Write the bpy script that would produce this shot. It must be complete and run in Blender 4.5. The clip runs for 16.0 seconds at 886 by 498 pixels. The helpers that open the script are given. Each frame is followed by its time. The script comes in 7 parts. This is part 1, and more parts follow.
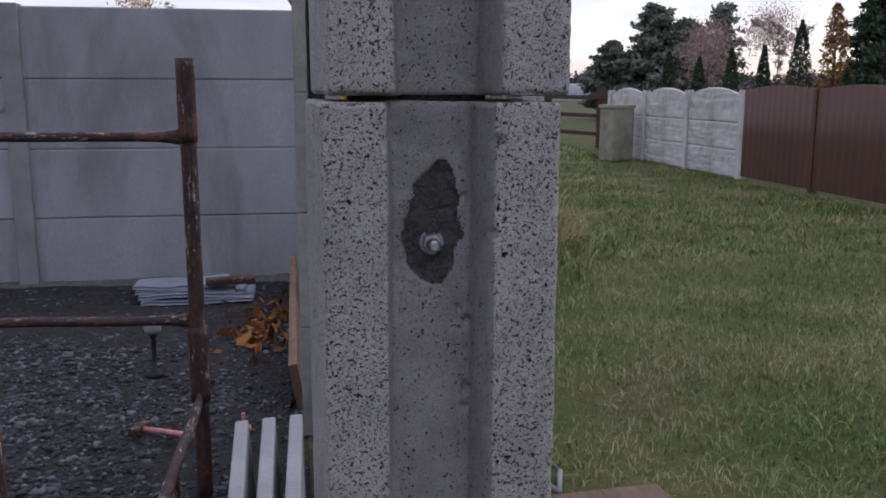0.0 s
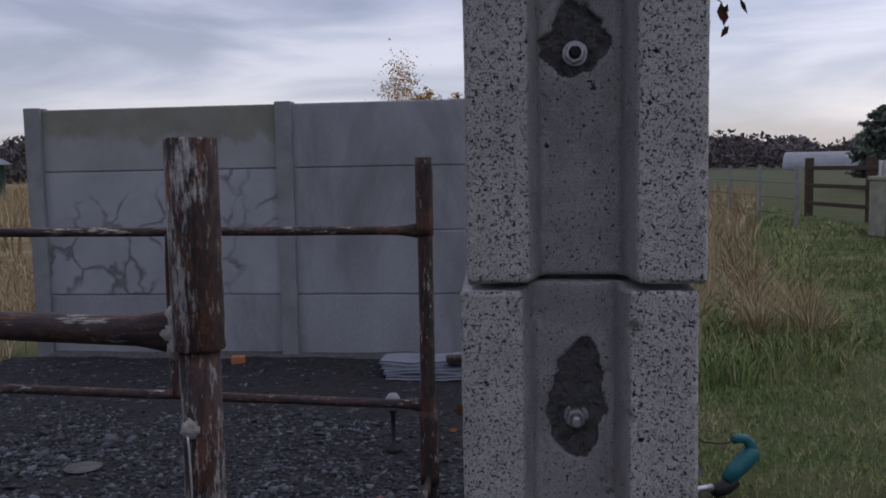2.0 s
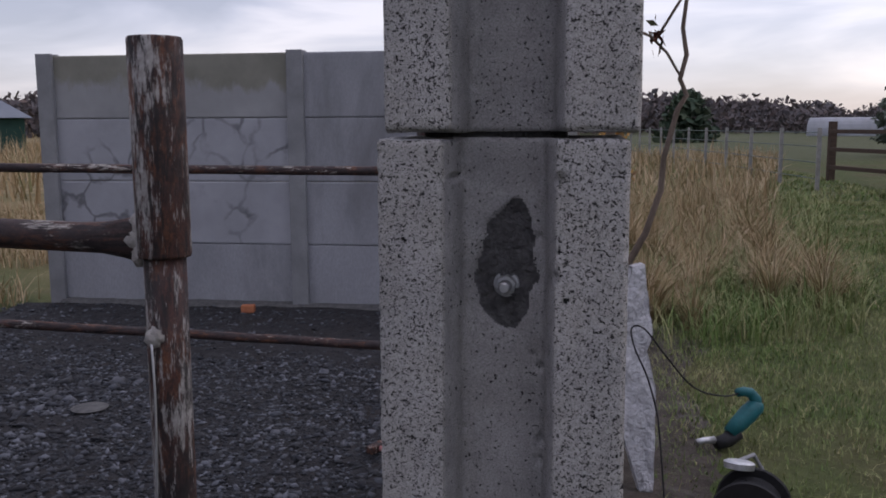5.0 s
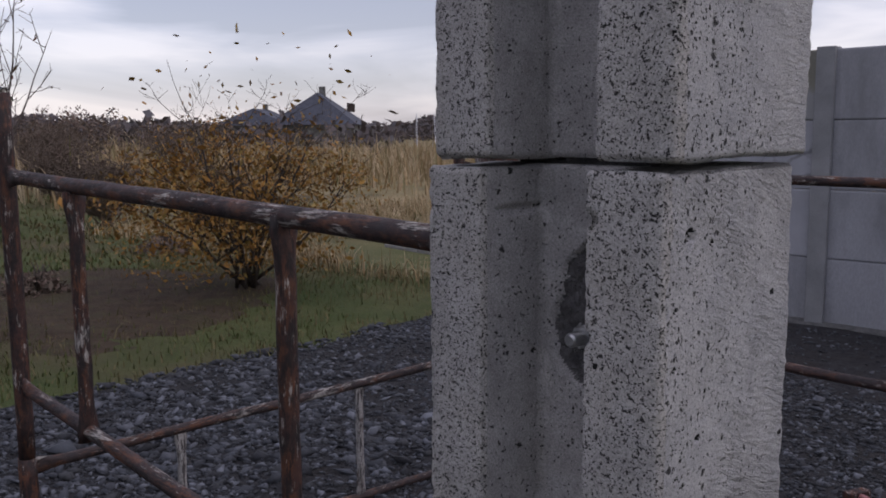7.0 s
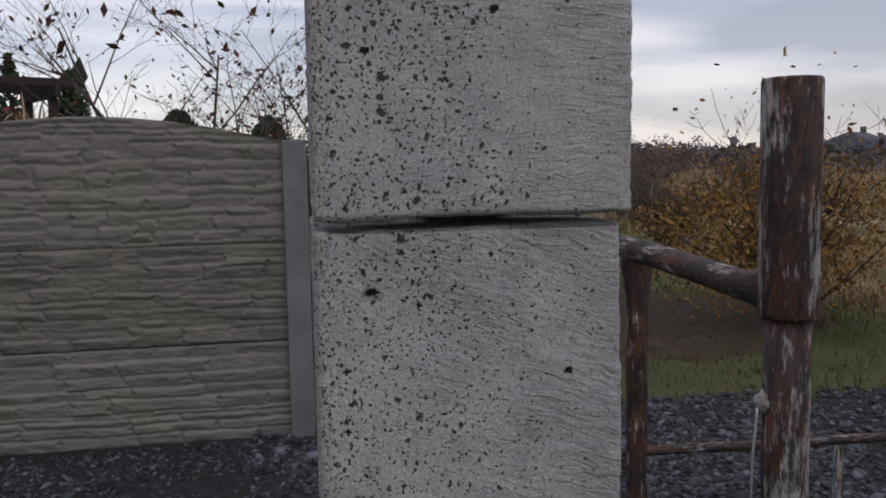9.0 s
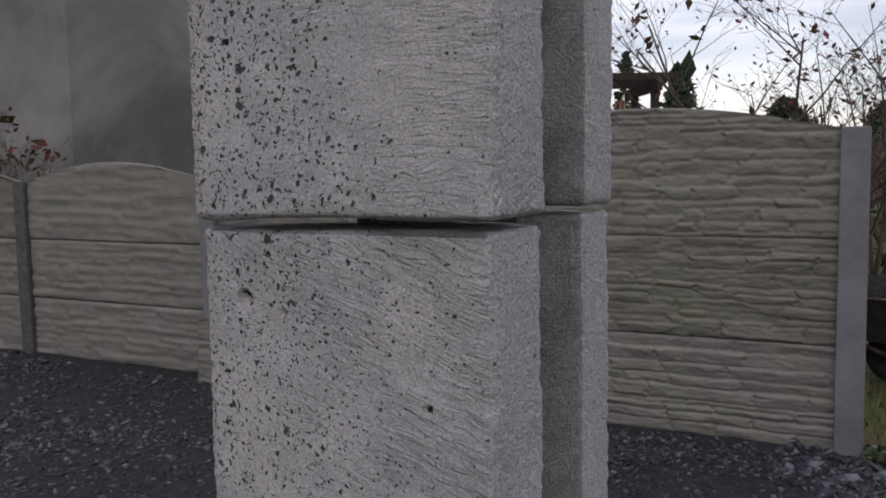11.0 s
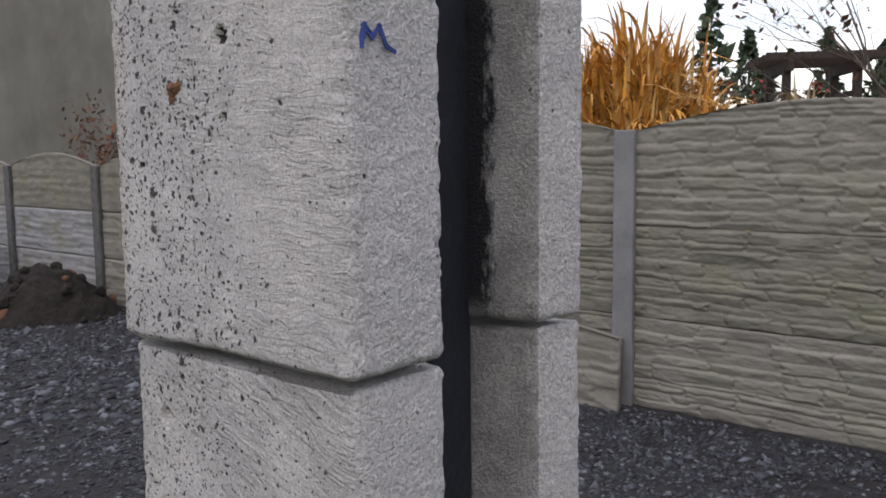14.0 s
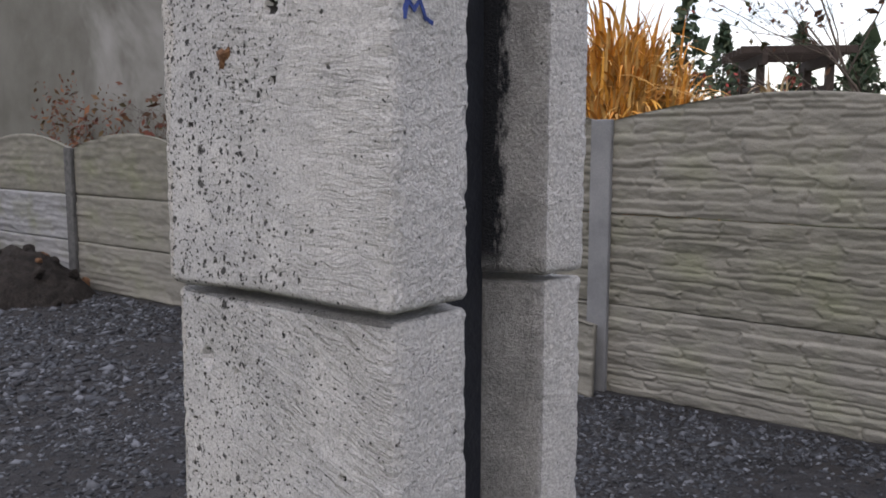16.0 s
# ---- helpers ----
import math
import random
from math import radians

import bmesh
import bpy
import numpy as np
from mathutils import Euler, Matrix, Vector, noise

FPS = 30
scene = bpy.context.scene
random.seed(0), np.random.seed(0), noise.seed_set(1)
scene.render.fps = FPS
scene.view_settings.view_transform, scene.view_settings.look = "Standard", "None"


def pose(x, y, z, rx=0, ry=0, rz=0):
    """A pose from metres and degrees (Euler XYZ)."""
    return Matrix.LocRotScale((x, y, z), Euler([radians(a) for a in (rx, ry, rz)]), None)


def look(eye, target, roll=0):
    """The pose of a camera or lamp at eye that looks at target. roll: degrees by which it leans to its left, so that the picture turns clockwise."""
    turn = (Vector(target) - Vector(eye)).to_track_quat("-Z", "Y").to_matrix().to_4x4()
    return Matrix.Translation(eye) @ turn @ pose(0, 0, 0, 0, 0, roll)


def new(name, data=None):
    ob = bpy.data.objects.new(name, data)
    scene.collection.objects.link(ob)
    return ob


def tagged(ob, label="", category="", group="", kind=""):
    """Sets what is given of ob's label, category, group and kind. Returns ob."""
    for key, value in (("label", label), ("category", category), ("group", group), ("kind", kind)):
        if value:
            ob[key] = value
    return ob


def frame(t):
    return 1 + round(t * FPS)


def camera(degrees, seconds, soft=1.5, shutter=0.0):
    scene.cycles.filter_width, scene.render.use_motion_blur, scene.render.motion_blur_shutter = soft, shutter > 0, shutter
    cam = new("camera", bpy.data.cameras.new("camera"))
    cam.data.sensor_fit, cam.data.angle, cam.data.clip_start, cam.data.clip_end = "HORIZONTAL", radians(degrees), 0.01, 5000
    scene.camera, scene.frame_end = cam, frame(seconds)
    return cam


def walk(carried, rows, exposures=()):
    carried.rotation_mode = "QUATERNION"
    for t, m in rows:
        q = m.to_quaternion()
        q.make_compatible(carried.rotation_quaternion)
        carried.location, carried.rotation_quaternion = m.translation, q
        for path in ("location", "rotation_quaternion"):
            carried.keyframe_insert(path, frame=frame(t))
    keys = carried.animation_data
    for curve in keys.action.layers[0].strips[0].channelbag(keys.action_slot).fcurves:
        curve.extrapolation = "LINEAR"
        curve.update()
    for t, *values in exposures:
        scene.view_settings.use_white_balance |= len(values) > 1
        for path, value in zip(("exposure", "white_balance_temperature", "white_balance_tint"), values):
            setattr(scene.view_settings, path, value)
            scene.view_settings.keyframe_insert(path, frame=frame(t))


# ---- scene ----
cam = camera(53.6, 16.0, 1.8)
PATH = [
    (0, (-0.004, -0.007, 1.401), (0.324, 1.934, 1.046), 0.1),
    (0.5, (0.004, -0.01, 1.418), (0.312, 1.941, 1.107), 0.5),
    (1, (0.021, -0.005, 1.432), (0.235, 1.961, 1.137), -0.6),
    (1.5, (0.043, -0.008, 1.453), (0.026, 1.977, 1.212), -0.9),
    (2, (0.061, -0.026, 1.47), (-0.166, 1.953, 1.282), -1.1),
    (2.5, (0.066, -0.044, 1.483), (-0.162, 1.943, 1.424), -0.7),
    (3, (0.068, -0.061, 1.488), (-0.152, 1.925, 1.55), -0.7),
    (3.2, (0.071, -0.066, 1.49), (-0.152, 1.919, 1.582), -0.5),
    (5.3, (0.135, 0.041, 1.396), (-0.157, 1.996, 1.085), 0.1),
    (5.5, (0.151, 0.065, 1.399), (-0.232, 2.002, 1.079), 0.2),
    (6, (0.187, 0.109, 1.386), (-0.525, 1.951, 1.071), 0.3),
    (6.5, (0.23, 0.129, 1.406), (-0.761, 1.838, 1.101), -0),
    (7, (0.333, 0.159, 1.412), (-1.009, 1.62, 1.148), -0.4),
    (7.5, (0.425, 0.209, 1.416), (-1.11, 1.47, 1.181), 0),
    (8, (0.472, 0.289, 1.415), (-1.241, 1.298, 1.201), -1.3),
    (8.5, (0.503, 0.395, 1.417), (-1.352, 1.118, 1.219), -0.8),
    (9, (0.525, 0.481, 1.421), (-1.433, 0.842, 1.233), -1.1),
    (9.5, (0.545, 0.586, 1.422), (-1.446, 0.586, 1.231), -0),
    (10, (0.516, 0.62, 1.418), (-1.456, 0.344, 1.23), -0.2),
    (10.2, (0.493, 0.644, 1.416), (-1.46, 0.255, 1.228), -0.5),
    (12.3, (0.3735, 0.8688, 1.459), (-1.0245, -0.5482, 1.27), -0.8),
    (12.5, (0.3593, 0.869, 1.47), (-1.0907, -0.496, 1.286), -2.5),
    (13, (0.348, 0.848, 1.463), (-1.154, -0.455, 1.242), -1.8),
    (13.5, (0.352, 0.837, 1.468), (-1.173, -0.433, 1.221), -0.9),
    (14, (0.353, 0.833, 1.474), (-1.181, -0.43, 1.249), -0.7),
    (14.5, (0.36, 0.836, 1.481), (-1.186, -0.41, 1.244), -0.3),
    (15, (0.37, 0.838, 1.48), (-1.184, -0.394, 1.232), -0.1),
    (15.5, (0.378, 0.834, 1.468), (-1.184, -0.386, 1.205), 0.1),
    (16, (0.396, 0.842, 1.464), (-1.172, -0.373, 1.213), 0.2),
]
EXPOSURE = [
    (0, 0.46, 6450, 21), (1, 0.18, 6300, 22), (2, -0.14, 6250, 21), (3, -0.42, 6080, 20), (5.5, 0.27, 6550, 23), (7, 0.12, 6550, 22), (8.5, 0.02, 6850, 20),
    (9.5, 0.0, 6750, 18), (10.2, 0.05, 6780, 18), (12.3, 0.74, 6950, 17), (14.5, 1.02, 7000, 15), (16, 1.06, 6980, 15),
]
walk(cam, [(t, look(eye, target, roll)) for t, eye, target, roll in PATH], EXPOSURE)

# ---------------------------------------------------------------- light
world = bpy.data.worlds.new("overcast_sky")
scene.world = world
world.use_nodes = True
wn, wl = world.node_tree.nodes, world.node_tree.links
wn.clear()
SUN_AZ, SUN_EL = 25.0, 34.0          # degrees from +x towards +y: behind the clouds
sky = wn.new("ShaderNodeTexSky")
sky.sky_type, sky.sun_disc = "NISHITA", False
sky.sun_elevation, sky.sun_rotation = radians(SUN_EL), radians(90 - SUN_AZ)
coord = wn.new("ShaderNodeTexCoord")
lift = wn.new("ShaderNodeSeparateXYZ")
wl.new(coord.outputs["Generated"], lift.inputs[0])
squash = wn.new("ShaderNodeMapping")
squash.inputs["Scale"].default_value = (1.3, 1.3, 8.0)
wl.new(coord.outputs["Generated"], squash.inputs[0])
clouds = wn.new("ShaderNodeTexNoise")
clouds.inputs["Scale"].default_value = 1.6
clouds.inputs["Detail"].default_value = 5.0
clouds.inputs["Roughness"].default_value = 0.5
clouds.inputs["Distortion"].default_value = 0.5
wl.new(squash.outputs[0], clouds.inputs["Vector"])
cover = wn.new("ShaderNodeValToRGB")
cover.color_ramp.elements[0].position, cover.color_ramp.elements[0].color = 0.42, (0.33, 0.355, 0.435, 1)
cover.color_ramp.elements[1].position, cover.color_ramp.elements[1].color = 0.63, (0.95, 0.94, 0.96, 1)
middle = cover.color_ramp.elements.new(0.5)
middle.color = (0.52, 0.545, 0.635, 1)
wl.new(clouds.outputs["Fac"], cover.inputs[0])
glow = wn.new("ShaderNodeMapRange")
glow.inputs["From Min"].default_value, glow.inputs["From Max"].default_value = 0.0, 0.32
glow.inputs["To Min"].default_value, glow.inputs["To Max"].default_value = 0.3, 0.0
wl.new(lift.outputs["Z"], glow.inputs["Value"])
bright = wn.new("ShaderNodeMix")
bright.data_type = "RGBA"
bright.inputs["B"].default_value = (0.82, 0.81, 0.84, 1)
wl.new(glow.outputs[0], bright.inputs["Factor"])
wl.new(cover.outputs[0], bright.inputs["A"])
haze = wn.new("ShaderNodeBackground")
zenith = wn.new("ShaderNodeMapRange")          # an overcast sky is brightest overhead
zenith.inputs["From Min"].default_value, zenith.inputs["From Max"].default_value = 0.3, 1.0
zenith.inputs["To Min"].default_value, zenith.inputs["To Max"].default_value = 0.62, 1.55
wl.new(lift.outputs["Z"], zenith.inputs["Value"])
wl.new(zenith.outputs[0], haze.inputs["Strength"])
wl.new(bright.outputs["Result"], haze.inputs["Color"])
clear = wn.new("ShaderNodeBackground")
clear.inputs["Strength"].default_value = 0.05
wl.new(sky.outputs[0], clear.inputs["Color"])
both = wn.new("ShaderNodeAddShader")
wl.new(haze.outputs[0], both.inputs[0])
wl.new(clear.outputs[0], both.inputs[1])
out = wn.new("ShaderNodeOutputWorld")
wl.new(both.outputs[0], out.inputs[0])

sun = new("sun", bpy.data.lights.new("sun", "SUN"))
sun.data.energy, sun.data.angle, sun.data.color = 0.3, radians(50), (1.0, 0.97, 0.94)
sa, se = radians(SUN_AZ), radians(SUN_EL + 16)
sun.matrix_world = look((math.cos(sa) * math.cos(se) * 30, math.sin(sa) * math.cos(se) * 30, math.sin(se) * 30), (0, 0, 0))

# ---------------------------------------------------------------- small tools
rng = np.random.default_rng(7)


def thing(name, at=(0, 0, 0), label="", category="", group="", kind="", turn=0.0):
    ob = new(name)
    ob.empty_display_size = 0.1
    ob.location, ob.rotation_euler = at, (0, 0, radians(turn))
    return tagged(ob, label, category, group, kind)


def finish(name, mesh, mats, parent=None, label="", smooth=False):
    for m in (mats if isinstance(mats, (list, tuple)) else [mats]):
        mesh.materials.append(m)
    if smooth:
        mesh.polygons.foreach_set("use_smooth", [True] * len(mesh.polygons))
    ob = new(name, mesh)
    if parent is not None:
        ob.parent = parent
    return tagged(ob, label)


def part(name, bm, mats, parent=None, label="", smooth=False):
    mesh = bpy.data.meshes.new(name)
    bm.normal_update()
    bm.to_mesh(mesh)
    bm.free()
    return finish(name, mesh, mats, parent, label, smooth)


def raw(name, verts, faces, mats, parent=None, label="", smooth=False):
    mesh = bpy.data.meshes.new(name)
    verts = np.asarray(verts, dtype=np.float32)
    faces = np.asarray(faces, dtype=np.int32)
    n, k = faces.shape
    mesh.vertices.add(len(verts))
    mesh.vertices.foreach_set("co", verts.ravel())
    mesh.loops.add(n * k)
    mesh.loops.foreach_set("vertex_index", faces.ravel())
    mesh.polygons.add(n)
    mesh.polygons.foreach_set("loop_start", np.arange(0, n * k, k, dtype=np.int32))
    mesh.update(calc_edges=True)
    return finish(name, mesh, mats, parent, label, smooth)


def again(name, ob, parent, m=None):
    """Another part on the same mesh."""
    o = new(name, ob.data)
    o.parent = parent
    if m is not None:
        o.matrix_basis = m
    return o


def box(bm, lo, hi, bevel=0.0, m=None):
    lo, hi = Vector(lo), Vector(hi)
    made = bmesh.ops.create_cube(bm, size=1.0)["verts"]
    mat = Matrix.Translation((lo + hi) / 2) @ Matrix.Diagonal((*(hi - lo), 1))
    bmesh.ops.transform(bm, matrix=mat, verts=made)
    if bevel > 0:
        edges = list({e for v in made for e in v.link_edges})
        res = bmesh.ops.bevel(bm, geom=edges, offset=bevel, segments=2, affect="EDGES", profile=0.6)
        made = list({v for f in res["faces"] for v in f.verts} | {v for v in made if v.is_valid})
    if m is not None:
        bmesh.ops.transform(bm, matrix=m, verts=made)
    return made


def tube(bm, points, radii, seg=12, cap=True):
    """A round bar along points, with a radius at each."""
    pts = [Vector(p) for p in points]
    if not isinstance(radii, (list, tuple)):
        radii = [radii] * len(pts)
    rings, side = [], None
    for i, p in enumerate(pts):
        d = (pts[min(i + 1, len(pts) - 1)] - pts[max(i - 1, 0)]).normalized()
        if side is None:
            side = d.orthogonal().normalized()
        side = (side - d * side.dot(d)).normalized()
        up = d.cross(side)
        rings.append([bm.verts.new(p + (side * math.cos(a) + up * math.sin(a)) * radii[i])
                      for a in (2 * math.pi * k / seg for k in range(seg))])
    for a, b in zip(rings, rings[1:]):
        for k in range(seg):
            bm.faces.new((a[k], a[(k + 1) % seg], b[(k + 1) % seg], b[k]))
    if cap:
        bm.faces.new(rings[0][::-1])
        bm.faces.new(rings[-1])
    return rings


def lathe(bm, profile, seg=20, m=None):
    """Turn (radius, height) pairs round z."""
    rings = [[bm.verts.new((r * math.cos(2 * math.pi * k / seg), r * math.sin(2 * math.pi * k / seg), z)) for k in range(seg)] for r, z in profile]
    for a, b in zip(rings, rings[1:]):
        for k in range(seg):
            bm.faces.new((a[k], a[(k + 1) % seg], b[(k + 1) % seg], b[k]))
    bm.faces.new(rings[0][::-1])
    bm.faces.new(rings[-1])
    if m is not None:
        bmesh.ops.transform(bm, matrix=m, verts=[v for r in rings for v in r])


def fbm(x, y, seed=0, octaves=4):
    """Smooth value noise on arrays, about -1 to 1."""
    total, amp = np.zeros(np.broadcast(x, y).shape), 1.0
    for o in range(octaves):
        g = np.random.default_rng(seed + o).uniform(-1, 1, (64, 64))
        xi, yi = np.floor(x).astype(int), np.floor(y).astype(int)
        fx, fy = x - xi, y - yi
        fx, fy = fx * fx * (3 - 2 * fx), fy * fy * (3 - 2 * fy)
        a, b = g[xi % 64, yi % 64], g[(xi + 1) % 64, yi % 64]
        c, d = g[xi % 64, (yi + 1) % 64], g[(xi + 1) % 64, (yi + 1) % 64]
        total = total + amp * ((a * (1 - fx) + b * fx) * (1 - fy) + (c * (1 - fx) + d * fx) * fy)
        x, y, amp = x * 2.03, y * 2.03, amp * 0.5
    return total / 1.6


# ---------------------------------------------------------------- materials
def material(name, base, rough=0.8, metal=0.0, spec=0.5):
    m = bpy.data.materials.new(name)
    m.use_nodes = True
    b = m.node_tree.nodes["Principled BSDF"]
    b.inputs["Base Color"].default_value = (*base, 1)
    b.inputs["Roughness"].default_value = rough
    b.inputs["Metallic"].default_value = metal
    b.inputs["Specular IOR Level"].default_value = spec
    return m


class Nodes:
    """Short forms for building one material's nodes."""

    def __init__(self, m):
        self.t = m.node_tree
        self.b = self.t.nodes["Principled BSDF"]
        self.place = self.t.nodes.new("ShaderNodeTexCoord").outputs["Object"]

    def add(self, kind):
        return self.t.nodes.new("ShaderNode" + kind)

    def link(self, a, b):
        self.t.links.new(a, b)

    def noise(self, scale, detail=4.0, rough=0.55, stretch=None, distort=0.0, where=None):
        n = self.add("TexNoise")
        n.inputs["Scale"].default_value, n.inputs["Detail"].default_value = scale, detail
        n.inputs["Roughness"].default_value, n.inputs["Distortion"].default_value = rough, distort
        v = where or self.place
        if stretch:
            s = self.add("Mapping")
            s.inputs["Scale"].default_value = stretch
            self.link(v, s.inputs[0])
            v = s.outputs[0]
        self.link(v, n.inputs["Vector"])
        return n.outputs["Fac"]

    def cells(self, scale, feature="F1", out="Distance", stretch=None, random_=1.0, where=None):
        n = self.add("TexVoronoi")
        n.feature = feature
        n.inputs["Scale"].default_value = scale
        n.inputs["Randomness"].default_value = random_
        v = where or self.place
        if stretch:
            s = self.add("Mapping")
            s.inputs["Scale"].default_value = stretch
            self.link(v, s.inputs[0])
            v = s.outputs[0]
        self.link(v, n.inputs["Vector"])
        return n.outputs[out]

    def ramp(self, fac, *stops):
        r = self.add("ValToRGB")
        e = r.color_ramp.elements
        while len(e) < len(stops):
            e.new(0.5)
        for el, (p, c) in zip(e, stops):
            el.position = p
            el.color = (c, c, c, 1) if isinstance(c, (int, float)) else (*c, 1)
        self.link(fac, r.inputs[0])
        return r.outputs[0]

    def mix(self, fac, a, b, blend="MIX"):
        n = self.add("Mix")
        n.data_type, n.blend_type = "RGBA", blend
        for name, v in (("Factor", fac), ("A", a), ("B", b)):
            if isinstance(v, (int, float)):
                n.inputs[name].default_value = v if name == "Factor" else (v, v, v, 1)
            elif isinstance(v, tuple):
                n.inputs[name].default_value = (*v, 1)
            else:
                self.link(v, n.inputs[name])
        return n.outputs["Result"]

    def maths(self, op, a, b=0.0):
        n = self.add("Math")
        n.operation = op
        for i, v in enumerate((a, b)):
            if isinstance(v, (int, float)):
                n.inputs[i].default_value = v
            else:
                self.link(v, n.inputs[i])
        return n.outputs[0]

    def colour(self, c):
        self.link(c, self.b.inputs["Base Color"])

    def rough(self, c):
        self.link(c, self.b.inputs["Roughness"])

    def bump(self, height, strength=0.5, distance=0.01):
        n = self.add("Bump")
        n.inputs["Strength"].default_value, n.inputs["Distance"].default_value = strength, distance
        self.link(height, n.inputs["Height"])
        if self.b.inputs["Normal"].links:
            self.link(self.b.inputs["Normal"].links[0].from_socket, n.inputs["Normal"])
        self.link(n.outputs[0], self.b.inputs["Normal"])


def mottled(name, dark, light, scale=6.0, rough=0.85, bump=0.3, grain=120.0, stain=None, spec=0.3, stretch=None, per_object=0.0, dist=0.004):
    """Two tones in soft patches with a fine grain, and stains of a third tone."""
    m = material(name, light, rough, 0.0, spec)
    n = Nodes(m)
    c = n.mix(n.ramp(n.noise(scale, 6, 0.6, stretch), (0.3, 0.0), (0.7, 1.0)), dark, light)
    g = n.noise(grain, 3, 0.7, stretch)
    c = n.mix(n.ramp(g, (0.3, 0.0), (0.7, 0.35)), c, n.mix(0.5, dark, (0.0, 0.0, 0.0)))
    if stain:
        c = n.mix(n.ramp(n.noise(scale * 0.35, 5, 0.65, stretch, 0.6), (0.52, 0.0), (0.7, 0.8)), c, stain)
    if per_object:
        info = n.add("ObjectInfo").outputs["Random"]
        c = n.mix(n.maths("MULTIPLY", info, per_object), c, n.mix(0.6, c, dark))
    n.colour(c)
    n.bump(g, bump, dist)
    n.bump(n.noise(scale * 3, 4), bump * 0.6, dist * 4)
    return m


def islands(name, tones, rough=0.8, spec=0.3, grain=60.0, bump=0.2, patch=None):
    """Pieces of one mesh that each take a tone of their own."""
    m = material(name, tones[0], rough, 0.0, spec)
    n = Nodes(m)
    pick = n.add("NewGeometry").outputs["Random Per Island"]
    k = len(tones)
    c = n.ramp(pick, *[((i + 0.5) / k, t) for i, t in enumerate(tones)])
    g = n.noise(grain, 3, 0.6)
    c = n.mix(n.ramp(g, (0.35, 0.0), (0.75, 0.45)), c, n.mix(0.55, c, (0.0, 0.0, 0.0)))
    if patch:
        c = n.mix(n.ramp(n.noise(1.1, 5, 0.6), (0.46, 0.0), (0.62, 0.75)), c, n.mix(0.75, c, patch))
    n.colour(c)
    if bump:
        n.bump(g, bump, 0.003)
    return m


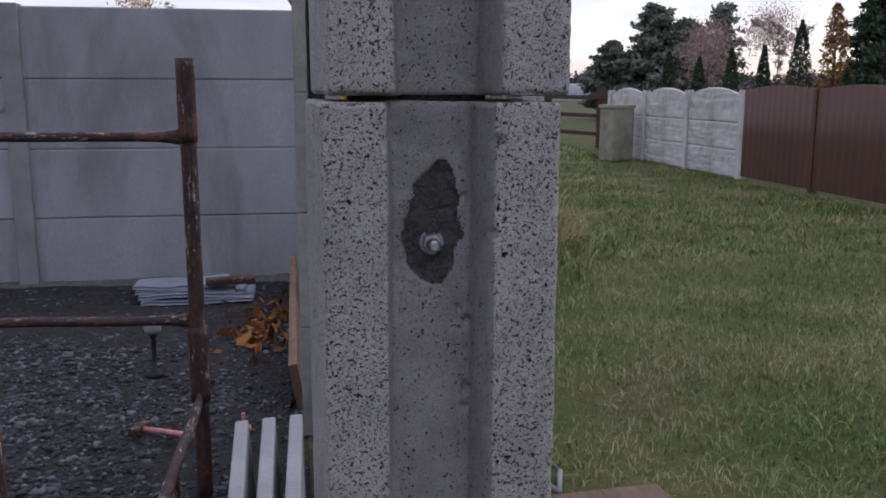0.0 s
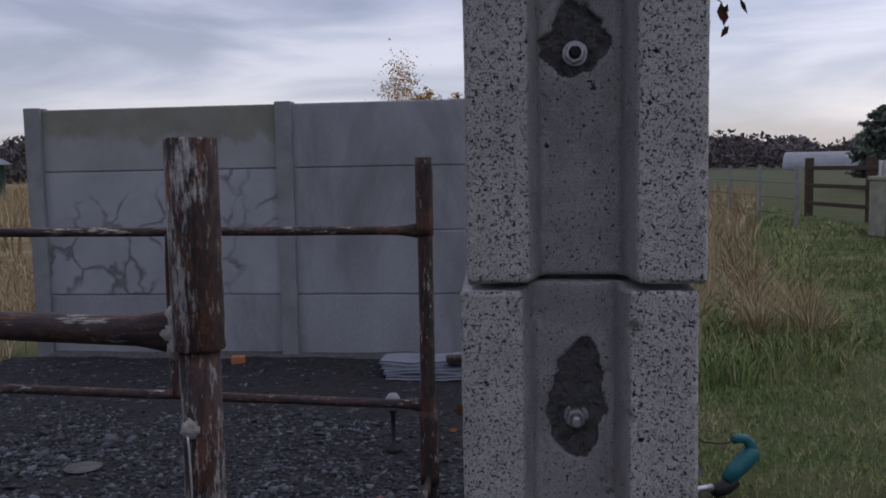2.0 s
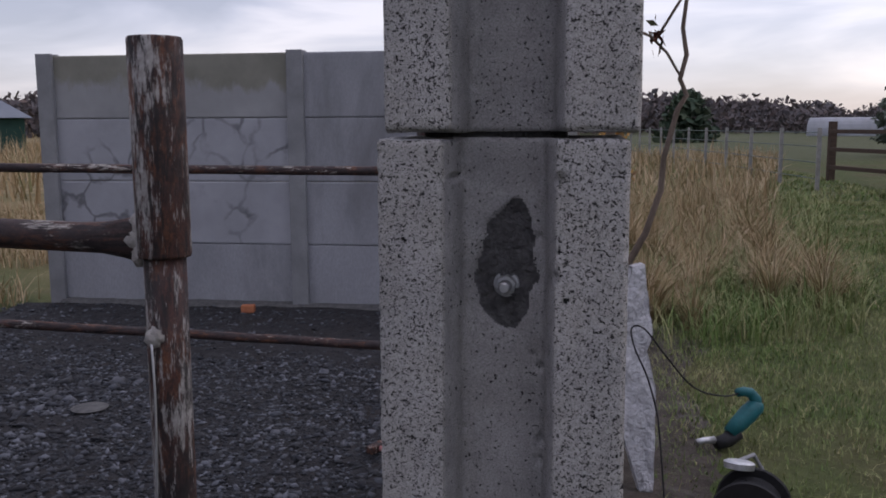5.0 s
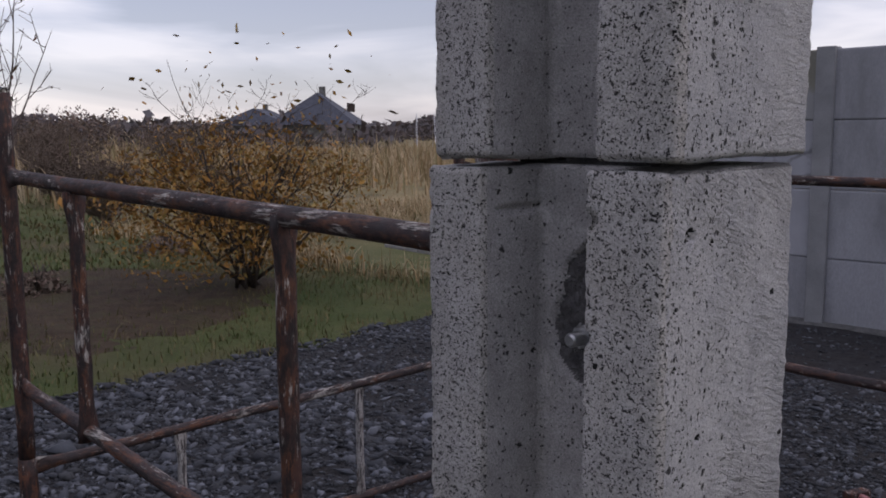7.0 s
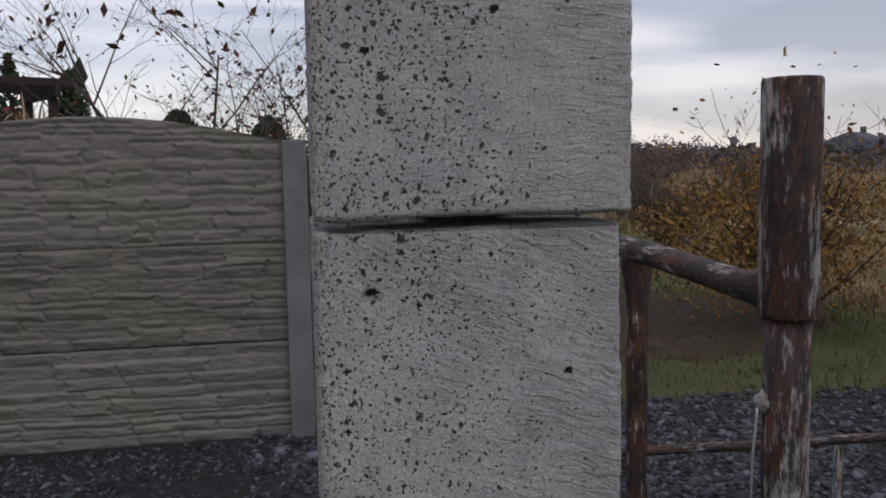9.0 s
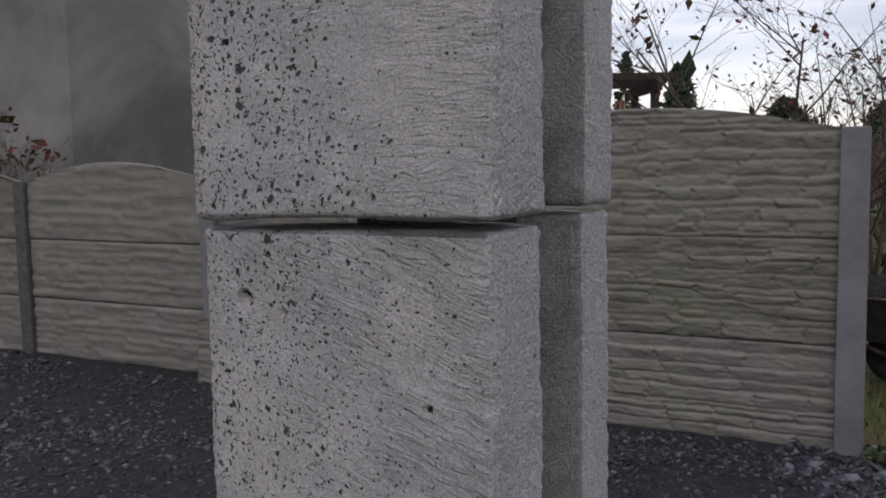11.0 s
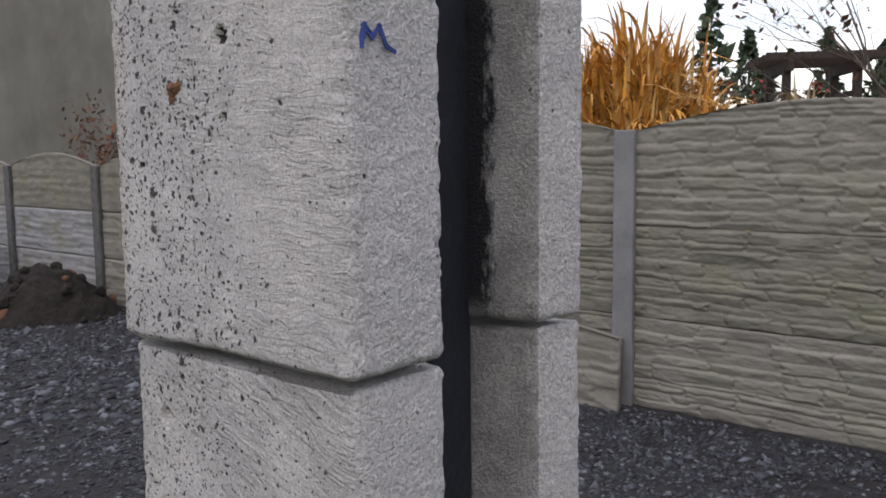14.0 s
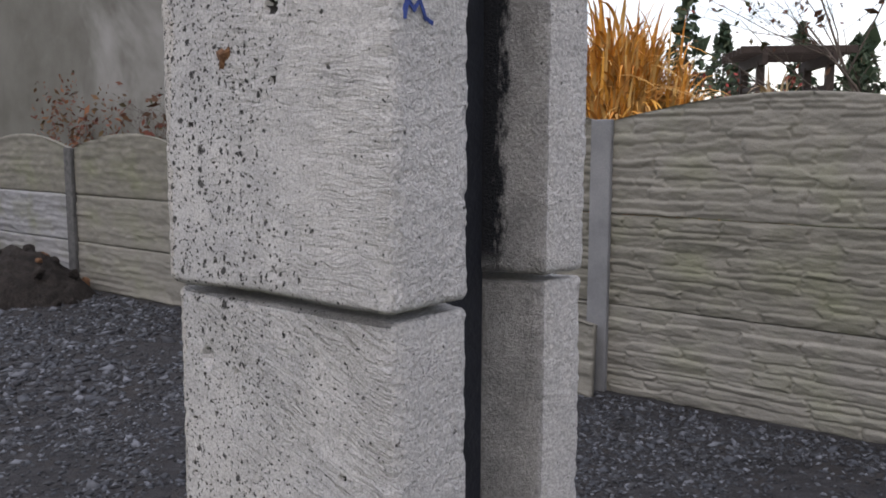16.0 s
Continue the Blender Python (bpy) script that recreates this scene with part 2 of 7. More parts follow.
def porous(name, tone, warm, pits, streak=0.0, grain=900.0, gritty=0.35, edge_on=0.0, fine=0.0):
    """Cast concrete with voids, their shade painted near-black: pits holds (cells a metre, share of cells with a void,
    largest radius in cells).
    """
    m = material(name, tone, 0.88, 0.0, 0.25)
    n = Nodes(m)
    c = n.mix(n.ramp(n.noise(14, 6, 0.65), (0.33, 0.0), (0.68, 1.0)), tone, warm)
    c = n.mix(n.ramp(n.noise(45, 5, 0.7), (0.35, 0.0), (0.7, 0.55)), c, n.mix(0.75, c, (0.62, 0.61, 0.6)))
    g = n.noise(grain, 3, 0.75)
    c = n.mix(n.ramp(g, (0.40, 0.0), (0.62, 0.8)), c, n.mix(0.5, c, (0.06, 0.06, 0.06)))
    wob = n.add("TexNoise")
    wob.inputs["Scale"].default_value, wob.inputs["Detail"].default_value = 380, 4
    n.link(n.place, wob.inputs["Vector"])
    shift = n.add("Mix")
    shift.data_type, shift.blend_type = "RGBA", "LINEAR_LIGHT"
    shift.inputs["Factor"].default_value = 0.0023
    n.link(n.place, shift.inputs["A"])
    n.link(wob.outputs["Color"], shift.inputs["B"])
    where = shift.outputs["Result"]
    axes = n.add("SeparateXYZ")
    n.link(n.place, axes.inputs[0])
    near = n.maths("MULTIPLY", n.maths("SUBTRACT", 0.56, axes.outputs["Y"]), edge_on)      # voids gather towards the groove side
    patch = n.maths("ADD", n.maths("MULTIPLY", n.maths("SUBTRACT", n.noise(22, 3), 0.5), 0.45), near)
    relief = None
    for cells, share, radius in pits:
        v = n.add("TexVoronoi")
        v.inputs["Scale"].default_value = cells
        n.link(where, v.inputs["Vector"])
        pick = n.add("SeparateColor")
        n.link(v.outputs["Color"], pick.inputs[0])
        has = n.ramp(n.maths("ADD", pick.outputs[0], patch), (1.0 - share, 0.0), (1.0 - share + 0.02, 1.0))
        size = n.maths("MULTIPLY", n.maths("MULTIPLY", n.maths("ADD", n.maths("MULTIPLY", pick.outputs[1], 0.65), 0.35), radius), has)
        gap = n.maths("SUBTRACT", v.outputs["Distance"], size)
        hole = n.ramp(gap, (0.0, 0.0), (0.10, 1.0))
        # shade inside the voids is put into the colour
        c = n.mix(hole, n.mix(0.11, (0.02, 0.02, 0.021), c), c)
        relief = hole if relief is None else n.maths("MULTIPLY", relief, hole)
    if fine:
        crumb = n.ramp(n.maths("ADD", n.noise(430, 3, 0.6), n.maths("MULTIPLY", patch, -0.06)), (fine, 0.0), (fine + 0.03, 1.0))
        # fine pits, their shade painted into the colour likewise
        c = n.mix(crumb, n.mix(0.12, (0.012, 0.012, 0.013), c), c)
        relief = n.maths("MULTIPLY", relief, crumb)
    n.colour(c)
    n.bump(g, gritty, 0.0026 if gritty > 0.95 else 0.0013)
    if streak:
        # trowel drag: slanting on the lower block, level on the upper one
        low = n.ramp(n.maths("SUBTRACT", axes.outputs["Z"], 0.8968), (0.499, 1.0), (0.501, 0.0))
        tilt = n.maths("MULTIPLY", axes.outputs["Y"], n.maths("ADD", n.maths("MULTIPLY", low, 0.30), 0.05))
        flow = n.add("CombineXYZ")
        n.link(n.maths("MULTIPLY", axes.outputs["Y"], 0.19), flow.inputs[1])
        n.link(n.maths("ADD", n.maths("ADD", axes.outputs["Z"], tilt), n.maths("MULTIPLY", n.noise(24, 3), 0.012)), flow.inputs[2])
        drag = n.noise(330, 5, 0.62, None, 0.5, flow.outputs[0])
        side = n.ramp(axes.outputs["Y"], (0.505, 0.2), (0.575, 1.0))
        zone = n.maths("MULTIPLY", n.maths("MULTIPLY", side, n.maths("ADD", n.maths("MULTIPLY", low, 0.45), 0.55)), n.ramp(n.noise(17, 3), (0.38, 0.15), (0.62, 1.0)))
        n.bump(n.maths("MULTIPLY", drag, zone), streak, 0.0050)
        c = n.mix(n.maths("MULTIPLY", n.ramp(drag, (0.30, 0.26), (0.41, 0.0)), zone), c, (0.12, 0.12, 0.12))
        n.colour(c)
    n.bump(relief, 1.0, 0.0038)
    return m


M = {}
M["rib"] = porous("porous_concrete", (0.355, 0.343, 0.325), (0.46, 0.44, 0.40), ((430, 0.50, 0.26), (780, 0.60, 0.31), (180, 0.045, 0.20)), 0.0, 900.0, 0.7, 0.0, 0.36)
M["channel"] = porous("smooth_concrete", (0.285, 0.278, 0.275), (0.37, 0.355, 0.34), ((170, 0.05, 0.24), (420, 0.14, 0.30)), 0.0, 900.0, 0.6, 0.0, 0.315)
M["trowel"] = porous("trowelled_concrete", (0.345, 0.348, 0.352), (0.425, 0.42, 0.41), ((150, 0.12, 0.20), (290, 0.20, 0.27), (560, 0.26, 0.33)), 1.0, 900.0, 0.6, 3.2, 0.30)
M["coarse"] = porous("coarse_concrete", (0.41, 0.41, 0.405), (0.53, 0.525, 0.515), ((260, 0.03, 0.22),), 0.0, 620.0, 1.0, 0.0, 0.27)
# inner rib face: groove shade painted as a darker base under the black smear
M["smeared_shaded"] = porous("smeared_shaded_concrete", (0.20, 0.20, 0.20), (0.26, 0.255, 0.25), ((260, 0.02, 0.22),), 0.0, 620.0, 1.0, 0.0, 0.27)
sm = Nodes(M["smeared_shaded"])
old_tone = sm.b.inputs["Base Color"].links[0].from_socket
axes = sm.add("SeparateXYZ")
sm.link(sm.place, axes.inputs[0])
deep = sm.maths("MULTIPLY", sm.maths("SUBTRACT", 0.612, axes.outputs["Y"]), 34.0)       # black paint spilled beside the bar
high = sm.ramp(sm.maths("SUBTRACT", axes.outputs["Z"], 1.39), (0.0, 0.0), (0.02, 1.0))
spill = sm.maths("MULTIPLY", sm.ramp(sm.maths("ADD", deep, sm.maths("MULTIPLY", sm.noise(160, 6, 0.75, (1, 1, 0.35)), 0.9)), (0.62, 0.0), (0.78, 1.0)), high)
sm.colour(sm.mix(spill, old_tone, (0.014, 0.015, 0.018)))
M["broken"] = mottled("broken_concrete", (0.088, 0.086, 0.088), (0.17, 0.166, 0.167), 90, 0.9, 0.9, 420, None, 0.3, None, 0, 0.003)
# near-black tone that paints the shade inside the larger voids
M["void"] = mottled("shaded_void", (0.018, 0.018, 0.019), (0.045, 0.044, 0.044), 300, 0.95, 0.3, 600)
M["post_far"] = mottled("old_concrete", (0.20, 0.20, 0.19), (0.34, 0.33, 0.31), 9, 0.9, 0.3, 140, (0.17, 0.165, 0.14))
M["mossy"] = mottled("mossy_concrete", (0.20, 0.20, 0.15), (0.36, 0.35, 0.28), 4, 0.9, 0.3, 90, (0.16, 0.17, 0.08))
M["post_dirty"] = mottled("dirty_grey_plastic", (0.05, 0.05, 0.05), (0.12, 0.12, 0.115), 25, 0.85, 0.3, 200)
M["paint_blue"] = mottled("blue_marker", (0.02, 0.04, 0.16), (0.03, 0.06, 0.24), 200, 0.7, 0.2, 600)
M["zinc"] = mottled("zinc_plated_steel", (0.42, 0.43, 0.44), (0.62, 0.62, 0.62), 300, 0.32, 0.15, 900)
Nodes(M["zinc"]).b.inputs["Metallic"].default_value = 0.95
M["black_steel"] = mottled("black_painted_steel", (0.008, 0.009, 0.012), (0.016, 0.018, 0.024), 30, 0.55, 0.15, 300)
M["leafbit"] = mottled("dry_leaf", (0.07, 0.034, 0.018), (0.17, 0.085, 0.04), 200, 0.8, 0.3, 500)


def rust(name, paint_amount, dark=(0.022, 0.015, 0.014), mid=(0.072, 0.034, 0.026), paint=(0.5, 0.47, 0.42), run=(1, 1, 0.17), lean=0.0):
    """Rusty tube: black scale, brown and orange rust, flakes of old paint drawn out along the tube."""
    m = material(name, mid, 0.72, 0.0, 0.35)
    n = Nodes(m)
    half = tuple(math.sqrt(v) for v in run)
    c = n.mix(n.ramp(n.noise(34, 6, 0.72, half), (0.43, 0.0), (0.57, 1.0)), dark, mid)
    c = n.mix(n.ramp(n.noise(27, 6, 0.75, half), (0.50, 0.0), (0.64, 0.8)), c, (0.17, 0.066, 0.03))
    g = n.noise(420, 4, 0.7)
    c = n.mix(n.ramp(g, (0.42, 0.0), (0.68, 0.6)), c, (0.014, 0.011, 0.011))
    black = n.ramp(n.noise(100, 6, 0.75, run), (0.51, 0.0), (0.57, 0.9))
    flakes = n.maths("ADD", n.noise(120, 7, 0.8, run), n.maths("MULTIPLY", n.noise(20, 4, 0.6, half), 0.9))
    if lean:                                        # paint clings to the weather side
        at = n.add("SeparateXYZ")
        n.link(n.place, at.inputs[0])
        flakes = n.maths("SUBTRACT", flakes, n.maths("MULTIPLY", at.outputs["X"], lean))
    mask = n.ramp(n.maths("MULTIPLY", flakes, 0.48), (0.492 - paint_amount, 0.0), (0.525 - paint_amount, 1.0))
    tone = n.mix(n.ramp(n.noise(90, 5, 0.7), (0.35, 0.0), (0.65, 0.75)), paint, (0.15, 0.135, 0.125))
    c = n.mix(mask, c, tone)
    c = n.mix(black, c, (0.016, 0.013, 0.013))
    n.colour(c)
    n.rough(n.ramp(n.noise(60, 4), (0.3, 0.55), (0.7, 0.85)))
    n.bump(g, 0.5, 0.001)
    n.bump(mask, 0.6, 0.0012)
    n.bump(black, 0.4, -0.0010)
    return m


M["rust"] = rust("rusty_tube", -0.02)
M["larch"] = islands("brown_larch_needles", [(0.24, 0.14, 0.06), (0.17, 0.10, 0.045), (0.30, 0.19, 0.09)], 0.9, 0.1, 30, 0)
M["rust_paint"] = rust("rusty_tube_with_old_paint", 0.042, (0.02, 0.014, 0.014), (0.075, 0.034, 0.026), (0.37, 0.355, 0.335), (1, 1, 0.17), 2.2)
M["rust_dark"] = rust("dark_rusty_tube", -0.03, (0.03, 0.018, 0.017), (0.06, 0.03, 0.025))
M["rail_x"] = rust("rusty_rail", -0.012, (0.03, 0.022, 0.022), (0.06, 0.034, 0.03), (0.48, 0.45, 0.40), (0.14, 1, 1))
M["rail_y"] = rust("rusty_cross_rail", 0.004, (0.03, 0.022, 0.022), (0.065, 0.04, 0.034), (0.36, 0.34, 0.31), (1, 0.14, 1))
M["weld"] = mottled("cement_splashed_weld", (0.25, 0.23, 0.21), (0.45, 0.43, 0.4), 60, 0.85, 0.6, 300)

M["fence_grey"] = mottled("grey_cast_panel", (0.262, 0.268, 0.284), (0.345, 0.352, 0.374), 3.0, 0.9, 0.15, 90, (0.155, 0.155, 0.16), 0.3, (1.0, 1.0, 0.4))


def weathered():
    """Olive algae above, washed pale below, with a ragged border of runs."""
    m = material("weathered_cast_panel", (0.26, 0.26, 0.24), 0.92, 0, 0.3)
    n = Nodes(m)
    at = n.add("SeparateXYZ")
    n.link(n.place, at.inputs[0])
    border = n.maths("ADD", n.maths("SUBTRACT", at.outputs["Z"], 1.72), n.maths("MULTIPLY", n.maths("SUBTRACT", n.noise(5.5, 5, 0.6, (1, 1, 0.45)), 0.5), 0.55))
    pale = n.mix(n.ramp(n.noise(3, 5, 0.6), (0.3, 0.0), (0.7, 1.0)), (0.235, 0.238, 0.24), (0.31, 0.313, 0.315))
    algae = n.mix(n.ramp(n.noise(4, 5, 0.6), (0.3, 0.0), (0.7, 1.0)), (0.175, 0.172, 0.14), (0.245, 0.24, 0.20))
    n.colour(n.mix(n.ramp(n.maths("ADD", border, 0.5), (0.47, 0.0), (0.55, 1.0)), pale, algae))
    n.bump(n.noise(90, 3), 0.2, 0.004)
    return m


M["fence_worn"] = weathered()


def crazed():
    m = material("crazed_cast_panel", (0.25, 0.255, 0.27), 0.9, 0, 0.3)
    n = Nodes(m)
    c = n.mix(n.ramp(n.noise(3.0, 6, 0.6), (0.3, 0.0), (0.7, 1.0)), (0.262, 0.268, 0.284), (0.345, 0.352, 0.374))
    bend = n.add("TexNoise")
    bend.inputs["Scale"].default_value, bend.inputs["Detail"].default_value = 2.6, 4
    n.link(n.place, bend.inputs["Vector"])
    moved = n.add("Mix")
    moved.data_type, moved.blend_type = "RGBA", "LINEAR_LIGHT"
    moved.inputs["Factor"].default_value = 0.22
    n.link(n.place, moved.inputs["A"])
    n.link(bend.outputs["Color"], moved.inputs["B"])
    edge = n.cells(3.3, "DISTANCE_TO_EDGE", "Distance", (1, 1, 1), 1.0, moved.outputs["Result"])
    line = n.maths("MULTIPLY", n.ramp(n.maths("ADD", edge, n.maths("MULTIPLY", n.noise(9, 4), 0.07)), (0.05, 0.8), (0.11, 0.0)), n.ramp(n.noise(2.1, 4), (0.43, 0.0), (0.58, 1.0)))
    c = n.mix(line, c, (0.105, 0.105, 0.11))
    n.colour(c)
    n.bump(n.noise(90, 3), 0.15, 0.004)
    return m


M["fence_crazed"] = crazed()
M["fence_post"] = mottled("cast_fence_post", (0.19, 0.195, 0.2), (0.29, 0.295, 0.3), 4, 0.9, 0.2, 120)


def ledge(name="ledgestone_panel", low=(0.104, 0.102, 0.085), high=(0.198, 0.19, 0.16)):
    """Cast ledge-stone panel: mossy grey-beige with dark joints of dirt."""
    m = material(name, (0.27, 0.25, 0.2), 0.92, 0, 0.2)
    n = Nodes(m)
    info = n.add("ObjectInfo").outputs["Random"]
    c = n.mix(n.ramp(n.noise(5, 6, 0.65, (1, 1, 2.5)), (0.3, 0.0), (0.7, 1.0)), low, high)
    c = n.mix(n.ramp(n.noise(2.2, 5, 0.6), (0.5, 0.0), (0.72, 0.7)), c, (0.15, 0.16, 0.095))
    c = n.mix(n.maths("MULTIPLY", info, 0.5), c, n.mix(0.5, c, (0.33, 0.32, 0.3)))
    g = n.noise(160, 4, 0.7)
    c = n.mix(n.ramp(g, (0.4, 0.0), (0.7, 0.4)), c, (0.07, 0.065, 0.05))
    n.colour(c)
    n.bump(g, 0.4, 0.002)
    n.bump(n.noise(24, 5, 0.6, (1, 1, 3)), 0.4, 0.008)
    return m


M["ledge"] = ledge()
M["ledge_pale"] = ledge("pale_ledgestone_panel", (0.17, 0.175, 0.18), (0.29, 0.295, 0.305))
M["west_post"] = mottled("grey_cast_post", (0.125, 0.13, 0.135), (0.215, 0.22, 0.225), 4, 0.9, 0.25, 120, (0.10, 0.105, 0.10))
M["ledge_white"] = mottled("pale_cast_panel", (0.47, 0.46, 0.445), (0.64, 0.63, 0.61), 5, 0.9, 0.3, 60, (0.3, 0.3, 0.28))
M["brown_sheet"] = mottled("brown_sheet_metal", (0.075, 0.034, 0.024), (0.10, 0.045, 0.031), 2, 0.5, 0.05, 60)
M["gravel_bed"] = mottled("dark_gravel_bed", (0.013, 0.013, 0.014), (0.04, 0.04, 0.043), 14, 0.95, 0.9, 55, (0.025, 0.021, 0.018), 0.3, None, 0, 0.02)
M["stones"] = islands("slate_chips", [(0.012, 0.013, 0.016), (0.024, 0.027, 0.033), (0.05, 0.056, 0.067), (0.018, 0.02, 0.024), (0.13, 0.14, 0.16), (0.03, 0.032, 0.035)], 0.75, 0.4, 60)


def soil():
    """Lawn ground, garden earth and dry meadow in patches."""
    m = material("lawn_and_meadow", (0.06, 0.08, 0.02), 0.95, 0, 0.15)
    n = Nodes(m)
    lawn = n.mix(n.ramp(n.noise(1.1, 6, 0.65), (0.35, 0.0), (0.65, 1.0)), (0.05, 0.074, 0.022), (0.10, 0.104, 0.042))
    lawn = n.mix(n.ramp(n.noise(30, 4, 0.7), (0.4, 0.0), (0.68, 0.6)), lawn, (0.03, 0.035, 0.014))
    dry = n.mix(n.ramp(n.noise(0.5, 6, 0.65), (0.35, 0.0), (0.66, 1.0)), (0.14, 0.12, 0.055), (0.27, 0.215, 0.12))
    pos = n.add("SeparateXYZ")
    n.link(n.place, pos.inputs[0])
    wob = n.maths("MULTIPLY", n.noise(0.35, 5), 6.0)
    far = n.ramp(n.maths("DIVIDE", n.maths("ADD", pos.outputs["Y"], wob), 40.0), (0.24, 0.0), (0.32, 1.0))
    west = n.ramp(n.maths("DIVIDE", n.maths("SUBTRACT", 10.0, pos.outputs["X"]), 20.0), (0.40, 0.0), (0.55, 1.0))
    c = n.mix(n.maths("MULTIPLY", far, west), lawn, dry)
    c = n.mix(n.ramp(n.noise(0.28, 5, 0.6), (0.52, 0.0), (0.62, 0.75)), c, n.mix(n.noise(3, 5), (0.05, 0.036, 0.022), (0.11, 0.085, 0.05)))
    green = n.ramp(n.maths("DIVIDE", n.maths("ADD", pos.outputs["Y"], wob), 120.0), (0.32, 0.0), (0.36, 1.0))
    east = n.ramp(n.maths("DIVIDE", n.maths("ADD", pos.outputs["X"], 40.0), 80.0), (0.42, 0.0), (0.5, 1.0))
    c = n.mix(n.maths("MULTIPLY", green, east), c, n.mix(n.noise(0.05, 4), (0.05, 0.066, 0.03), (0.095, 0.095, 0.05)))
    n.colour(c)
    n.bump(n.noise(25, 5, 0.7), 0.8, 0.03)
    return m


M["soil"] = soil()
M["mud"] = mottled("trodden_earth", (0.028, 0.023, 0.018), (0.085, 0.072, 0.058), 6, 0.95, 0.6, 60, (0.15, 0.14, 0.125), 0.2, None, 0, 0.015)
M["lawn"] = islands("lawn_blades", [(0.095, 0.155, 0.04), (0.13, 0.195, 0.055), (0.185, 0.225, 0.08), (0.33, 0.29, 0.15), (0.10, 0.175, 0.045), (0.15, 0.21, 0.06)], 0.7, 0.2, 30, 0, (0.36, 0.34, 0.17))
M["loam"] = mottled("garden_loam", (0.035, 0.024, 0.015), (0.075, 0.052, 0.032), 7, 0.95, 0.7, 50, (0.05, 0.05, 0.02), 0.2, None, 0, 0.02)
M["garden"] = islands("garden_grass_blades", [(0.065, 0.09, 0.026), (0.088, 0.11, 0.035), (0.12, 0.115, 0.048), (0.15, 0.12, 0.06)], 0.75, 0.2, 30, 0, (0.16, 0.115, 0.06))
M["straw"] = islands("dry_grass_blades", [(0.42, 0.315, 0.19), (0.31, 0.23, 0.125), (0.50, 0.395, 0.255), (0.19, 0.18, 0.08), (0.37, 0.255, 0.135), (0.27, 0.195, 0.10)], 0.8, 0.2, 30, 0)
M["reed"] = islands("autumn_reed_blades", [(0.52, 0.22, 0.035), (0.62, 0.32, 0.06), (0.42, 0.16, 0.03), (0.55, 0.36, 0.13), (0.35, 0.19, 0.06)], 0.7, 0.2, 30, 0)
M["bark"] = mottled("grey_brown_bark", (0.045, 0.036, 0.03), (0.115, 0.095, 0.08), 20, 0.9, 0.5, 120, None, 0.2, (1, 1, 0.3))
M["twig"] = mottled("pale_brown_stem", (0.11, 0.085, 0.065), (0.2, 0.155, 0.125), 25, 0.85, 0.4, 140, None, 0.2, (1, 1, 0.3))
M["amber"] = islands("amber_leaves", [(0.28, 0.14, 0.03), (0.20, 0.095, 0.022), (0.36, 0.2, 0.045), (0.16, 0.09, 0.03), (0.25, 0.17, 0.05)], 0.7, 0.2, 40, 0)
M["litter"] = islands("leaf_litter", [(0.2, 0.085, 0.03), (0.28, 0.13, 0.04), (0.11, 0.055, 0.03), (0.24, 0.10, 0.03)], 0.8, 0.2, 40, 0)
M["birch_leaf"] = islands("yellow_birch_leaves", [(0.5, 0.29, 0.07), (0.4, 0.2, 0.05), (0.55, 0.36, 0.13), (0.3, 0.19, 0.1)], 0.7, 0.2, 40, 0)
M["withered"] = islands("withered_leaves", [(0.06, 0.035, 0.022), (0.1, 0.05, 0.03), (0.13, 0.03, 0.022), (0.045, 0.05, 0.022)], 0.8, 0.2, 40, 0)
M["needle"] = islands("dark_needles", [(0.035, 0.06, 0.037), (0.055, 0.082, 0.048), (0.028, 0.048, 0.032), (0.07, 0.092, 0.055)], 0.8, 0.2, 40, 0)
# lightened grey-green: haze over the pines is painted into the needle tones
M["pine_needle"] = islands("hazy_pine_needles", [(0.13, 0.16, 0.13), (0.16, 0.19, 0.15), (0.11, 0.135, 0.112), (0.175, 0.20, 0.16)], 0.8, 0.2, 40, 0)
M["shrub"] = islands("bare_shrub_brush", [(0.15, 0.108, 0.086), (0.19, 0.135, 0.108), (0.12, 0.10, 0.08), (0.21, 0.165, 0.125)], 0.9, 0.2, 40, 0)
M["creeper"] = islands("withered_creeper_leaves", [(0.12, 0.05, 0.04), (0.16, 0.075, 0.055), (0.10, 0.075, 0.04), (0.2, 0.09, 0.05)], 0.85, 0.2, 40, 0)
M["red_leaf"] = islands("red_leaves", [(0.24, 0.035, 0.028), (0.17, 0.028, 0.025), (0.29, 0.06, 0.04), (0.15, 0.05, 0.035)], 0.7, 0.2, 40, 0)
M["green_leaf"] = islands("garden_leaves", [(0.045, 0.075, 0.025), (0.07, 0.10, 0.035), (0.03, 0.045, 0.02), (0.09, 0.085, 0.04)], 0.7, 0.25, 40, 0)
# distance haze is mixed into these greyed tones
M["woods"] = islands("hazy_autumn_wood", [(0.115, 0.10, 0.10), (0.12, 0.10, 0.096), (0.108, 0.106, 0.11), (0.13, 0.10, 0.09), (0.112, 0.105, 0.11)], 0.95, 0.1, 3, 0)
M["pink_twig"] = islands("pinkish_bare_twigs", [(0.45, 0.33, 0.31), (0.37, 0.26, 0.245), (0.5, 0.38, 0.35)], 0.9, 0.1, 30, 0)
M["plaster"] = mottled("stained_plaster", (0.10, 0.098, 0.086), (0.17, 0.168, 0.156), 0.7, 0.92, 0.3, 60, (0.25, 0.25, 0.245), 0.2)
M["wood_frame"] = mottled("red_brown_window_wood", (0.14, 0.04, 0.02), (0.2, 0.06, 0.03), 20, 0.5, 0.1, 200)
